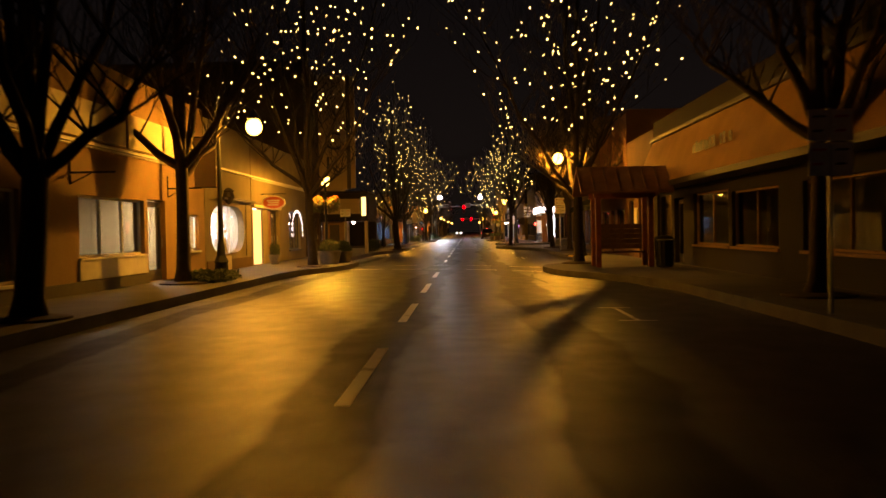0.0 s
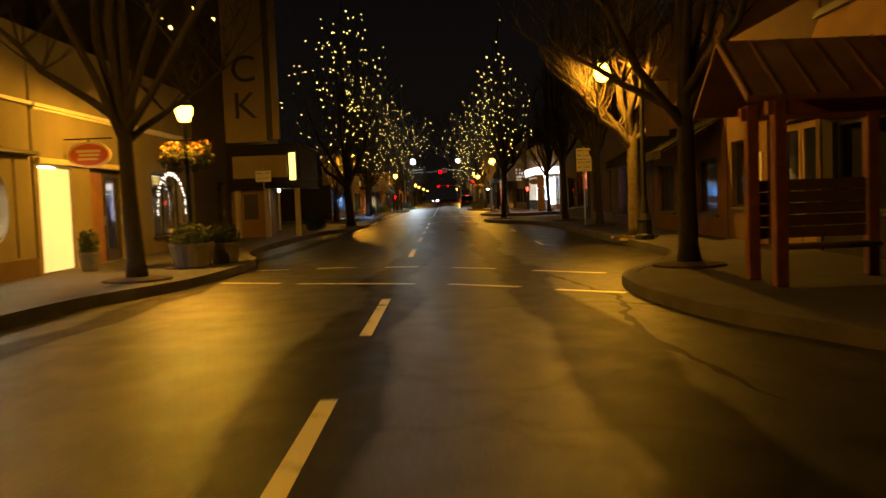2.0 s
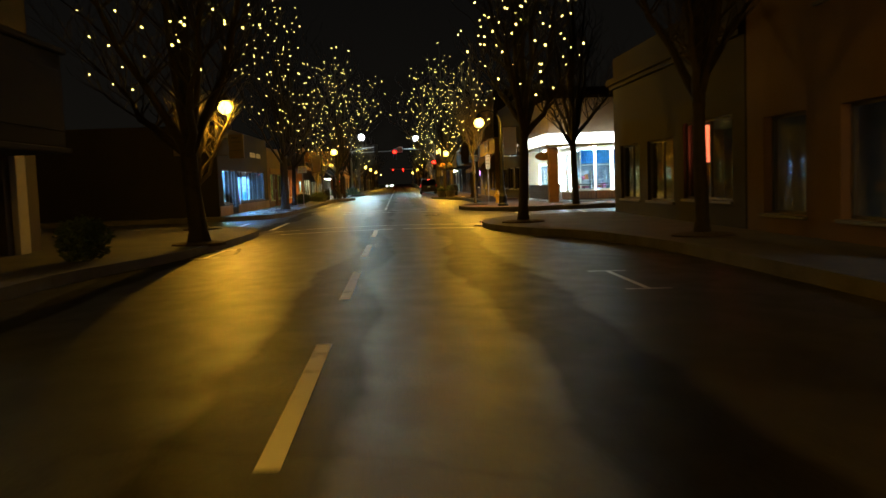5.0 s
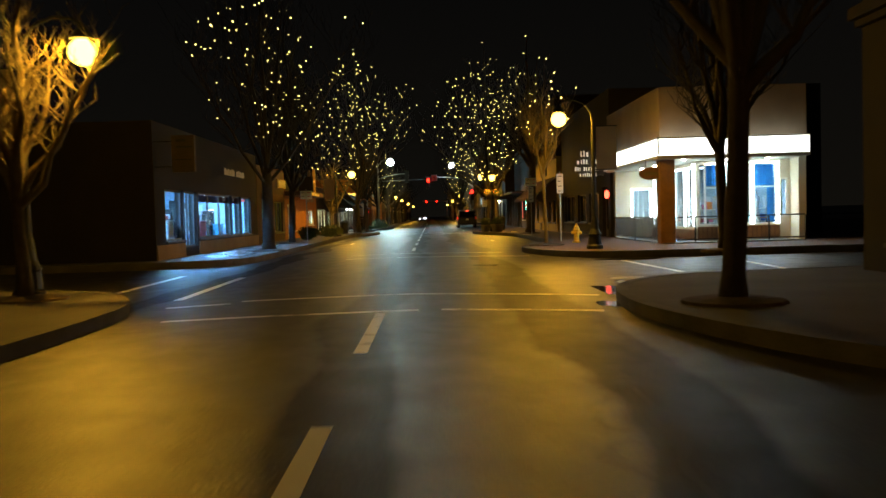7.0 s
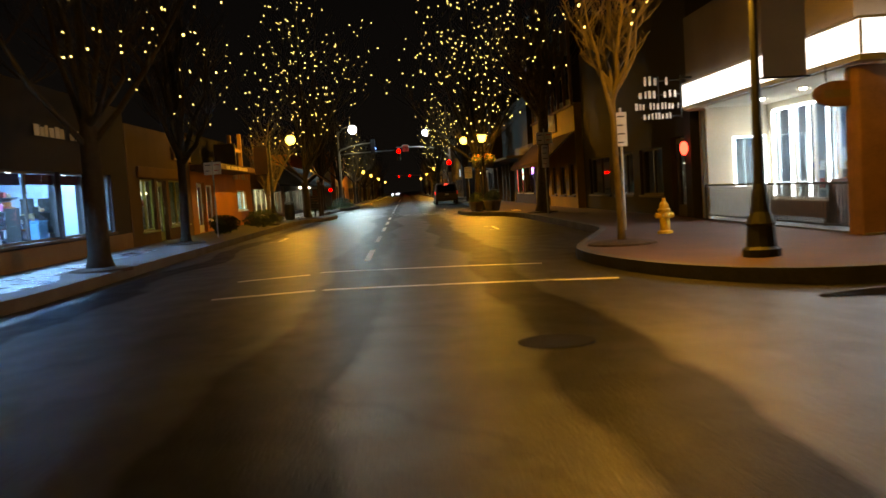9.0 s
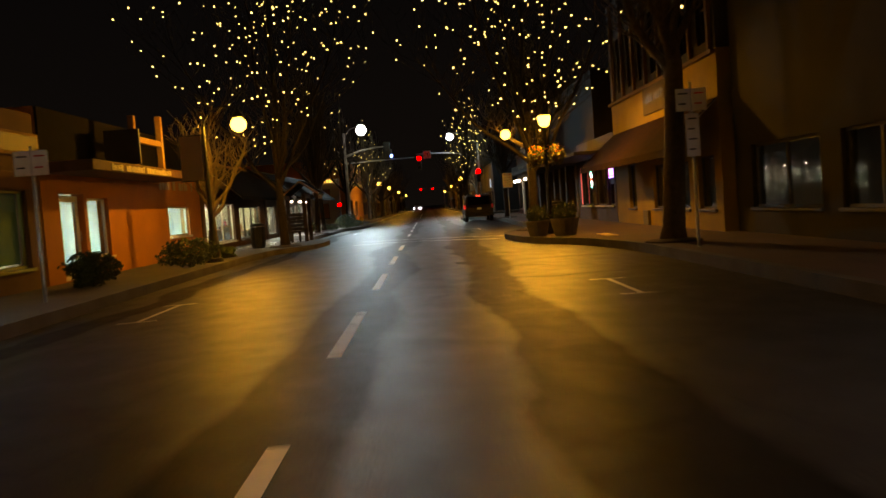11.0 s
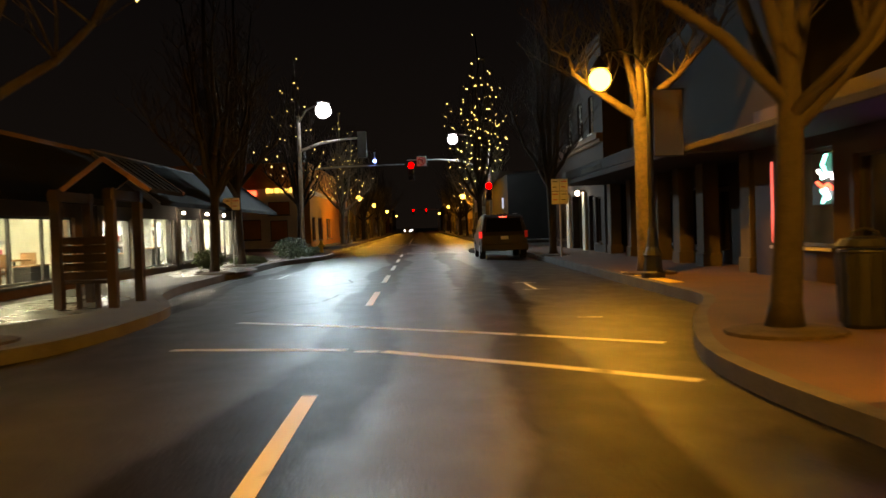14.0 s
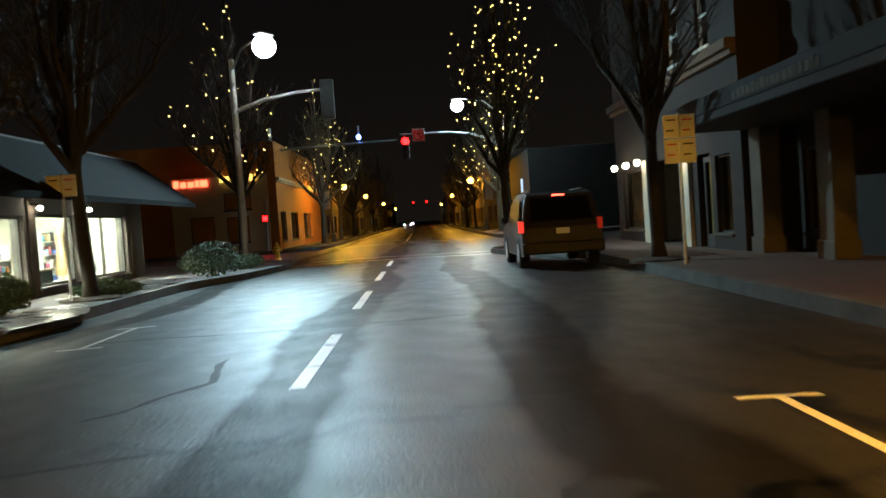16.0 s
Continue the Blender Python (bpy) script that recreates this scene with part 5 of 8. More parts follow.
parts("arm", [(-0.88, -0.34, -0.02, 0.02, 0.9, 0.94), (-0.88, -0.34, -0.02, 0.02, 0.15, 0.19)], M_POST, ps)
r, u = house("shop_building", "shop with green-framed windows and a low flat parapet", "left", WL, 97.5, 105.0, 3.9, 9, M_STUCCO_BROWN,
             [(98.6, 100.2, 0.55, 2.23), (100.5, 101.6, YC + 0.01, 2.2), (101.9, 104.4, 0.6, 2.23)])
M_FRAMEGREEN = mat("olive_window_frame", (0.26, 0.30, 0.08), (0.17, 0.20, 0.05), 0.5, bump=0.05)
add_window(r, u(98.6), u(100.2), 0.55, 2.23, (u(99.4),), frame_mat=M_FRAMEGREEN)
add_door(r, u(100.55), u(101.55), 2.15, M_FRAMEGREEN)
add_window(r, u(101.9), u(104.4), 0.6, 2.23, (u(103.1),), frame_mat=M_FRAMEGREEN)
room(r, u(97.9), u(104.7), 3.6, 2.6)
ceiling_lights(r, u(98), u(104.5), 2.58, glow("pale_green_ceiling", (0.9, 1.0, 0.62), 14.0), n=2)
part("teal_panel", boxes((u(102.4), u(104.3), 0.20, 0.22, 0.7, 2.2)), mat("teal_painted_board", (0.06, 0.26, 0.30), (0.04, 0.18, 0.21), 0.5, bump=0), r, "teal board filling the window")
part("lintel_band", boxes((u(98.4), u(104.6), -0.06, -0.003, 2.26, 2.62), bev=0.01), M_RUSSET, r)
part("sign_frame", boxes((u(102.6), u(105.0), -0.10, -0.003, 2.95, 3.45), bev=0.01), M_STUCCO_TAN, r, "tan framed signboard")
part("sign_board", boxes((u(102.68), u(104.92), -0.115, -0.102, 3.02, 3.38)), M_DOOR_DARK, r)
# orange painted building
r, u = house("shop_building", "orange painted building with a broad dark eave and gold letters", "left", WL, 105.1, 118.2, 4.1, 9, M_ORANGE,
             [(106.0, 107.4, YC + 0.01, 2.2), (107.6, 109.0, 0.6, 2.1), (114.2, 116.6, 0.88, 1.87)])
add_door(r, u(106.05), u(107.35), 2.15, M_FRAMEWHITE)
add_window(r, u(107.6), u(109.0), 0.6, 2.1, frame_mat=M_FRAMEWHITE)
add_window(r, u(114.2), u(116.6), 0.88, 1.87, frame_mat=M_FRAMEWHITE)
room(r, u(105.5), u(117.8), 3.4, 2.6)
ceiling_lights(r, u(105.6), u(110), 2.58, M_CEIL_DIM, n=1)
ceiling_lights(r, u(113.8), u(117), 2.58, glow("teal_ceiling_panel", (0.6, 1.0, 0.85), 120.0), n=1, d=1.1)
part("eave", boxes((-0.0, u(113.2), -1.2, -0.003, 2.62, 2.86), bev=0.02), M_WOOD, r, "broad dark timber eave")
part("eave_trim", boxes((0.02, 13.08, -0.06, -0.003, 2.9, 4.09)), M_SHINGLE, r, "dark shingled upper front")
bars_of_writing(r, u(106.2), u(110.8), 2.62, 2.84, M_PANEL_CREAM, -1.21, seed=7, name="gold_letter")
bars_of_writing(r, u(113.4), u(117.4), 2.35, 2.75, M_BEIGE, -0.03, seed=9)
tr = thing("timber_frame", "tan timber posts and rail rising over the eave", "timber frame", (-6.7, 108.8, 2.9), 0)
part("post", boxes((-0.1, 0.06, -0.08, 0.08, 0, 1.3), bev=0.01), M_STUCCO_TAN, tr)
part("post", boxes((-0.1, 0.06, 2.2, 2.36, 0, 1.5), bev=0.01), M_STUCCO_TAN, tr)
part("rail", boxes((-0.08, 0.04, 0.082, 2.198, 0.62, 0.78), bev=0.01), M_STUCCO_TAN, tr)
part("gable_board", prism([(-0.6, -0.5), (0.3, -0.5), (0.3, -0.42), (-0.6, -0.42)], 0.0, 0.9), M_DOOR_DARK, tr)
# shops under the long dark roof
r, u = house("shop_building", "shop with wide white-lit windows under a dark awning roof", "left", WL, 118.3, 130.6, 3.6, 9, M_STUCCO_BROWN,
             [(118.8, 123.7, 0.40, 1.97), (124.6, 129.4, 0.38, 1.85)])
add_window(r, u(118.8), u(123.7), 0.40, 1.97, (u(120.2), u(121.9)), frame_mat=M_FRAMEWHITE)
add_window(r, u(124.6), u(129.4), 0.38, 1.85, (u(126.2), u(127.8)), frame_mat=M_FRAMEDARK)
M_ROOMMID = mat("warm_grey_shop_plaster", (0.55, 0.52, 0.44), (0.42, 0.39, 0.32), 0.85, bump=0)
room(r, u(118.6), u(130.2), 3.8, 2.5, M_ROOMMID)
ceiling_lights(r, u(118.6), u(130.0), 2.49, glow("cream_ceiling_panel", (0.94, 0.97, 0.60), 75.0), n=4, d=1.3)
awning(r, 0.05, 12.2, 3.5, 2.15, 1.55, M_SHINGLE, 0.12, "shed_roof")
r, u = house("shop_building", "shop row with bright show windows under a dark shed roof", "left", WL, 130.7, 149.0, 3.65, 9, M_STUCCO_GREY,
             [(131.2, 133.6, 0.4, 1.85), (134.6, 137.9, 0.34, 1.88), (138.7, 141.2, 0.34, 1.95), (141.8, 144.0, 0.34, 1.98), (144.5, 147.6, 0.34, 1.98)])
for a, b, bars in ((131.2, 133.6, ()), (134.6, 137.9, (136.2,)), (138.7, 141.2, (139.9,)), (141.8, 144.0, ()), (144.5, 147.6, (146.0,))):
    add_window(r, u(a), u(b), 0.34 if a > 134 else 0.4, 1.85 if a < 134 else 1.94 if a < 141 else 1.98, [u(v) for v in bars], frame_mat=M_FRAMEDARK)
room(r, u(131.0), u(148.6), 3.8, 2.5, M_ROOMMID)
ceiling_lights(r, u(131.0), u(148.4), 2.49, M_CEIL_WHITE, n=6, d=1.3)
awning(r, 0.05, 18.2, 3.6, 2.25, 1.7, M_SHINGLE, 0.12, "shed_roof")
for y in (130.9, 134.1, 138.3, 141.5, 144.25, 148.0):
    part("pier", boxes((u(y) - 0.17, u(y) + 0.17, -0.05, -0.003, 0.0, 2.3), bev=0.01), M_PILLAR, r)
for y in (138.2, 141.5, 144.3):
    pl = thing("porch_light", "small bright porch light under the shed roof", "lamp", (WL + 0.25, y, 2.12), 0, "porch lights")
    part("bracket", boxes((-0.25, 0.0, -0.03, 0.03, 0.05, 0.09)), M_POST, pl)
    bm = bmesh.new(); bmesh.ops.create_uvsphere(bm, u_segments=10, v_segments=8, radius=0.055, matrix=pose(0, 0, -0.02))
    part("bulb", bm, M_LAMPGLOW, pl)
# far corner beyond the second crossing
r, u = house("corner_restaurant", "two-storey orange corner restaurant with lit red letters", "left", -7.4, 173.0, 196, 6.5, 12, M_ORANGE,
             [(174, 176, 0.6, 2.4), (178, 181, 0.6, 2.4), (184, 188, 0.6, 2.4)], (4.2, 0.2, 0.18, M_STUCCO_CREAM))
for a, b in ((174, 176), (178, 181), (184, 188)):
    add_window(r, u(a), u(b), 0.6, 2.4, ((u(a) + u(b)) / 2,))
room(r, u(173.6), u(195), 4, 2.8, M_DARKROOM)
ceiling_lights(r, u(184), u(188), 2.75, M_CEIL_WARM, n=1)
cf = thing("restaurant_front", "cream side front with red letter sign and lit windows", "building", (-13.5, 172.9, 0), 0)
part("wall", front_wall(5.6, 4.6, [(1.0, 2.4, 0.8, 2.3), (3.0, 4.6, 2.6, 3.6), (3.1, 4.4, 0.7, 2.2)]), M_STUCCO_CREAM, cf)
add_window(cf, 1.0, 2.4, 0.8, 2.3); add_window(cf, 3.0, 4.6, 2.6, 3.6); add_window(cf, 3.1, 4.4, 0.7, 2.2)
part("window_light", boxes((3.3, 3.9, 0.6, 0.66, 2.8, 3.3)), M_CEIL_WARM, cf)
bars_of_writing(cf, 0.2, 2.2, 4.0, 4.55, M_REDNEON, -0.08, seed=11, name="red_letter")
bars_of_writing(cf, 2.9, 5.0, 4.2, 4.7, M_GOLDGLOW, -0.08, seed=12, name="gold_letter")
# far rows of dark fronts
for k, (side, xf) in enumerate((("left", WL), ("right", WR))):
    y = 196.2 if side == "left" else 176.5
    rr = random.Random(40 + k)
    while y < 400:
        L = rr.uniform(11, 19)
        m = rr.choice((M_STUCCO_BROWN, M_DARKWALL, M_STUCCO_GREY, M_STUCCO_TAN)) if y > 177 else M_BLACKWALL
        hs = [(y + 1 + i * 3.2, y + 3.4 + i * 3.2, 0.6, 2.3) for i in range(int((L - 1) // 3.2))]
        rt, uu = house("shop_building", "distant dark shop front with small lit window", side, xf, y, y + L, rr.uniform(4.5, 8), 9, m, hs)
        for h in hs:
            a, b = sorted((uu(h[0]), uu(h[1])))
            add_window(rt, a, b, 0.6, 2.3, sill=False)
        if rr.random() < 0.6:
            room(rt, 0.4, L - 0.4, 3.2, 2.6)
            ceiling_lights(rt, 0.5, L - 0.5, 2.55, rr.choice((M_CEIL_WARM, M_CEIL_WHITE, M_CEIL_DIM)), n=1)
        y += L + 0.1

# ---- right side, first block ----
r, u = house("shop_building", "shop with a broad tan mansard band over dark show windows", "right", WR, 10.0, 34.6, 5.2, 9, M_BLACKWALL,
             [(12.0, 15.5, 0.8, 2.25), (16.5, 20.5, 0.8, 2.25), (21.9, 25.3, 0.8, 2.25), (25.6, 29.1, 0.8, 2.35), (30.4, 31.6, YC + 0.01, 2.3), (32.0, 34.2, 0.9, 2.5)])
for a, b in ((12.0, 15.5), (16.5, 20.5), (21.9, 25.3), (25.6, 29.1)):
    add_window(r, u(b), u(a), 0.8, 2.25 if a < 25.5 else 2.35, ((u(a) + u(b)) / 2,), frame_mat=M_STUCCO_TAN)
add_window(r, u(34.2), u(32.0), 0.9, 2.5)
add_door(r, u(31.55), u(30.45), 2.25, M_DOOR_DARK)
room(r, 0.35, 24.2, 4, 2.6, M_DARKROOM)
bm = bmesh.new()
va = [bm.verts.new(p) for p in ((0, -0.75, 2.78), (24.6, -0.75, 2.78), (24.6, -0.05, 4.45), (0, -0.05, 4.45), (0, -0.003, 2.78), (24.6, -0.003, 2.78), (24.6, -0.003, 4.45), (0, -0.003, 4.45))]
for f in ((0, 1, 2, 3), (4, 7, 6, 5), (0, 4, 5, 1), (2, 6, 7, 3), (0, 3, 7, 4), (1, 5, 6, 2)):
    bm.faces.new([va[k] for k in f])
bmesh.ops.recalc_face_normals(bm, faces=bm.faces)
part("mansard_band", bm, mat("ochre_mansard_boards", (0.52, 0.31, 0.12), (0.34, 0.19, 0.065), 0.85, scale=0.8, fine=30, bump=0.25), r, "sloping tan mansard band")
part("eave_trim", boxes((0, 24.6, -0.80, -0.005, 2.62, 2.775)), M_DOOR_DARK, r)
part("ridge_trim", boxes((0, 24.6, -0.16, -0.003, 4.455, 4.58)), M_DOOR_DARK, r)
bars_of_writing(r, u(27.4), u(23.4), 3.35, 3.75, M_SIGNDARK, -0.56, seed=15)
r, u = house("shop_building", "narrow entry with a lit yellow notice door", "right", WR, 34.7, 40.0, 5.0, 9, M_STUCCO_BROWN,
             [(34.9, 36.9, YC + 0.01, 2.7), (38.4, 39.7, 0.9, 2.5)])
add_door(r, u(35.88), u(34.95), 2.65, M_STUCCO_TAN)
add_door(r, u(36.85), u(35.92), 2.65, M_STUCCO_TAN)
part("pier", boxes((u(38.2), u(37.1), -0.10, -0.003, 0.0, 3.0), bev=0.01), M_BRICKCOL, r, "brown brick pier")
part("notice_frame", boxes((u(37.95), u(37.35), -0.13, -0.103, 1.5, 2.15), bev=0.008), M_SIGN, r, "framed paper notice")
add_window(r, u(39.7), u(38.4), 0.9, 2.5, ())
room(r, 0.4, 4.9, 3.2, 2.9, M_DARKROOM)
ceiling_lights(r, 3.2, 4.9, 2.85, M_CEIL_WARM, n=1, d=1.2, size=(0.16, 0.16))
r, u = house("shop_building", "dark brown shop with a black awning and plain upper wall", "right", WR, 40.1, 47.6, 6.5, 9, M_RUSSET,
             [(40.8, 42.6, 0.7, 2.2), (43.2, 44.4, YC + 0.01, 2.2), (45.0, 47.0, 0.7, 2.2)])
add_window(r, u(42.6), u(40.8), 0.7, 2.2); add_window(r, u(47.0), u(45.0), 0.7, 2.2); add_door(r, u(44.35), u(43.25), 2.15, M_DOOR_DARK)
awning(r, 0.05, 7.4, 3.25, 2.4, 1.6, M_AWN_DARK)
room(r, 0.4, 7.1, 3.6, 2.6, M_DARKROOM)
ceiling_lights(r, 0.5, 7, 2.55, M_CEIL_DIM, n=1)
r, u = house("shop_building", "brown stucco building with deep arched openings", "right", WR, 47.7, 60.2, 7.2, 9, M_STUCCO_BROWN,
             [(48.8, 50.4, 0.5, 2.4), (51.6, 53.4, 0.5, 2.4), (54.6, 56.4, 0.5, 2.4), (57.6, 59.4, 0.5, 2.4), (50, 51.2, 4.2, 5.6), (53, 54.2, 4.2, 5.6), (56, 57.2, 4.2, 5.6)])
for a, b in ((48.8, 50.4), (51.6, 53.4), (54.6, 56.4), (57.6, 59.4)):
    add_window(r, u(b), u(a), 0.5, 2.4, inset=0.18)
for a in (50, 53, 56):
    add_window(r, u(a + 1.2), u(a), 4.2, 5.6, rails=(4.9,))
room(r, 0.4, 12.1, 3.6, 2.7, M_DARKROOM)
ceiling_lights(r, u(53.6), u(51.4), 2.65, M_CEIL_WARM, n=1, size=(0.3, 0.3))
part("screen", boxes((u(52.9), u(52.1), 1.0, 1.04, 1.35, 2.0)), M_BLUEGLOW, r, "glowing blue screen in the window")
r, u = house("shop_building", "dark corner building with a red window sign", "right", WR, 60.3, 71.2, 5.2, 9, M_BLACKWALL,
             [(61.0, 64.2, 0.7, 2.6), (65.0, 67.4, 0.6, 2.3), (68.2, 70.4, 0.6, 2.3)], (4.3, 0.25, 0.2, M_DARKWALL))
for a, b, z in ((61.0, 64.2, 2.6), (65.0, 67.4, 2.3), (68.2, 70.4, 2.3)):
    add_window(r, u(b), u(a), 0.7 if a == 61 else 0.6, z, ((u(a) + u(b)) / 2,))
part("red_sign", boxes((u(64.0), u(63.2), 0.3, 0.34, 1.6, 2.5)), glow("red_backlit_sign", (1.0, 0.14, 0.06), 1.8), r, "red backlit window sign")
room(r, 0.4, 10.5, 3.6, 2.75, M_DARKROOM)

# ---- bright corner shop beyond the side street ----
cs = thing("corner_shop", "cream corner shop with a glowing white fascia and neon-edged windows", "building", (8.05, 84.62, 0), 0)
part("upper_wall", boxes((0.0, 4.8, 0.0, 0.28, 2.96, 5.2)), M_DIMBEIGE, cs)
part("upper_side_wall", boxes((0.0, 0.28, 0.284, 8.2, 2.96, 5.2)), M_DIMBEIGE, cs)
part("side_shell", boxes((4.66, 4.9, 0.30, 8.2, 0, 5.2)), M_STUCCO_CREAM, cs)
part("back_shell", boxes((0.3, 4.65, 7.95, 8.2, 0, 5.2)), M_STUCCO_CREAM, cs)
part("roof", boxes((0.3, 4.64, 0.3, 7.94, 4.8, 4.95)), M_ROOF, cs)
part("canopy", boxes((-0.12, 4.62, -0.47, 7.92, 2.84, 2.955)), M_STUCCO_CREAM, cs, "pale flat canopy over the shop porch")
part("fascia", boxes((-0.2, 4.65, -0.55, -0.47, 2.96, 3.48), (-0.2, -0.12, -0.466, 7.9, 2.96, 3.48)), M_FASCIA, cs, "glowing white backlit fascia band")
part("fascia_trim", boxes((-0.23, 4.68, -0.58, -0.455, 2.86, 2.955), (-0.23, -0.105, -0.45, 7.92, 2.86, 2.955), (-0.23, 4.68, -0.58, -0.455, 3.485, 3.53), (-0.23, -0.105, -0.45, 7.92, 3.485, 3.53)), M_GALV, cs)
part("fascia_joint", boxes((-0.206, -0.16, -0.556, -0.51, 2.962, 3.478)), M_GALV, cs)
part("column", boxes((-0.03, 0.45, -0.15, 0.30, 0.0, 2.835), bev=0.015), M_BRICKCOL, cs, "brown brick corner column")
part("porch_floor", boxes((0.0, 4.64, -0.3, 7.0, YC - 0.1, YC + 0.03)), M_KERB, cs)
# street window wall, set back under the canopy
fw = part("window_wall", front_wall(3.2, 2.83, [(0.08, 2.78, 0.66, 2.74), (2.86, 3.12, 0.9, 2.2)], 0.12, YC), M_STUCCO_CREAM, cs)
fw.matrix_basis = pose(1.45, 0.95, 0)
add_window(cs, 0.08, 2.78, 0.66, 2.74, (0.33, 1.06, 1.86), frame_mat=M_FRAMEWHITE, inset=0.03, sill=False).matrix_basis = pose(1.45, 0.95, 0)
add_window(cs, 2.86, 3.12, 0.9, 2.2, (), frame_mat=M_FRAMEWHITE, inset=0.03, sill=False).matrix_basis = pose(1.45, 0.95, 0)
for x, rad in ((-0.08, 0.05), (1.06, 0.045), (1.92, 0.05), (2.76, 0.05)):
    part("neon_tube", tube(bmesh.new(), [(x, -0.03, 0.68), (x, -0.03, 2.74)], rad, 6), M_TUBE, fw, "white neon tube")
part("neon_tube", tube(bmesh.new(), [(0.34, -0.02, 2.72), (2.74, -0.02, 2.72)], 0.022, 6), M_TUBE, fw, "white neon tube")
part("stall_riser", boxes((0.05, 2.82, -0.05, -0.003, 0.22, 0.62), bev=0.008), M_BRICKCOL, fw, "warm wooden panels under the window")
for k in range(18):
    part("panel_slat", boxes((0.08 + 0.152 * k, 0.19 + 0.152 * k, -0.065, -0.052, 0.25, 0.59)), M_DOOR_WOOD, fw)
for xa, xb, z0 in ((0.36, 1.02, 2.0), (1.1, 1.84, 2.0), (1.96, 2.72, 1.98), (2.50, 2.74, 0.75)):
    cur = bmesh.new()
    m = int((xb - xa) * 30) + 4
    vs = [[cur.verts.new((xa + (xb - xa) * k / m, 0.24 + 0.03 * math.sin(k * 1.9), z)) for z in (z0, 2.70)] for k in range(m + 1)]
    for a, b in zip(vs, vs[1:]):
        cur.faces.new((a[0], b[0], b[1], a[1]))
    part("curtain", cur, M_CURTAIN, fw, "blue valance curtain")
part("pelmet_strip", boxes((0.36, 2.72, 0.2, 0.3, 1.90, 1.96)), M_FRAMEWHITE, fw)
# glazed side of the recess and its end wall with a small neon-edged window
rw = part("recess_front", front_wall(5.9, 2.83, [(0.25, 5.7, 0.55, 2.7)], 0.1, YC), M_STUCCO_CREAM, cs)
rw.matrix_basis = pose(1.55, 6.98, 0, 0, 0, -90)
add_window(cs, 0.25, 5.7, 0.55, 2.7, (1.3, 2.3, 3.3, 4.5), frame_mat=M_FRAMEWHITE, inset=0.02, sill=False).matrix_basis = pose(1.55, 6.98, 0, 0, 0, -90)
for x in (0.35, 1.3, 2.15, 3.0, 4.5, 5.6):
    part("neon_tube", tube(bmesh.new(), [(x, -0.02, 0.62), (x, -0.02, 2.62)], 0.034, 6), M_TUBE, rw, "white neon tube")
part("neon_tube", tube(bmesh.new(), [(0.35, -0.02, 2.64), (5.6, -0.02, 2.64)], 0.022, 6), M_TUBE, rw, "white neon tube")
part("stall_riser", boxes((0.1, 5.8, -0.05, -0.003, YC + 0.04, 0.52), bev=0.008), M_BRICKCOL, rw, "warm wooden panels under the glass")
ew = part("recess_end_wall", front_wall(1.5, 2.83, [(0.66, 1.42, 0.9, 2.1)], 0.1, YC), M_STUCCO_CREAM, cs)
ew.matrix_basis = pose(0.05, 7.0, 0)
nt = bmesh.new()
tube(nt, [(0.66, -0.02, 0.92), (0.66, -0.02, 2.08), (1.42, -0.02, 2.08), (1.42, -0.02, 0.92), (0.66, -0.02, 0.92)], 0.03, 6)
part("neon_tube", nt, M_TUBE, ew, "white neon tube round a small window")
part("pane", boxes((0.66, 1.42, 0.05, 0.056, 0.9, 2.1)), M_GLASS, ew).visible_shadow = False
part("interior", boxes((1.7, 4.6, 1.1, 7.5, YC - 0.04, YC + 0.02), (0.1, 4.6, 7.5, 7.58, YC, 2.8), (4.6, 4.65, 1.1, 7.5, YC, 2.8), (1.7, 4.6, 1.1, 7.5, 2.80, 2.83)), mat("dim_blue_shop_plaster", (0.26, 0.30, 0.34), (0.18, 0.21, 0.25), 0.85, bump=0), cs)
ceiling_lights(cs, 1.8, 4.5, 2.86, M_CEIL_COOL, n=3, d=2.4)
ceiling_lights(cs, 1.8, 4.5, 2.86, M_CEIL_COOL, n=2, d=5.2)
for x, y in ((0.75, -0.15), (2.3, 0.2), (3.6, 0.2), (0.75, 1.6), (0.75, 3.4), (0.75, 5.4)):
    part("porch_light", lathe(bmesh.new(), [(0.055, 2.81), (0.06, 2.82), (0.06, 2.838)], 12, (x, y)), M_CEIL_PORCH, cs, "recessed porch light")
rl = thing("patio_railing", "low dark railing round the shop patio", "railing", (8.2, 84.45, YC), 0)
parts("rail", [(0.34, 4.5, -0.02, 0.02, 0.82, 0.86), (-0.12, -0.08, 0.5, 7.4, 0.82, 0.86), (0.34, 4.5, -0.015, 0.015, 0.10, 0.13), (-0.115, -0.085, 0.5, 7.4, 0.10, 0.13)], M_POST, rl)
for k in range(4):
    part("post", boxes((0.9 + 1.2 * k, 0.94 + 1.2 * k, -0.02, 0.02, 0.0, 0.82)), M_POST, rl)
for k in range(60):
    part("baluster", boxes((-0.108, -0.092, 0.55 + 0.113 * k, 0.582 + 0.113 * k, 0.13, 0.82)), M_POST, rl)
for y in (0.5, 3.9, 7.38):
    part("post", boxes((-0.12, -0.08, y, y + 0.04, 0.0, 0.82)), M_POST, rl)
ov = thing("oval_hanging_sign", "dark oval sign hanging under the shop soffit", "sign", (7.82, 84.75, 2.42), 0)
bm = bmesh.new(); bmesh.ops.create_cone(bm, cap_ends=True, segments=28, radius1=0.42, radius2=0.42, depth=0.06, matrix=pose(0, 0, 0, 90) @ Matrix.Diagonal((1, 0.5, 1, 1)))
part("board", bm, M_WOOD, ov)
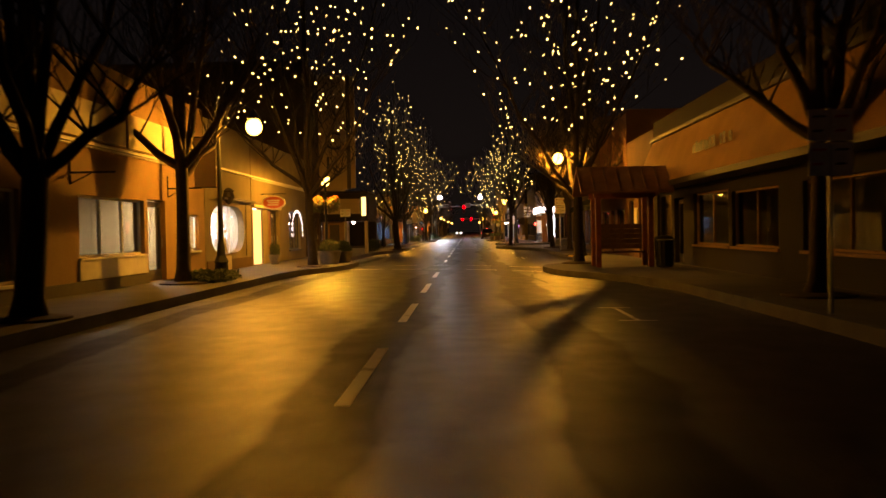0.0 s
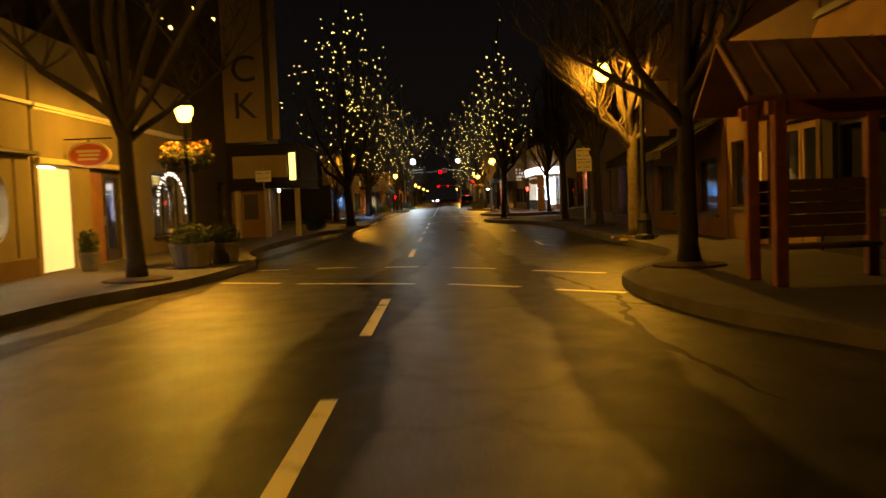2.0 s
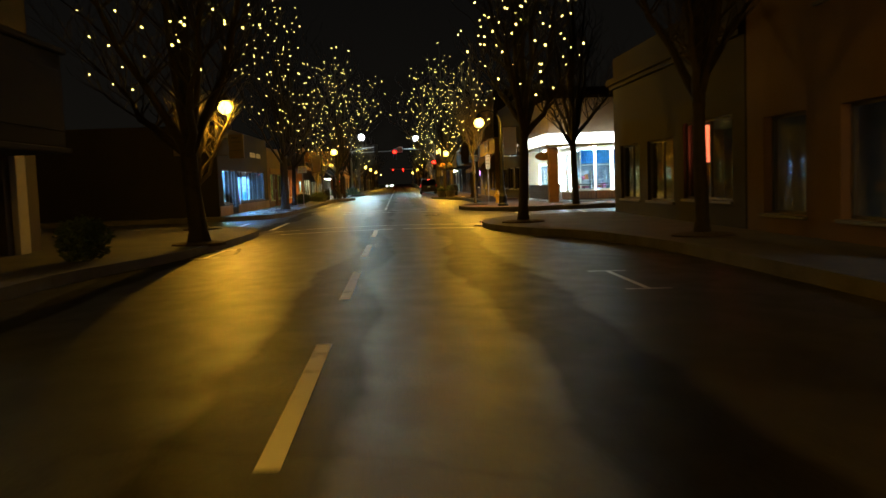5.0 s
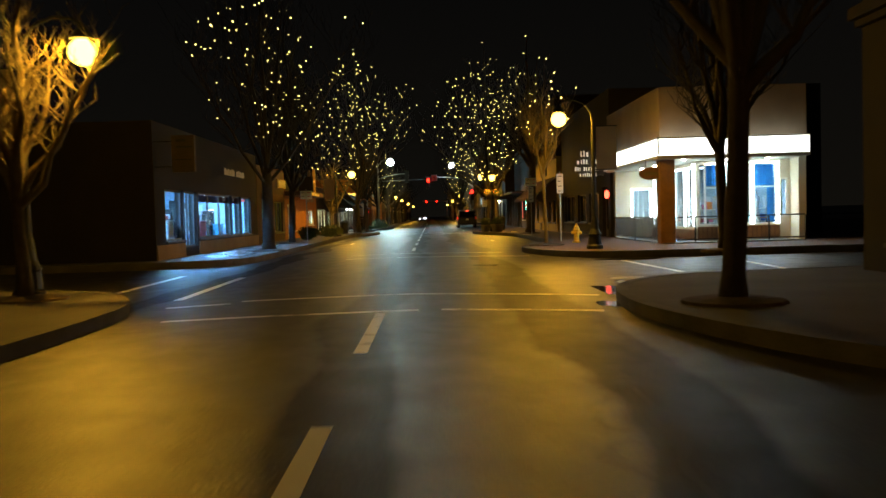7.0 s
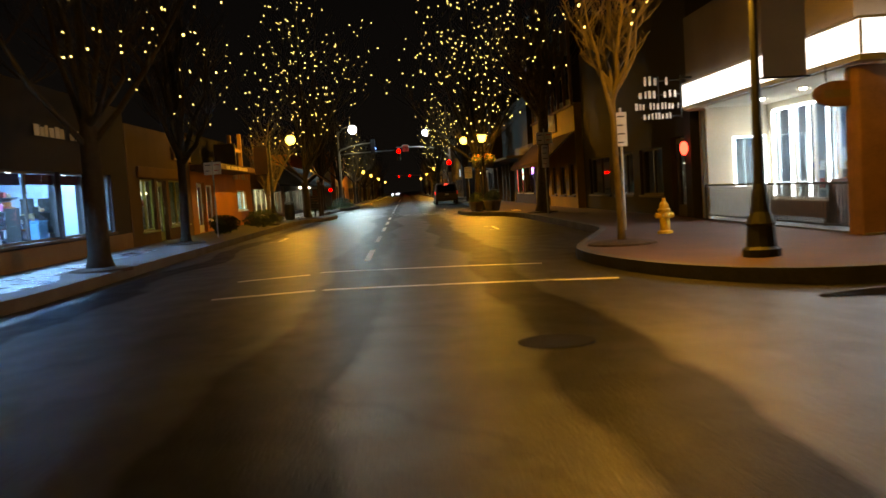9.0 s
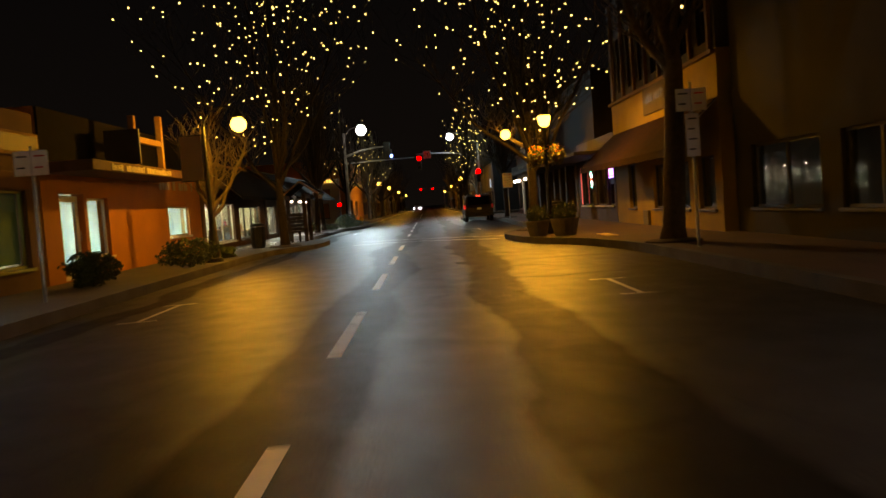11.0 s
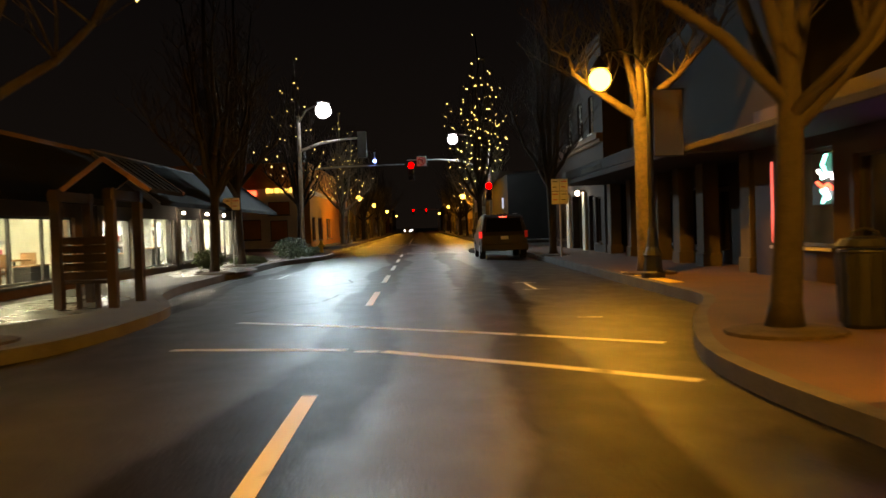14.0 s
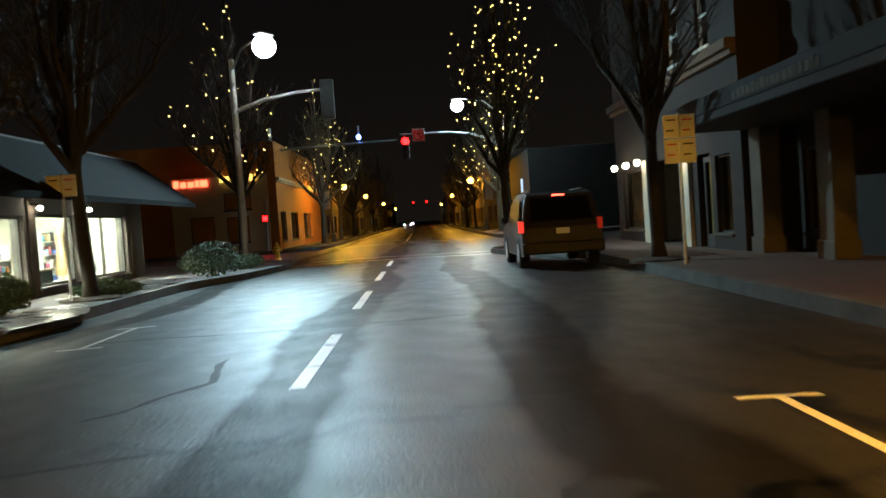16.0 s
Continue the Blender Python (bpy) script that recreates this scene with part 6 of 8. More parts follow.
part("print", boxes((-0.24, 0.24, -0.038, -0.031, -0.06, 0.06)), M_PILLAR, ov, "plain bar of unreadable print")
parts("hanger", [(-0.2, -0.18, -0.01, 0.01, 0.2, 0.43), (0.18, 0.2, -0.01, 0.01, 0.2, 0.43)], M_POST, ov)

# pizza parlour and dark row
r, u = house("shop_building", "dark restaurant front with a red lamp by the door", "right", WR + 0.3, 93.1, 106.4, 6.4, 9, M_BLACKWALL,
             [(93.6, 94.8, YC + 0.01, 2.3), (95.6, 98.0, 0.7, 2.1), (98.8, 101.2, 0.7, 2.1), (102.0, 105.4, 0.7, 2.1)])
add_door(r, u(94.75), u(93.65), 2.25, M_DOOR_DARK)
for a, b in ((95.6, 98.0), (98.8, 101.2), (102.0, 105.4)):
    add_window(r, u(b), u(a), 0.7, 2.1, ((u(a) + u(b)) / 2,))
room(r, 0.4, 12.9, 3.6, 2.5, M_DARKROOM)
ceiling_lights(r, u(105), u(102), 2.45, M_CEIL_DIM, n=1)
rd = thing("red_wall_lamp", "glowing red wall lamp beside a door", "lamp", (WR + 0.2, 93.35, 1.95), 0)
part("bracket", boxes((-0.02, 0.1, -0.03, 0.03, 0.12, 0.17)), M_POST, rd)
bm = bmesh.new(); bmesh.ops.create_uvsphere(bm, u_segments=12, v_segments=8, radius=0.15, matrix=Matrix.Diagonal((0.7, 0.8, 1.2, 1)))
part("shade", bm, M_REDSOFT, rd, smooth=True)
pz = thing("cut_letter_sign", "white cut-out script sign high on a dark wall", "sign", (6.7, 92.4, 2.75), 0)
bars_of_writing(pz, 0.15, 0.75, 0.72, 1.05, M_SIGN, 0, seed=21, wide=0.4); bars_of_writing(pz, 0.0, 0.95, 0.42, 0.68, M_SIGN, 0, seed=22, wide=0.4); bars_of_writing(pz, -0.1, 1.0, 0.14, 0.38, M_SIGN, 0, seed=23, wide=0.4); bars_of_writing(pz, 0.1, 0.8, -0.1, 0.12, M_SIGN, 0, seed=24, wide=0.4)
parts("frame_rod", [(0.1, 1.1, 0.002, 0.03, 0.86, 0.89), (-0.05, 1.1, 0.002, 0.03, 0.52, 0.55), (-0.1, 1.1, 0.002, 0.03, 0.24, 0.27), (0.05, 1.1, 0.002, 0.03, -0.02, 0.01), (0.50, 0.53, 0.031, 0.05, -0.06, 1.0), (1.07, 1.1, 0.031, 0.05, -0.06, 1.0)], M_POST, pz)
parts("bracket", [(1.1, 1.4, -0.02, 0.02, 0.9, 0.95), (1.1, 1.4, -0.02, 0.02, 0.1, 0.15)], M_POST, pz)

# yellow painted building with the brown awning
r, u = house("shop_building", "yellow painted two-storey shop with a brown awning and signboard", "right", WR, 106.5, 118.0, 4.5, 9, M_YBRICK,
             [(107.0, 108.3, 0.66, 2.0), (109.1, 110.4, 0.66, 1.95), (111.4, 112.8, 0.66, 2.0), (115.0, 116.0, 0.66, 2.15)])
part("upper_wall", front_wall(11.5, 8.0, [(11.5 - 1.3 - 1.5 * k, 11.5 - 0.5 - 1.5 * k, 4.75, 6.6) for k in range(7)], z0=4.504), M_DARKWALL, r, "dark timber-clad upper storey")
part("upper_shell", prism([(0.0, 0.304), (0.25, 0.304), (0.25, 8.75), (11.25, 8.75), (11.25, 0.304), (11.5, 0.304), (11.5, 9), (0.0, 9)], 4.504, 8.0), M_DARKWALL, r)
part("upper_roof", boxes((0.26, 11.24, 0.32, 8.7, 7.6, 7.75)), M_ROOF, r)
for k in range(8):
    part("batten", boxes((11.5 - 0.35 - 1.5 * k, 11.5 - 0.2 - 1.5 * k, -0.10, -0.003, 4.51, 7.9), bev=0.01), M_STUCCO_BROWN, r)
part("string_course", boxes((0, 11.5, -0.12, -0.003, 4.38, 4.48), bev=0.01), M_STUCCO_BROWN, r)
for a, b, z in ((107.0, 108.3, 2.0), (109.1, 110.4, 1.95), (111.4, 112.8, 2.0), (115.0, 116.0, 2.15)):
    add_window(r, u(b), u(a), 0.66, z, ())
for k in range(7):
    add_window(r, u(107.8 + 1.5 * k), u(107 + 1.5 * k), 4.75, 6.6, rails=(5.6,), sill=False)
room(r, 0.4, 11.1, 3.4, 2.5, M_DARKROOM)
ceiling_lights(r, u(110.8), u(108.6), 2.45, M_CEIL_DIM, n=1); ceiling_lights(r, u(116.2), u(114.8), 2.45, M_CEIL_DIM, n=1)
awning(r, 0.02, 11.4, 3.35, 2.2, 1.3, M_AWN_BROWN, 0.18)
sb = part("signboard", boxes((u(113.1), u(110.5), -0.10, -0.003, 3.56, 4.40), bev=0.015), M_PILLAR, r, "weathered grey signboard")
bars_of_writing(r, u(112.9), u(110.8), 3.85, 4.2, M_SIGNDARK, -0.102, seed=31)
part("plinth_block", boxes((u(113.9), u(113.3), -0.1, -0.003, 0.0, 0.6), bev=0.01), M_STUCCO_GREY, r)
# plum front with neon signs
r, u = house("shop_building", "plum-coloured bar front with glowing neon window signs", "right", WR, 118.1, 126.0, 3.5, 9, M_PURPLE,
             [(118.4, 119.6, 0.75, 2.3), (119.9, 121.9, 0.75, 2.3), (122.6, 125.0, 0.75, 2.5)])
for a, b, z in ((118.4, 119.6, 2.3), (119.9, 121.9, 2.3), (122.6, 125.0, 2.5)):
    w = add_window(r, u(b), u(a), 0.75, z, ())
    part("sill_nose", boxes((u(b) - 0.06, u(a) + 0.06, -0.10, -0.073, 0.685, 0.745), bev=0.006), M_FRAMEWHITE, w, "pale worn sill edge")
for y in (120.35, 121.0, 121.6):
    bm = bmesh.new()
    folds = [[bm.verts.new((u(y) - 0.24 + 0.48 * k / 24, 0.30 + 0.035 * math.sin(k * 1.55), z)) for k in range(25)] for z in (0.72, 2.28)]
    for k in range(24):
        bm.faces.new((folds[0][k], folds[0][k + 1], folds[1][k + 1], folds[1][k]))
    part("curtain", bmesh.ops.solidify(bm, geom=bm.faces[:], thickness=0.008) and bm, M_BEIGE_CLOTH, r, "pale hanging curtain in folds", smooth=True)
room(r, 0.4, 7.5, 3.4, 2.7, M_DARKROOM)
ceiling_lights(r, u(124.8), u(122.6), 2.65, M_CEIL_DIM, n=1)


def neon(name, label, x, y, z, pieces):
    """Neon window sign: glowing tubes on a dark backing; pieces of (points, material) in (y, z)."""
    t = thing(name, label, "neon sign", (x, y, z), 0, "neon signs")
    part("backing", boxes((0.05, 0.07, -0.6, 0.6, -0.45, 0.45)), M_SIGNDARK, t)
    for pts, m in pieces:
        part("tube", tube(bmesh.new(), [(0, a, b) for a, b in pts], 0.028, 6), m, t)
    return t


neon("neon_sign", "multicoloured teal and white neon sign in a bar window", WR + 0.06, 123.0, 1.95,
     [([(-0.05, 0.42), (0.10, 0.25), (-0.02, 0.12), (0.12, 0.0)], M_TEAL), ([(0.25, 0.15), (0.05, 0.02), (-0.2, 0.08), (-0.35, -0.05)], M_TUBE), ([(0.3, -0.05), (0.1, -0.15), (-0.1, -0.1), (-0.3, -0.2)], M_REDNEON), ([(0.15, -0.2), (0.0, -0.3), (0.1, -0.42)], M_TEAL), ([(-0.02, -0.18), (-0.12, -0.36)], M_TUBE)])
M_VIOLET = glow("violet_neon", (0.42, 0.22, 1.0), 5.0)
neon("neon_sign", "pink and violet glowing neon sign in a bar window", WR + 0.06, 118.95, 2.02,
     [([(0.42, -0.12), (0.42, 0.12), (0.30, 0.0), (0.20, 0.12), (0.20, -0.10)], M_PINK), ([(0.12, 0.12), (0.10, -0.08), (0.0, -0.10), (-0.02, 0.12)], M_PINK),
      ([(-0.10, -0.12), (-0.10, 0.12), (-0.22, 0.10), (-0.22, -0.08)], M_VIOLET), ([(-0.30, 0.14), (-0.42, 0.10), (-0.32, 0.0), (-0.44, -0.12)], M_VIOLET),
      ([(0.5, -0.19), (0.0, -0.17), (-0.5, -0.19)], M_VIOLET)])
part("canopy", boxes((0.02, 7.88, -1.5, -0.003, 2.72, 2.86), bev=0.02), M_DARKWALL, r, "dark flat canopy over the pavement")
for y in (125.04,):
    part("red_neon_edge", boxes((u(y + 0.08), u(y), -0.03, -0.006, 0.8, 2.4)), glow("dim_red_neon", (1.0, 0.16, 0.12), 0.7), r, "dim red neon edge beside the window")
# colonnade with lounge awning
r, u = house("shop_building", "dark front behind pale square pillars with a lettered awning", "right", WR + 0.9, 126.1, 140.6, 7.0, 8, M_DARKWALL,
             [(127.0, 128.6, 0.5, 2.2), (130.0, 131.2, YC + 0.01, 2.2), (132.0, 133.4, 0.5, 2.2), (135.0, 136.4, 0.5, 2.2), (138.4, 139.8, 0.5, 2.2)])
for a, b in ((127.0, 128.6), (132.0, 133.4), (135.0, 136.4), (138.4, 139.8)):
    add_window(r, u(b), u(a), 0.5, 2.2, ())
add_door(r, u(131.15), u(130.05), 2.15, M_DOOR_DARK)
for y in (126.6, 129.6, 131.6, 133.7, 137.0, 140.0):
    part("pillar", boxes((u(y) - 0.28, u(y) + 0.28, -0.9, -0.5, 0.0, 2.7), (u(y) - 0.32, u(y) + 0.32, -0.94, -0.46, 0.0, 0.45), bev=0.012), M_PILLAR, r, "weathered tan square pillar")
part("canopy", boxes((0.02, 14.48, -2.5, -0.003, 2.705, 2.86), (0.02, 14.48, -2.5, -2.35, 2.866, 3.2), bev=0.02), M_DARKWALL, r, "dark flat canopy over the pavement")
bars_of_writing(r, u(136.7), u(133.5), 2.88, 3.12, M_PILLAR, -2.51, seed=41)
# upper-windowed building with the lit yellow entry
r, u = house("shop_building", "two-storey building with lit yellow entry and tall upper windows", "right", WR, 140.7, 152.4, 8.5, 9, M_DARKWALL,
             [(141.4, 142.4, 0.5, 2.3), (142.7, 143.7, YC + 0.01, 2.4), (145.0, 147.6, YC + 0.01, 2.5), (149.0, 151.6, 0.5, 2.4), (142.4, 143.3, 4.9, 6.4), (144.7, 145.8, 4.9, 6.4), (147.4, 148.4, 4.9, 6.4)], (4.5, 0.25, 0.22, M_STUCCO_BROWN))
add_window(r, u(142.4), u(141.4), 0.5, 2.3); add_door(r, u(143.65), u(142.75), 2.35, M_DOOR_DARK); add_window(r, u(151.6), u(149.0), 0.5, 2.4)
part("entry_wall", boxes((u(147.6), u(145.0), 0.9, 0.98, YC, 2.5)), M_YBRICK, r, "yellow wall deep in the entry")
for a, b in ((142.4, 143.3), (144.7, 145.8), (147.4, 148.4)):
    add_window(r, u(b), u(a), 4.9, 6.4, rails=(5.7,), frame_mat=M_FRAMEWHITE)
parts("blind", [(u(145.7), u(144.8), 0.3, 0.31, 4.95, 6.35), (u(143.2), u(142.5), 0.3, 0.31, 4.95, 6.35)], M_ROOMWHITE, r)
part("pier", boxes((u(144.7), u(144.1), -0.12, -0.003, 0, 2.6), bev=0.01), M_STUCCO_CREAM, r)
part("pier", boxes((u(148.6), u(147.9), -0.12, -0.003, 0, 2.6), bev=0.01), M_STUCCO_CREAM, r)
room(r, u(152.0), u(148.8), 3.0, 2.7, M_DARKROOM)
for y, x in ((144.4, WR - 0.35), (148.2, WR - 0.35), (149.6, WR - 0.35), (151.2, WR - 0.35)):
    g = thing("wall_globe_lamp", "round glowing white wall lamp", "lamp", (x, y, 2.55), 0, "wall globe lamps")
    part("arm", boxes((0, 0.35, -0.02, 0.02, 0.09, 0.13)), M_POST, g)
    bm = bmesh.new(); bmesh.ops.create_uvsphere(bm, u_segments=12, v_segments=8, radius=0.1)
    part("globe", bm, glow("wall_globe", (1.0, 0.85, 0.55), 22.0), g, smooth=True)
bd = thing("roadside_board", "pale blue-white signboard on two posts", "sign", (8.9, 180.0, YC), 0)
part("post", boxes((-0.9, -0.8, -0.05, 0.05, 0, 3.4)), M_GALV, bd); part("post", boxes((0.8, 0.9, -0.05, 0.05, 0, 3.4)), M_GALV, bd)
part("board", boxes((-1.15, 1.15, -0.12, -0.052, 2.55, 3.45), bev=0.01), glow("lit_board", (0.55, 0.68, 0.85), 0.35), bd)
parts("print", [(-0.4, 0.9, -0.13, -0.122, 2.85, 3.0), (-1.0, -0.7, -0.13, -0.122, 2.75, 3.2)], M_SIGNDARK, bd, "plain bars of unreadable print")


# ---- parked vehicle ----
def suv(x, y):
    """Dark sport utility vehicle seen from behind, rear at y, nose up the street."""
    root = thing("suv", "dark parked sport utility vehicle with glowing brake light", "car", (x, y, crown_z(x)))
    paint = mat("dark_car_paint", (0.012, 0.006, 0.006), (0.009, 0.005, 0.005), 0.5, scale=2, fine=60, bump=0, spec=0.5)
    side = [(0.0, 0.42), (0.04, 0.95), (0.10, 1.05), (0.42, 1.66), (0.62, 1.74), (2.2, 1.76), (2.75, 1.68), (3.45, 1.12), (4.5, 1.0), (4.68, 0.85), (4.7, 0.45), (4.5, 0.32), (0.2, 0.32)]
    W = 0.92
    bm = bmesh.new()
    cols = []
    for xx, k in ((-W, 0), (-W * 0.97, 1), (W * 0.97, 1), (W, 0)):
        ring = []
        for yy, zz in side:
            tuck = 0.16 * max(0, zz - 1.02) / 0.7
            sx = xx * (1 - tuck)
            z2 = zz + (0.03 if k and zz > 1.5 else 0) - (0.0 if k else 0.02)
            ring.append(bm.verts.new((sx, yy + (0.0 if k else (0.03 if yy < 2 else -0.03)), z2)))
        cols.append(ring)
    n = len(side)
    for a, b in zip(cols, cols[1:]):
        for i in range(n):
            bm.faces.new((a[i], a[(i + 1) % n], b[(i + 1) % n], b[i]))
    bm.faces.new(cols[0][::-1]); bm.faces.new(cols[-1])
    bmesh.ops.recalc_face_normals(bm, faces=bm.faces)
    bmesh.ops.bevel(bm, geom=[e for e in bm.edges if e.calc_face_angle(0) > 0.6], offset=0.03, segments=2, affect="EDGES")
    part("body", bm, paint, root)
    gl = mat("dark_car_glass", (0.008, 0.008, 0.010), (0.006, 0.006, 0.008), 0.32, bump=0, spec=0.04)
    bm = bmesh.new()
    def quad(ps):
        bm.faces.new([bm.verts.new(p) for p in ps])
    quad([(-0.72, 0.115, 1.10), (0.72, 0.115, 1.10), (0.66, 0.395, 1.62), (-0.66, 0.395, 1.62)])
    r_ = bmesh.ops.extrude_face_region(bm, geom=list(bm.faces)); bmesh.ops.translate(bm, vec=(0, -0.02, 0.012), verts=[v for v in r_["geom"] if isinstance(v, bmesh.types.BMVert)])
    part("rear_window", bm, gl, root, "dark tinted rear window")
    for s in (-1, 1):
        bm = bmesh.new()
        f = [bm.verts.new(p) for p in ((s * 0.915, 0.65, 1.10), (s * 0.915, 3.2, 1.10), (s * 0.82, 2.65, 1.60), (s * 0.82, 0.85, 1.60))]
        bm.faces.new(f)
        r_ = bmesh.ops.extrude_face_region(bm, geom=list(bm.faces)); bmesh.ops.translate(bm, vec=(s * 0.012, 0, 0), verts=[v for v in r_["geom"] if isinstance(v, bmesh.types.BMVert)])
        part("side_window", bm, gl, root)
        part("tail_light", boxes((s * 0.90 - 0.10, s * 0.90 + 0.015, -0.012, 0.12, 0.86, 1.12), bev=0.01), glow("tail_light_red", (0.8, 0.03, 0.02), 0.8 if s < 0 else 0.05), root, "red tail light")
        part("mirror", boxes((s * 1.0 - 0.10, s * 1.0 + 0.10, 3.05, 3.16, 1.08, 1.24), bev=0.03), paint, root)
    part("brake_light", boxes((-0.14, 0.14, 0.40, 0.44, 1.665, 1.70)), M_REDSOFT, root, "glowing red high brake light")
    part("bumper", boxes((-0.93, 0.93, -0.06, 0.20, 0.36, 0.62), bev=0.03), paint, root)
    part("plate", boxes((-0.15, 0.15, -0.02, -0.002, 0.80, 0.93)), M_SIGN, root, "pale number plate with no writing")
    rack = bmesh.new()
    for s in (-0.62, 0.62):
        tube(rack, [(s, 0.8, 1.82), (s, 2.5, 1.82)], 0.018, 6)
    part("roof_rail", rack, M_POST, root)
    rub = mat("tyre_rubber", (0.02, 0.02, 0.02), (0.012, 0.012, 0.012), 0.9, bump=0.1)
    for sx in (-0.82, 0.82):
        for yy in (0.95, 3.75):
            bm = bmesh.new(); lathe(bm, [(0.25, -0.12), (0.36, -0.11), (0.37, -0.05), (0.37, 0.05), (0.36, 0.11), (0.25, 0.12)], 20)
            bm.transform(pose(sx, yy, 0.37, 0, 90, 0))
            w = part("wheel", bm, rub, root, smooth=True)
            bm = bmesh.new(); lathe(bm, [(0.24, -0.125), (0.20, -0.128), (0.06, -0.115), (0.06, 0.115), (0.20, 0.128), (0.24, 0.125)], 16)
            bm.transform(pose(sx, yy, 0.37, 0, 90, 0))
            part("rim", bm, M_GALV, w)
    return root


suv(4.15, 141.8)


def waiting_car(x, y, label):
    """Distant saloon facing down the street with its headlights on."""
    root = thing("car", label, "car", (x, y, crown_z(x)), 0, "waiting cars")
    paint = mat("grey_car_paint", (0.05, 0.05, 0.055), (0.035, 0.035, 0.04), 0.35, bump=0)
    part("body", boxes((-0.88, 0.88, 0.0, 4.3, 0.32, 0.88), (-0.76, 0.76, 1.2, 3.6, 0.86, 1.42), bev=0.09), paint, root)
    part("windscreen", boxes((-0.66, 0.66, 1.17, 1.19, 0.95, 1.34)), M_SIGNDARK, root)
    for s in (-1, 1):
        part("headlight", lathe(bmesh.new(), [(0.13, 0.0), (0.12, 0.03), (0.05, 0.05)], 12), glow("headlight_glass", (0.92, 0.96, 1.0), 30.0, lit=False), root, "glaring white headlight").matrix_basis = pose(s * 0.62, 0.0, 0.66, 90)
        for yy in (0.8, 3.4):
            bm = lathe(bmesh.new(), [(0.2, -0.1), (0.31, -0.09), (0.31, 0.09), (0.2, 0.1)], 14)
            bm.transform(pose(s * 0.8, yy, 0.31, 0, 90, 0))
            part("wheel", bm, M_SIGNDARK, root)


waiting_car(-1.9, 338.0, "grey saloon waiting with bright headlights far up the street")
waiting_car(-2.0, 300.0, "grey saloon waiting with bright headlights far up the street")


# ---- kerbside things ----
def kiosk(name, label, x, y, rz, w, h, d, wood, roofm, boards=True, o=0.28, pitch=0.55, barge=None, across=False, over=(0.0, 0.0)):
    """Small roofed notice shelter: posts, gable roof, slatted back, bench rail."""
    root = thing(name, label, "shelter", (x, y, YC), rz)
    for px in (-w / 2, w / 2):
        for py in (0, d):
            part("post", boxes((px - 0.08, px + 0.08, py - 0.08, py + 0.08, 0, h), bev=0.01), wood, root)
    bm = bmesh.new()
    for s in (-1, 1):
        v = [bm.verts.new(p) for p in ((-w / 2 - o, d / 2, h + pitch), (w / 2 + o, d / 2, h + pitch), (w / 2 + o, d / 2 + s * (d / 2 + o), h - 0.02), (-w / 2 - o, d / 2 + s * (d / 2 + o), h - 0.02))]
        v2 = [bm.verts.new(p.co + Vector((0, 0, -0.07))) for p in v]
        for f in ((0, 1, 2, 3), ):
            bm.faces.new([v[k] for k in f]); bm.faces.new([v2[k] for k in f][::-1])
        for k in range(4):
            bm.faces.new((v[k], v[(k + 1) % 4], v2[(k + 1) % 4], v2[k]))
    bmesh.ops.recalc_face_normals(bm, faces=bm.faces)
    rf = part("roof", bm, roofm, root)
    rf.location = (*over, 0)
    nseam = int((w + 2 * o) / 0.4)
    for k in range(nseam + 1):
        xx = -w / 2 - o + 0.02 + (w + 2 * o - 0.04) * k / nseam
        for s in (-1, 1):
            part("seam", tube(bmesh.new(), [(xx, d / 2, h + pitch + 0.01), (xx, d / 2 + s * (d / 2 + o), h - 0.01)], 0.016, 4), roofm, rf)
    for end in (-1, 1) if barge else ():
        for s in (-1, 1):
            xx = end * (w / 2 + o + 0.03)
            part("barge_board", tube(bmesh.new(), [(xx, d / 2, h + pitch - 0.03), (xx, d / 2 + s * (d / 2 + o), h - 0.05)], 0.055, 4), barge, rf)
    for py in (0, d):
        part("beam", boxes((-w / 2 - 0.15, w / 2 + 0.15, py - 0.07, py + 0.07, h - 0.2, h - 0.03)), wood, root)
    if across:
        for k in range(5):
            part("slat", boxes((-w / 2 - 0.02, -w / 2 + 0.02, 0.09, d - 0.09, 0.50 + 0.15 * k, 0.63 + 0.15 * k), bev=0.006), wood, root)
        part("bench", boxes((-w / 2 + 0.04, -w / 2 + 0.46, 0.09, d - 0.09, 0.42, 0.48), bev=0.01), wood, root)
        for py in (0.3, d - 0.3):
            part("bench_leg", boxes((-w / 2 + 0.06, -w / 2 + 0.14, py - 0.04, py + 0.04, 0, 0.419)), wood, root)
    elif boards:
        for k in range(5):
            part("slat", boxes((-w / 2 + 0.09, w / 2 - 0.09, d - 0.03, d + 0.01, 0.55 + 0.16 * k, 0.70 + 0.16 * k)), M_WOOD, root)
        part("bench", boxes((-w / 2 + 0.09, w / 2 - 0.09, d - 0.5, d - 0.05, 0.42, 0.48), bev=0.01), M_WOOD, root)
    return root


kiosk("bus_shelter", "timber bus shelter with rusty standing-seam roof and slatted back", 5.78, 29.2, 0, 1.62, 2.35, 0.95, M_REDWOOD, M_COPPER, o=0.6, pitch=0.8)
M_POSTWOOD = mat("blackened_timber", (0.045, 0.028, 0.019), (0.022, 0.014, 0.010), 0.8, scale=5, fine=40, bump=0.3)
kiosk("notice_shelter", "small dark timber kerbside shelter with gabled roof", -4.42, 123.6, 90, 1.4, 2.05, 0.92, M_POSTWOOD, M_SHINGLE, o=0.32, barge=M_DOOR_WOOD, across=True, over=(0.55, -0.3))


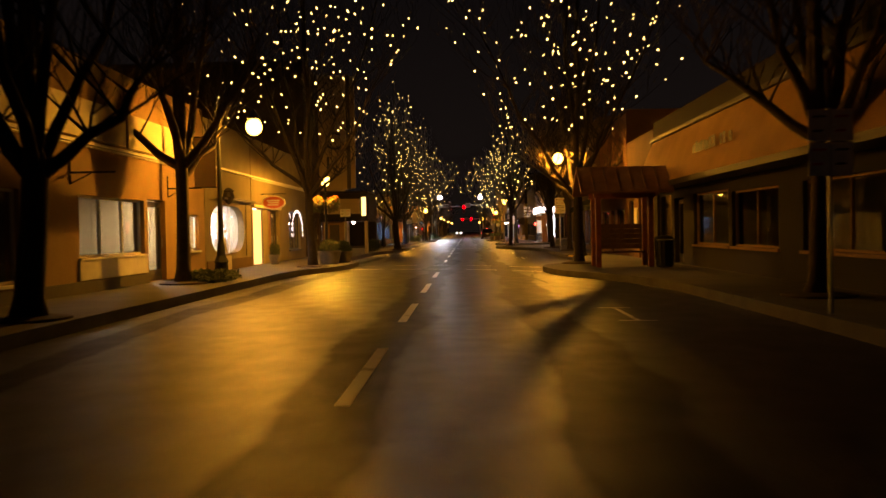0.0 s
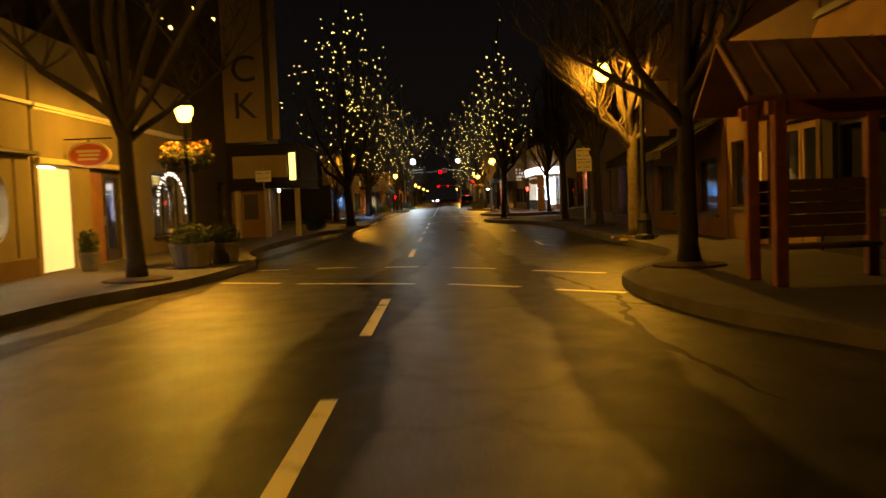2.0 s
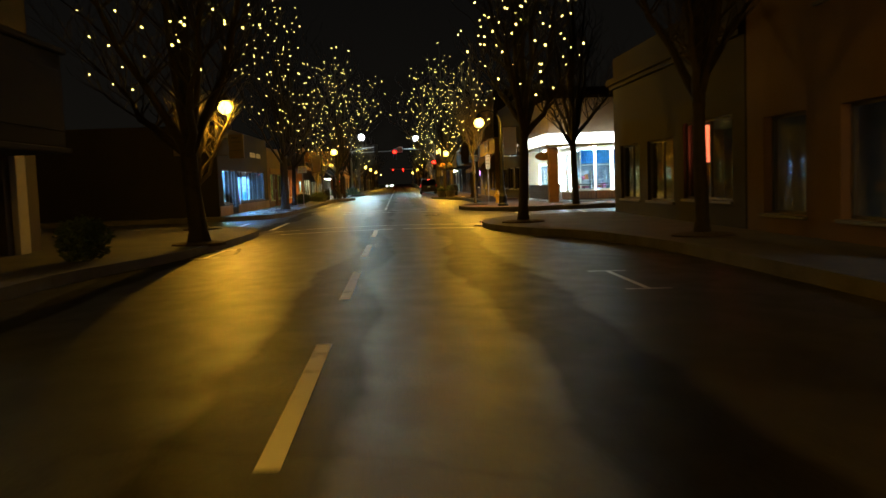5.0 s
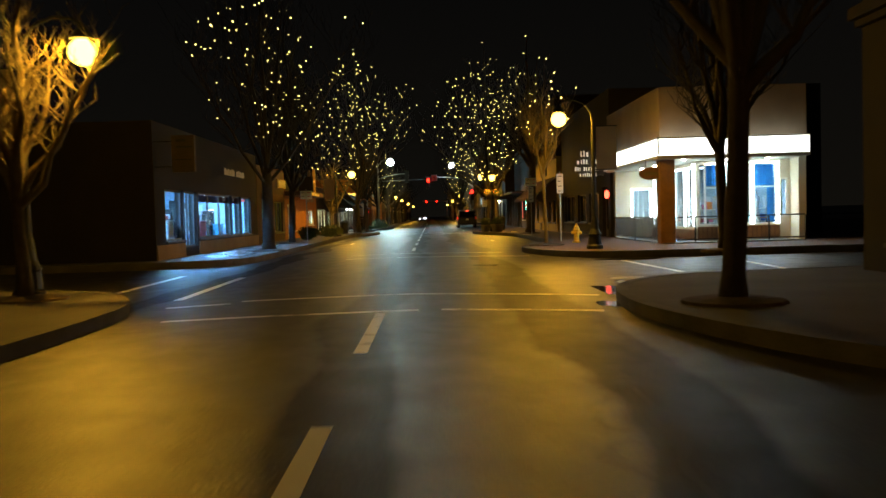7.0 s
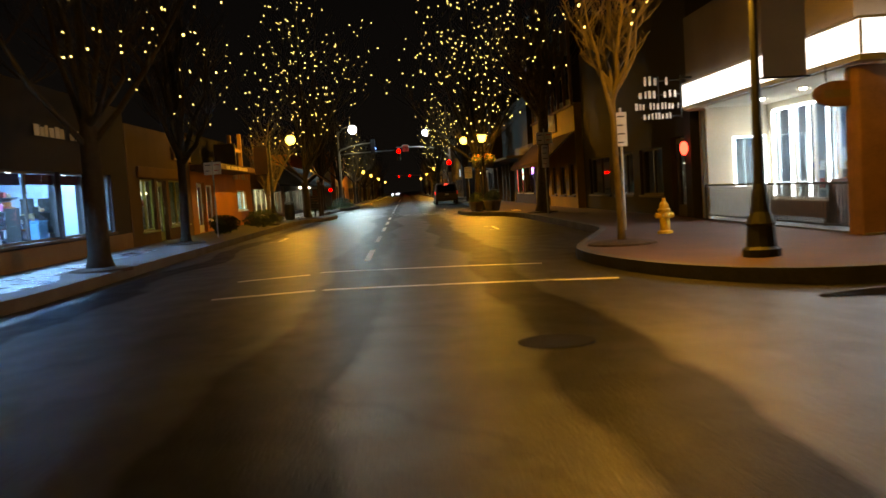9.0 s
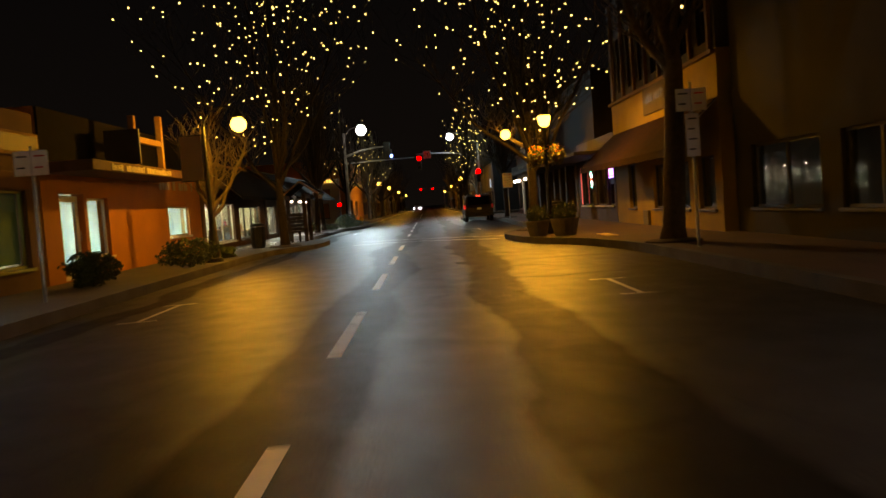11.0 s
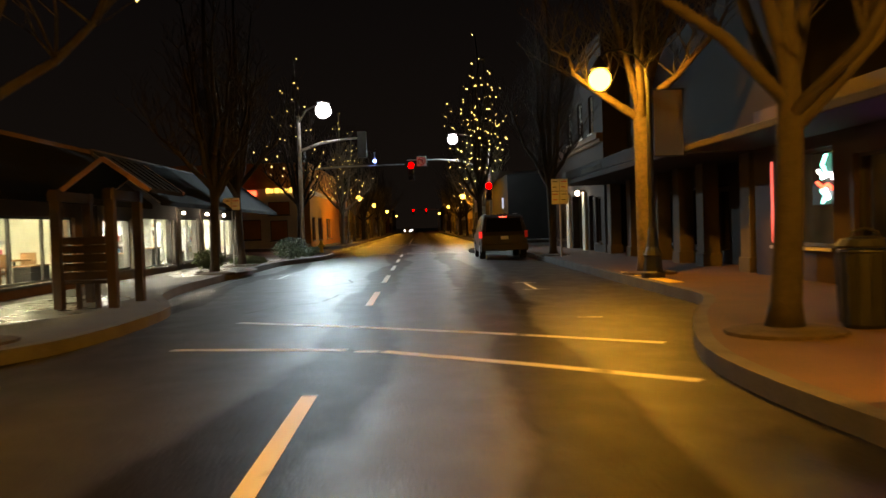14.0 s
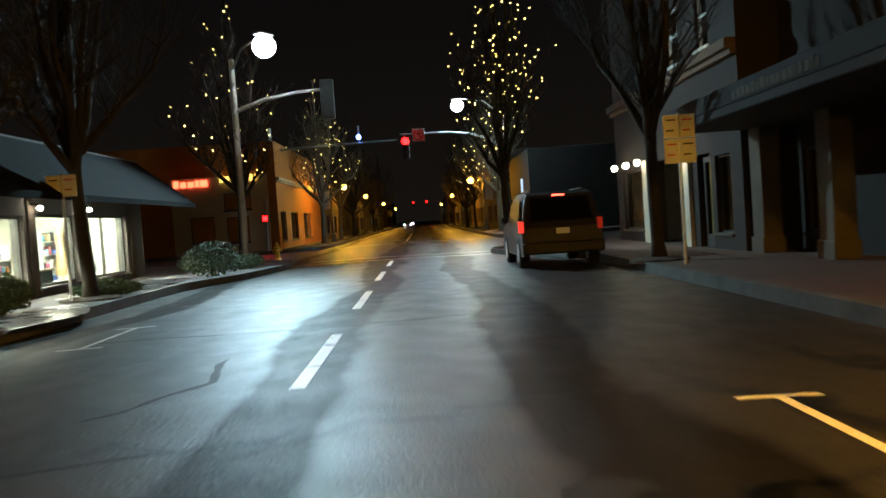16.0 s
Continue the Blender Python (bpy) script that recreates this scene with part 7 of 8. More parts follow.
def bin_(x, y, label):
    root = thing("litter_bin", label, "litter bin", (x, y, YC), 0, "litter bins")
    part("body", lathe(bmesh.new(), [(0.22, 0), (0.24, 0.04), (0.27, 0.78), (0.28, 0.80), (0.27, 0.82)], 14), M_POST, root)
    for k in range(14):
        a = 2 * math.pi * k / 14
        part("slat", tube(bmesh.new(), [(0.255 * math.cos(a), 0.255 * math.sin(a), 0.05), (0.285 * math.cos(a), 0.285 * math.sin(a), 0.78)], 0.012, 4), M_POST, root)
    part("lid", lathe(bmesh.new(), [(0.29, 0.84), (0.30, 0.86), (0.24, 0.93), (0.10, 0.96), (0.1, 0.90)], 14), M_POST, root)
    part("hoop", tube(bmesh.new(), [(-0.15, 0, 0.92), (-0.13, 0, 1.0), (0, 0, 1.04), (0.13, 0, 1.0), (0.15, 0, 0.92)], 0.014, 6), M_POST, root)


bin_(6.95, 28.9, "black ribbed litter bin beside the bus shelter")
bin_(-5.7, 118.9, "black ribbed litter bin near the kerb")
bin_(5.5, 117.0, "black ribbed litter bin near the crossing")


def planter(x, y, rad, hgt, label, seed):
    root = thing("planter", label, "planter", (x, y, YC), 0, "street planters")
    part("bowl", lathe(bmesh.new(), [(rad * 0.72, 0), (rad * 0.8, 0.05), (rad, hgt * 0.75), (rad * 1.06, hgt * 0.9), (rad * 1.05, hgt), (rad * 0.92, hgt), (rad * 0.9, hgt - 0.06)], 18), M_PLANTER, root, smooth=False)
    part("earth", lathe(bmesh.new(), [(rad * 0.9, hgt - 0.08), (rad * 0.88, hgt - 0.05), (0.02, hgt - 0.02)], 18), M_SOIL, root)
    leaves("shrub", root, M_LEAF, leaf_cloud((0, 0, hgt + 0.16), (rad * 0.95, rad * 0.95, 0.30), 700, seed, 0.05), label="low dark green shrub")


planter(-4.65, 36.8, 0.46, 0.52, "round concrete planter with dark shrub by the crossing", 51)
planter(-4.25, 38.0, 0.36, 0.46, "round concrete planter with dark shrub by the crossing", 52)
planter(4.75, 110.8, 0.40, 0.50, "round concrete planter with dark shrub by the crossing", 53)
planter(4.05, 111.5, 0.34, 0.46, "round concrete planter with dark shrub by the crossing", 54)
planter(-6.9, 36.9, 0.22, 0.40, "small pot beside the shop entry", 55)


def shrub(x, y, rx, rz_, seed, label="rounded dark evergreen shrub in a pavement bed"):
    root = thing("shrub", label, "shrub", (x, y, YC), 0, "street shrubs")
    part("stem", tube(bmesh.new(), [(0, 0, -0.02), (0.03, 0, rz_ * 0.5), (0, 0.02, rz_)], [0.04, 0.03, 0.015], 6), M_BARK, root)
    leaves("foliage", root, M_LEAF, leaf_cloud((0, 0, rz_), (rx, rx, rz_), 1500, seed, 0.055))


shrub(-4.9, 146.2, 0.75, 0.48, 61)
shrub(-4.7, 149.3, 0.7, 0.22, 62)
shrub(-5.3, 58.8, 0.5, 0.4, 63)
shrub(-5.8, 24.6, 0.75, 0.16, 64, "low ground-cover plants round a street tree")
shrub(-6.2, 104.0, 0.55, 0.35, 65)
shrub(-5.6, 109.0, 0.8, 0.38, 66)
shrub(-5.7, 112.6, 0.55, 0.2, 67)
shrub(-6.3, 137.3, 0.5, 0.35, 68)
shrub(-5.6, 140.4, 0.7, 0.18, 69, "low ground-cover plants round a street tree")
hy = thing("fire_hydrant", "yellow painted cast-iron fire hydrant", "hydrant", (5.85, 87.9, YC), 0, "hydrants")
part("barrel", lathe(bmesh.new(), [(0.15, 0), (0.15, 0.05), (0.10, 0.07), (0.10, 0.42), (0.13, 0.44), (0.13, 0.48), (0.10, 0.50), (0.09, 0.58), (0.04, 0.64), (0.035, 0.70)], 14), M_YELLOW, hy)
for a in (0, 180, 270):
    bm = lathe(bmesh.new(), [(0.06, 0.08), (0.06, 0.17), (0.045, 0.18), (0.02, 0.20)], 10)
    bm.transform(pose(0, 0, 0.36, 0, 90, a))
    part("outlet", bm, M_YELLOW, hy)
copy_thing(hy, pose(-4.6, 157.5 - 2.2, YC))
M_TARLID = mat("worn_iron_cover", (0.012, 0.011, 0.010), (0.007, 0.007, 0.007), 0.8, scale=9, fine=60, bump=0.4, spec=0.15)
mh = tagged(part("manhole_cover", lathe(bmesh.new(), [(0.32, -0.05), (0.32, -0.006), (0.29, -0.004), (0.02, -0.004)], 24, (1.9, 77.98)), M_TARLID), "dark cast-iron manhole cover in the road", "manhole cover", kind="structure")
mh = tagged(part("manhole_cover", lathe(bmesh.new(), [(0.36, -0.09), (0.36, -0.03), (0.33, -0.028), (0.02, -0.028)], 24, (4.3, 72.9)), M_GALV), "grey metal utility cover beside the kerb", "manhole cover", kind="structure")
M_WATER = mat("puddle_water", (0.012, 0.012, 0.013), (0.008, 0.008, 0.008), 0.02, bump=0)


def puddle(x, y, rx, ry, seed, z=None):
    n = 36
    pts = [(x + rx * math.cos(a) * (1 + 0.35 * noise.noise(Vector((math.cos(a) * 1.5, math.sin(a) * 1.5, seed)))), y + ry * math.sin(a) * (1 + 0.35 * noise.noise(Vector((math.cos(a) * 1.5, math.sin(a) * 1.5, seed + 7.7))))) for a in [2 * math.pi * k / n for k in range(n)]]
    bm = bmesh.new()
    zz = crown_z(x) + 0.010 if z is None else z
    bm.faces.new([bm.verts.new((px, py, zz)) for px, py in pts])
    return tagged(part("puddle", bm, M_WATER), "shallow puddle of rainwater at the gutter", "puddle", "puddles", "structure")


puddle(3.36, 70.6, 0.42, 0.85, 3, -0.03)
puddle(4.15, 72.0, 0.85, 0.5, 4, -0.04)
puddle(5.7, 72.75, 1.3, 0.32, 11, -0.055)
puddle(3.1, 68.4, 0.28, 0.4, 12, -0.02)
puddle(5.9, 79.7, 1.0, 0.25, 13, -0.055)
M_WET = mat("rain_wet_paving", (0.05, 0.048, 0.045), (0.03, 0.029, 0.027), 0.16, scale=2.5, fine=25, bump=0.12, rough2=0.42, spec=0.9)
for x, y, rx, ry, sd in ((-6.55, 88.6, 0.55, 2.6, 5), (-6.1, 85.4, 0.7, 1.7, 15), (-6.5, 93.5, 0.5, 1.9, 6), (-5.9, 123.0, 1.3, 3.6, 8), (-6.0, 136.0, 1.2, 3.0, 9), (-6.1, 143.5, 1.1, 3.4, 10)):
    wp = puddle(x, y, rx, ry, sd, YC + 0.002)
    wp.data.materials[0] = M_WET
    tagged(wp, "film of rainwater on the pavement before lit shop windows")
for y0 in (41.4, 108.6, 124.2, 126.6):
    k = tagged(part("kerb_paint", boxes((5.50, 5.80, y0, y0 + 1.5, YC - 0.05, YC + 0.006)), M_YELLOWKERB), "yellow painted stretch of kerb", "kerb marking", kind="structure")


M_TAR = mat("tar_seam", (0.018, 0.017, 0.016), (0.010, 0.010, 0.010), 0.55, scale=6, fine=60, bump=0.3, spec=0.25)


def tar_seam(points, width, seed):
    """Wandering crack in the asphalt filled with dark tar, uneven in width."""
    rnd = random.Random(seed)
    line = []
    for (x0, y0), (x1, y1) in zip(points, points[1:]):
        steps = max(2, int(math.hypot(x1 - x0, y1 - y0) / 0.12))
        for k in range(steps):
            s = k / steps
            w = 0.09 * noise.noise(Vector((x0 + (x1 - x0) * s, y0 + (y1 - y0) * s, seed)) * 2.2)
            line.append(Vector((x0 + (x1 - x0) * s + w, y0 + (y1 - y0) * s - w, 0)))
    bm = bmesh.new()
    rows = []
    for i, p in enumerate(line):
        d = (line[min(i + 1, len(line) - 1)] - line[max(i - 1, 0)]).normalized()
        nrm = Vector((-d.y, d.x, 0)) * width * 0.3 * (0.35 + 0.65 * abs(noise.noise(p * 1.7 + Vector((0, 0, seed)))) * 2.2) * min(1, 0.15 + i / 4, 0.15 + (len(line) - 1 - i) / 4)
        rows.append([bm.verts.new((q.x, q.y, crown_z(q.x) + 0.0025)) for q in (p + nrm, p - nrm)])
    for a, b in zip(rows, rows[1:]):
        bm.faces.new((a[0], a[1], b[1], b[0]))
    bmesh.ops.recalc_face_normals(bm, faces=bm.faces)
    for f in bm.faces:
        if f.normal.z < 0:
            f.normal_flip()
    return tagged(part("tar_seam", bm, M_TAR), "wandering dark tar-filled crack in the asphalt", "road crack", "tar seams", "structure")


tar_seam([(1.5, 108.6), (1.55, 107.3), (2.05, 105.2), (1.7, 104.6), (2.06, 102.6), (1.9, 101.3), (2.1, 100.3), (1.75, 98.9), (2.0, 97.2)], 0.55, 3)
tar_seam([(1.35, 104.9), (1.75, 104.3), (2.1, 103.8), (2.6, 103.9)], 1.3, 41)
tar_seam([(1.85, 102.3), (2.0, 101.6), (1.95, 100.9)], 0.8, 42)
tar_seam([(-1.45, 123.75), (-1.15, 123.9), (-0.95, 124.1)], 0.7, 43)
tar_seam([(1.5, 126.0), (1.75, 126.3), (2.1, 126.2)], 0.9, 44)
tar_seam([(2.0, 104.9), (3.1, 104.4), (4.2, 104.7), (5.2, 104.5)], 0.34, 11)
tar_seam([(1.9, 102.7), (2.6, 102.9), (3.2, 102.5)], 0.30, 12)
tar_seam([(1.9, 100.4), (2.9, 100.1), (4.4, 100.6)], 0.26, 13)
tar_seam([(1.6, 107.6), (2.7, 107.2), (3.3, 107.5)], 0.22, 14)
tar_seam([(-2.9, 103.4), (-2.3, 103.9), (-1.9, 103.7)], 0.4, 15)
tar_seam([(-1.1, 131.2), (-0.9, 129.8), (-1.6, 128.4)], 0.2, 30)
tar_seam([(-0.4, 126.3), (-0.85, 125.8), (-1.0, 124.3), (-1.7, 123.6), (-2.2, 122.2)], 0.2, 31)
tar_seam([(-3.3, 127.5), (-1.6, 127.2), (-0.3, 127.6)], 0.14, 32)
tar_seam([(-3.6, 133.5), (-1.0, 133.2), (1.8, 133.6)], 0.14, 33)
tar_seam([(3.0, 24.0), (2.7, 27.0), (3.1, 30.0), (2.6, 33.5)], 0.2, 34)
tar_seam([(1.2, 29.2), (2.8, 29.6), (4.0, 28.6)], 0.18, 35)
tar_seam([(-3.5, 59.5), (-2.9, 61.0), (-3.2, 63.0)], 0.25, 36)
tar_seam([(1.6, 66.0), (2.0, 63.0), (1.7, 59.0), (2.1, 55.0)], 0.16, 37)


# ---- shop goods behind the windows ----
M_WHITEWASH = mat("whitewashed_board", (0.55, 0.50, 0.42), (0.38, 0.33, 0.27), 0.85, scale=3, fine=30, bump=0.3)
GOODS = [mat("goods_%s" % n, c, None, 0.5, bump=0) for n, c in (("white", (0.7, 0.7, 0.68)), ("pale", (0.6, 0.66, 0.7)), ("blue", (0.05, 0.12, 0.4)), ("red", (0.5, 0.06, 0.05)), ("dark", (0.02, 0.02, 0.025)), ("tan", (0.45, 0.3, 0.15)), ("pink", (0.6, 0.12, 0.25)), ("black", (0.012, 0.012, 0.014)), ("cyan", (0.08, 0.35, 0.6)), ("orange", (0.6, 0.2, 0.04)))]


def shelf_unit(x, y, w, h, d, seed, along="y", label="open shelving unit crowded with small shop goods", metal=None, board=None):
    """Shelves with uprights and boards; the goods on it are many small pieces."""
    rz = 90 if along == "y" else 0
    root = thing("shelf_unit", label, "shelf", (x, y, YC + 0.02), rz, "shop shelves")
    part("frame", boxes((-w / 2, -w / 2 + 0.04, -d / 2, d / 2, 0, h), (w / 2 - 0.04, w / 2, -d / 2, d / 2, 0, h)), metal or M_GALV, root)
    rnd = random.Random(seed)
    n = max(3, int(h / 0.38))
    for k in range(n):
        z = 0.12 + (h - 0.15) * k / n
        s = part("shelf", boxes((-w / 2 + 0.04, w / 2 - 0.04, -d / 2, d / 2, z, z + 0.025)), board or M_FRAMEWHITE, root)
        u = -w / 2 + 0.06
        while u < w / 2 - 0.18:
            gw, gh = rnd.uniform(0.07, 0.24), rnd.uniform(0.08, 0.27)
            if rnd.random() < 0.85:
                g = part("goods", boxes((u, u + gw, -d / 2 + 0.02, d / 2 - 0.03, z + 0.027, z + 0.027 + gh), bev=0.01), rnd.choice(GOODS), s)
            u += gw + rnd.uniform(0.01, 0.08)
    return root


def mannequin(x, y, seed, dress):
    """Dress form on a stand: plain rounded shape."""
    p = [(0.16, 0), (0.16, 0.02), (0.02, 0.03), (0.02, 0.30), (0.24, 0.32), (0.20, 0.62), (0.15, 0.92), (0.12, 1.05), (0.17, 1.28), (0.19, 1.42), (0.09, 1.50), (0.05, 1.54), (0.05, 1.62), (0.02, 1.63)]
    bm = lathe(bmesh.new(), p, 14)
    for v in bm.verts:
        v.co.y *= 0.7
    bm.transform(pose(x, y, YC + 0.02, 0, 0, seed * 40))
    return tagged(part("mannequin", bm, dress, smooth=True), "shop mannequin in a long dress behind the glass", "mannequin", "shop mannequins")


def wall_picture(x, y, z, w, h, seed):
    root = thing("wall_picture", "small framed picture on a shop wall", "picture", (x, y, z), 90, "shop pictures")
    part("frame", boxes((-w / 2, w / 2, 0, 0.03, -h / 2, h / 2), bev=0.006), M_FRAMEDARK, root)
    part("sheet", boxes((-w / 2 + 0.05, w / 2 - 0.05, -0.006, -0.001, -h / 2 + 0.05, h / 2 - 0.05)), GOODS[seed % 2 * 5], root)


def small_table(x, y, label="small round cafe table in a shop window"):
    root = thing("cafe_table", label, "table", (x, y, YC + 0.02), 0, "shop tables")
    part("top", lathe(bmesh.new(), [(0.34, 0.70), (0.36, 0.71), (0.36, 0.735), (0.02, 0.74)], 18), M_DOOR_WOOD, root)
    part("leg", lathe(bmesh.new(), [(0.22, 0), (0.22, 0.02), (0.035, 0.05), (0.03, 0.695)], 12), M_POST, root)


def small_chair(x, y, rz):
    root = thing("cafe_chair", "dark wooden chair behind the shop window", "chair", (x, y, YC + 0.02), rz, "shop chairs")
    part("seat", boxes((-0.2, 0.2, -0.2, 0.2, 0.43, 0.46), bev=0.01), M_DOOR_WOOD, root)
    part("backrest", boxes((-0.19, 0.19, 0.18, 0.205, 0.56, 0.88), bev=0.01), M_DOOR_WOOD, root)
    for sx in (-0.18, 0.18):
        part("leg", boxes((sx - 0.018, sx + 0.018, 0.165, 0.2, 0, 0.56)), M_DOOR_WOOD, root)
        part("leg", boxes((sx - 0.018, sx + 0.018, -0.2, -0.165, 0, 0.43)), M_DOOR_WOOD, root)


# oval window shop
mannequin(-8.3, 31.9, 1, GOODS[2]); mannequin(-8.5, 32.6, 2, GOODS[4]); mannequin(-8.2, 34.2, 3, mat("yellow_cloth", (0.7, 0.45, 0.05), (0.5, 0.3, 0.03), 0.8)); mannequin(-8.6, 34.8, 4, GOODS[0])
# cool-lit corner shop
for k, y in enumerate((84.2, 86.3, 87.9, 90.7, 93.3, 95.0)):
    shelf_unit(-9.0 - 0.35 * (k % 2), y, 1.15, (1.9, 1.35, 1.6)[k % 3], 0.35, 70 + k, metal=M_POST, board=M_POST)
for k, y in enumerate((84.6, 86.6, 88.6, 90.6, 92.6, 94.6, 96.2)):
    shelf_unit(-10.9, y, 1.7, (2.1, 1.7)[k % 2], 0.4, 80 + k, metal=M_POST, board=M_POST)
for x, y, m, w, h, nm, lb in ((-8.15, 92.1, GOODS[8], 0.5, 0.42, "storage_tub", "blue plastic tub on a low window shelf"), (-8.15, 89.3, GOODS[6], 0.75, 0.55, "gift_bag", "pink gift bag in the shop window"), (-8.1, 88.4, GOODS[7], 0.35, 0.5, "display_box", "black display box in the shop window"), (-8.1, 85.1, GOODS[0], 0.6, 0.6, "display_box", "white display box in the shop window")):
    t = thing(nm, lb, "box", (x, y, 0.7), 0, "window display")
    part("body", boxes((-0.15, 0.15, -w / 2, w / 2, 0, h), bev=0.03), m, t)
    part("rim", boxes((-0.17, 0.17, -w / 2 - 0.02, w / 2 + 0.02, h + 0.002, h + 0.04), bev=0.01), m, t)
tb = thing("display_bench", "long low white display bench behind the shop window", "bench", (-8.15, 89.7, YC + 0.02), 0)
part("top", boxes((-0.22, 0.22, -6.3, 6.3, 0.49, 0.545), bev=0.01), M_FRAMEWHITE, tb)
for y in (-6.0, -3.0, 0.0, 3.0, 6.0):
    part("leg", boxes((-0.18, 0.18, y - 0.03, y + 0.03, 0, 0.49)), M_FRAMEWHITE, tb)
mannequin(-9.3, 92.2, 5, GOODS[0])
# later shops on the same side
for k, (y, z) in enumerate(((120.6, 1.7), (120.6, 1.25), (121.2, 1.7), (121.2, 1.25), (121.8, 1.5), (126.8, 1.4), (127.6, 1.5))):
    wall_picture(-11.35, y, z, 0.5, 0.38, k)
shelf_unit(-9.6, 119.7, 0.9, 1.8, 0.35, 91)
for y in (125.4, 127.0, 128.5, 132.2):
    small_table(-8.7, y); small_chair(-9.3, y, -90); small_chair(-8.7, y + 0.55, 0)
mannequin(-8.6, 139.4, 6, GOODS[0]); mannequin(-8.5, 142.8, 7, GOODS[0]); mannequin(-8.6, 145.4, 8, GOODS[5]); mannequin(-8.5, 146.9, 9, GOODS[0])
shelf_unit(-9.4, 135.6, 1.2, 1.5, 0.35, 95); shelf_unit(-9.4, 137.0, 1.0, 1.5, 0.35, 96); shelf_unit(-10.2, 140.3, 1.2, 1.9, 0.35, 97); shelf_unit(-10.4, 144.6, 1.4, 1.9, 0.35, 98)
for y in (99.4, 103.2):
    shelf_unit(-9.2, y, 1.1, 1.6, 0.35, int(y))
mannequin(-8.4, 115.2, 11, GOODS[2]); shelf_unit(-9.0, 116.0, 0.8, 1.6, 0.35, 99)
# bright corner shop across the street
for k, x in enumerate((10.3, 11.2, 12.1)):
    shelf_unit(x, 87.2 + 0.5 * (k % 2), 0.8, 1.5, 0.35, 100 + k, along="x")
for k, y in enumerate((88.2, 89.6, 90.8)):
    shelf_unit(10.5 + 0.3 * (k % 2), y, 1.1, 1.5, 0.35, 110 + k)
mannequin(11.75, 86.3, 13, GOODS[0])
for x in (10.15, 11.1, 12.2):
    small_table(x, 86.35)
# shop entry on the right
mannequin(8.9, 38.6, 12, GOODS[0])
sb_ = thing("sandwich_board", "small folding sandwich board on the pavement", "sign", (8.75, 86.6, YC), 35)
for s in (-1, 1):
    bm = boxes((-0.28, 0.28, -0.012, 0.012, 0, 0.9))
    bm.transform(pose(0, s * 0.16, 0, s * 10, 0, 0))
    part("board", bm, M_WOOD, sb_)
for k, y in enumerate((119.9, 122.6, 126.1, 129.0, 132.6, 139.0, 142.6, 146.2)):
    shelf_unit(-9.0 - 0.4 * (k % 2), y, 1.0, (1.2, 1.6, 0.9)[k % 3], 0.35, 130 + k)
# picture stand, panelled wall and hanging cloth in the cream-lit shop
ps_ = thing("picture_stand", "dark standing rack holding two columns of pale framed prints", "picture rack", (-8.35, 120.9, YC + 0.02), 90)
parts("upright", [(-0.42, -0.36, 0, 0.05, 0, 1.78), (-0.03, 0.03, 0, 0.05, 0, 1.78), (0.36, 0.42, 0, 0.05, 0, 1.78)], M_FRAMEDARK, ps_)
for k in range(5):
    parts("crossbar", [(-0.36, -0.03, 0, 0.05, 0.5 + 0.31 * k, 0.55 + 0.31 * k), (0.03, 0.36, 0, 0.05, 0.5 + 0.31 * k, 0.55 + 0.31 * k)], M_FRAMEDARK, ps_)
    if k < 4:
        for x0 in (-0.35, 0.04):
            part("print", boxes((x0 + 0.01, x0 + 0.30, 0.012, 0.02, 0.565 + 0.31 * k, 0.795 + 0.31 * k)), GOODS[(k + (x0 > 0)) % 2], ps_, "pale framed print")
bw = thing("board_partition", "whitewashed rough board partition inside the shop", "partition", (-9.9, 126.9, YC + 0.02), 90)
rnd = random.Random(77)
for k in range(17):
    dd = rnd.uniform(0.0, 0.015)
    part("board", boxes((-2.3, 2.3, dd, dd + 0.03, 0.131 * k, 0.131 * k + 0.118), bev=0.006), M_WHITEWASH, bw)
hc = thing("hanging_cloth", "dark green cloth hanging on a whitewashed wall", "cloth", (-9.87, 126.2, 0.95), 90)
bm = bmesh.new()
rows = [[bm.verts.new((-0.3 + 0.6 * k / 16, -0.03 + 0.018 * math.sin(k * 1.3 + j), z)) for k in range(17)] for j, z in enumerate((0.0, 0.35, 0.7, 0.95))]
for a, b in zip(rows, rows[1:]):
    for k in range(16):
        bm.faces.new((a[k], a[k + 1], b[k + 1], b[k]))
bmesh.ops.solidify(bm, geom=bm.faces[:], thickness=0.006)
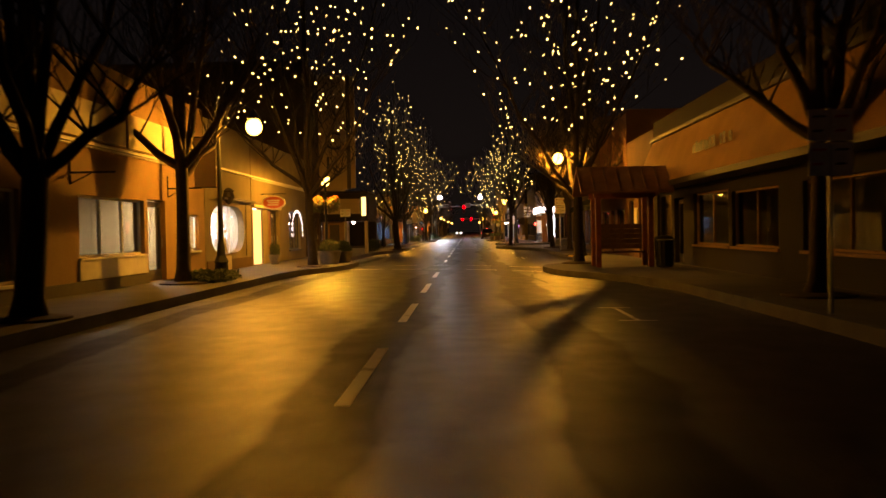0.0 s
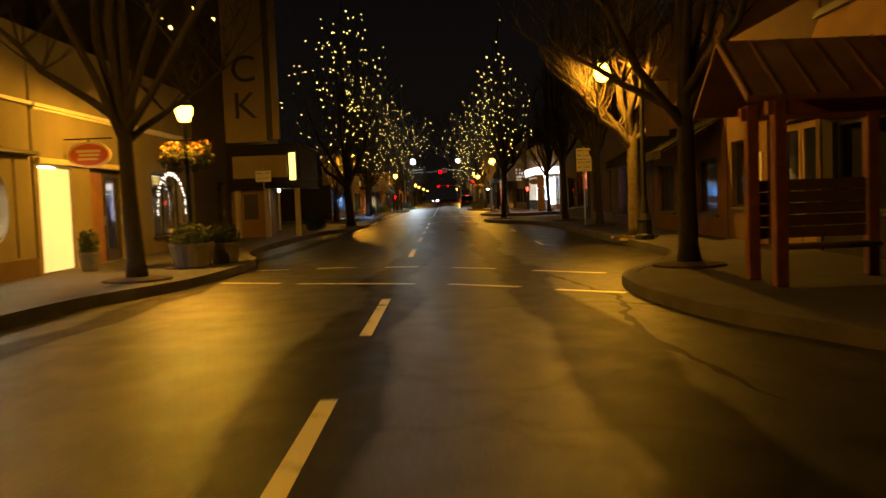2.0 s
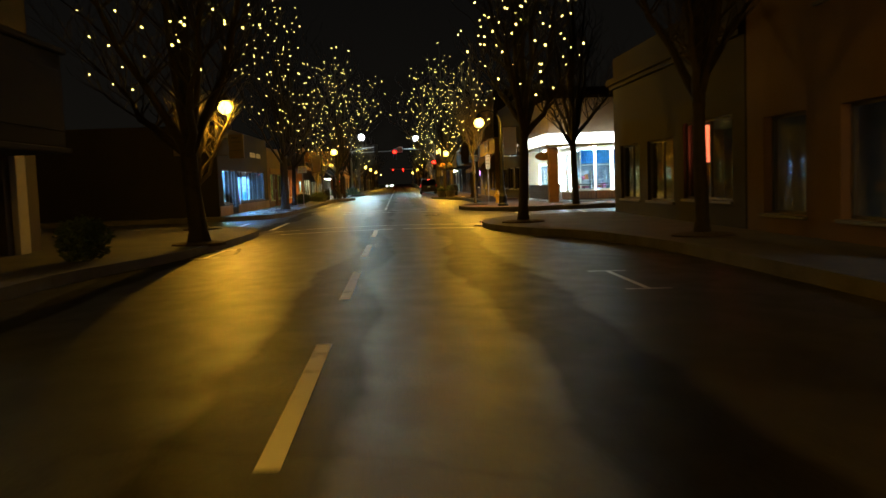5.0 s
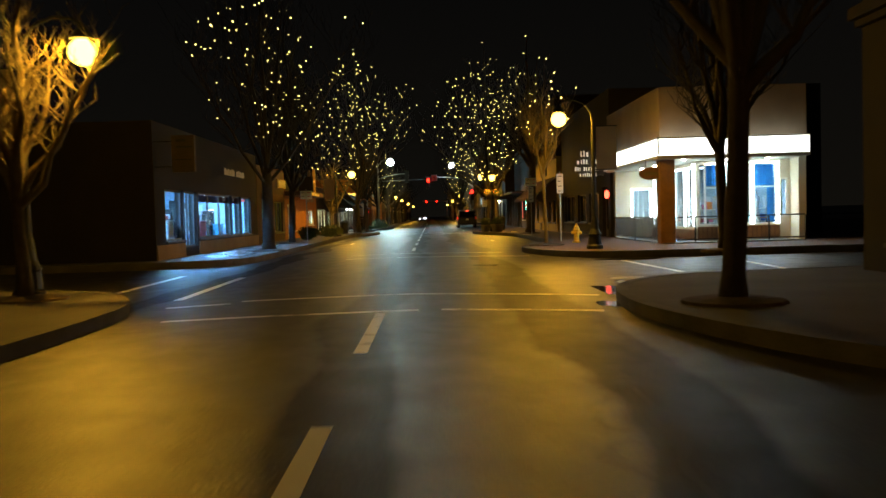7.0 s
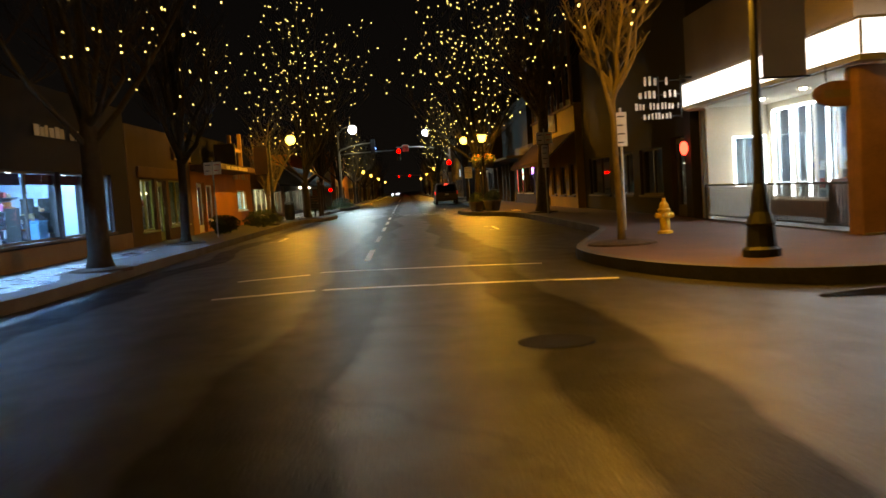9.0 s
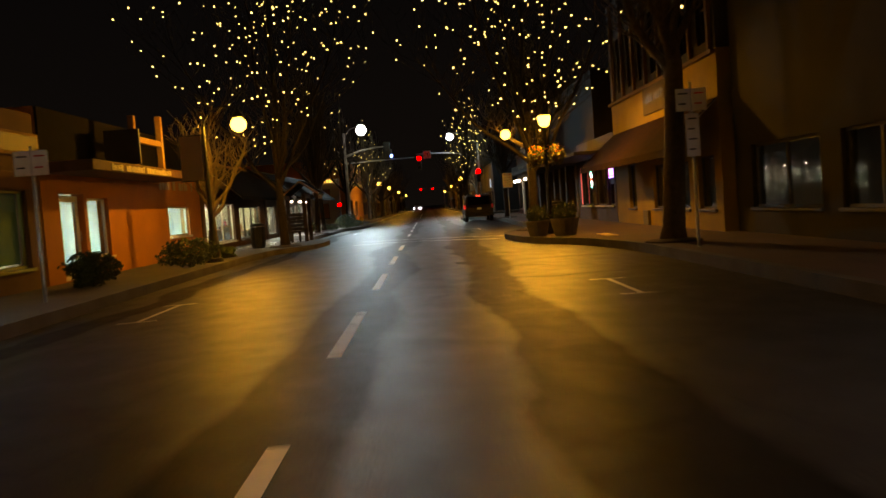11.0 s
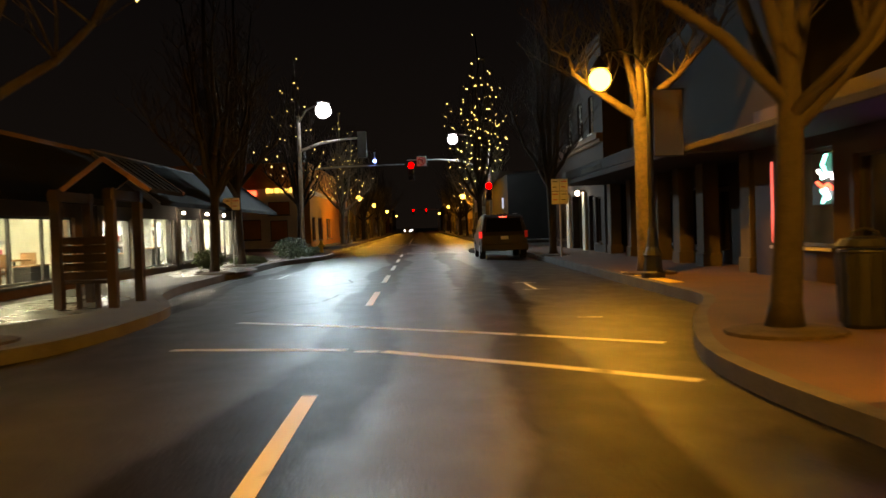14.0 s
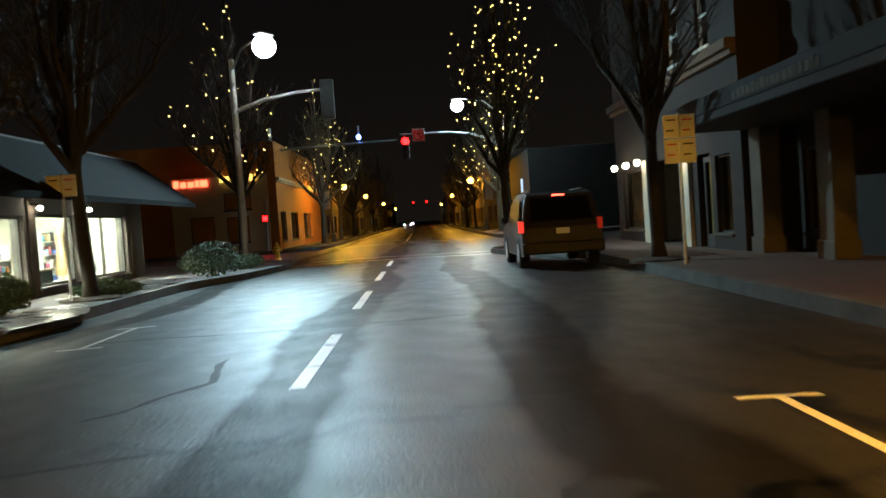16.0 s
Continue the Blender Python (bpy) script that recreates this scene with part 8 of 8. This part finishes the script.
part("cloth", bm, mat("dark_green_cloth", (0.02, 0.09, 0.06), (0.012, 0.055, 0.035), 0.9, scale=6, fine=50, bump=0.2), hc, smooth=True)
part("rail", tube(bmesh.new(), [(-0.34, -0.03, 0.97), (0.34, -0.03, 0.97)], 0.014, 6), M_POST, hc)
# low counters and seats seen dark against the lit rooms
for y, w, h in ((119.4, 0.9, 0.55), (122.9, 1.1, 0.75), (125.2, 0.8, 0.85), (128.4, 1.0, 0.6), (135.3, 1.2, 0.7), (137.2, 0.9, 0.8), (140.2, 0.9, 0.6), (143.0, 1.0, 0.55)):
    c = thing("shop_counter", "low dark wooden counter behind the shop window", "counter", (-8.25, y, YC + 0.02), 90, "shop counters")
    part("body", boxes((-w / 2, w / 2, -0.2, 0.2, 0.06, h - 0.035), bev=0.008), M_DOOR_DARK, c)
    part("plinth", boxes((-w / 2 + 0.04, w / 2 - 0.04, -0.16, 0.16, 0, 0.058)), M_FRAMEDARK, c)
    part("top", boxes((-w / 2 - 0.03, w / 2 + 0.03, -0.23, 0.23, h - 0.033, h), bev=0.008), M_DOOR_WOOD, c)
# white display rack with a pointed top in the cool-lit shop
dr = thing("display_rack", "white wire display rack with a pointed top and small goods", "display rack", (-8.6, 90.1, YC + 0.02), 90)
for px in (-0.5, 0.0, 0.5):
    for py in (-0.16, 0.16):
        part("upright", boxes((px - 0.018, px + 0.018, py - 0.018, py + 0.018, 0, 1.62)), M_FRAMEWHITE, dr)
for px in (-0.25, 0.25):
    part("gable", tube(bmesh.new(), [(px - 0.27, -0.16, 1.62), (px, -0.16, 1.84), (px + 0.27, -0.16, 1.62)], 0.018, 5), M_FRAMEWHITE, dr)
rnd = random.Random(91)
for k in range(4):
    sh = part("shelf", boxes((-0.5, 0.5, -0.18, 0.18, 0.5 + 0.28 * k, 0.525 + 0.28 * k)), M_FRAMEDARK, dr)
    for px in (-0.38, -0.16, 0.12, 0.34):
        hh = rnd.uniform(0.08, 0.2)
        part("goods", boxes((px - 0.07, px + 0.07, -0.12, 0.1, 0.527 + 0.28 * k, 0.527 + 0.28 * k + hh), bev=0.015), rnd.choice(GOODS), sh)
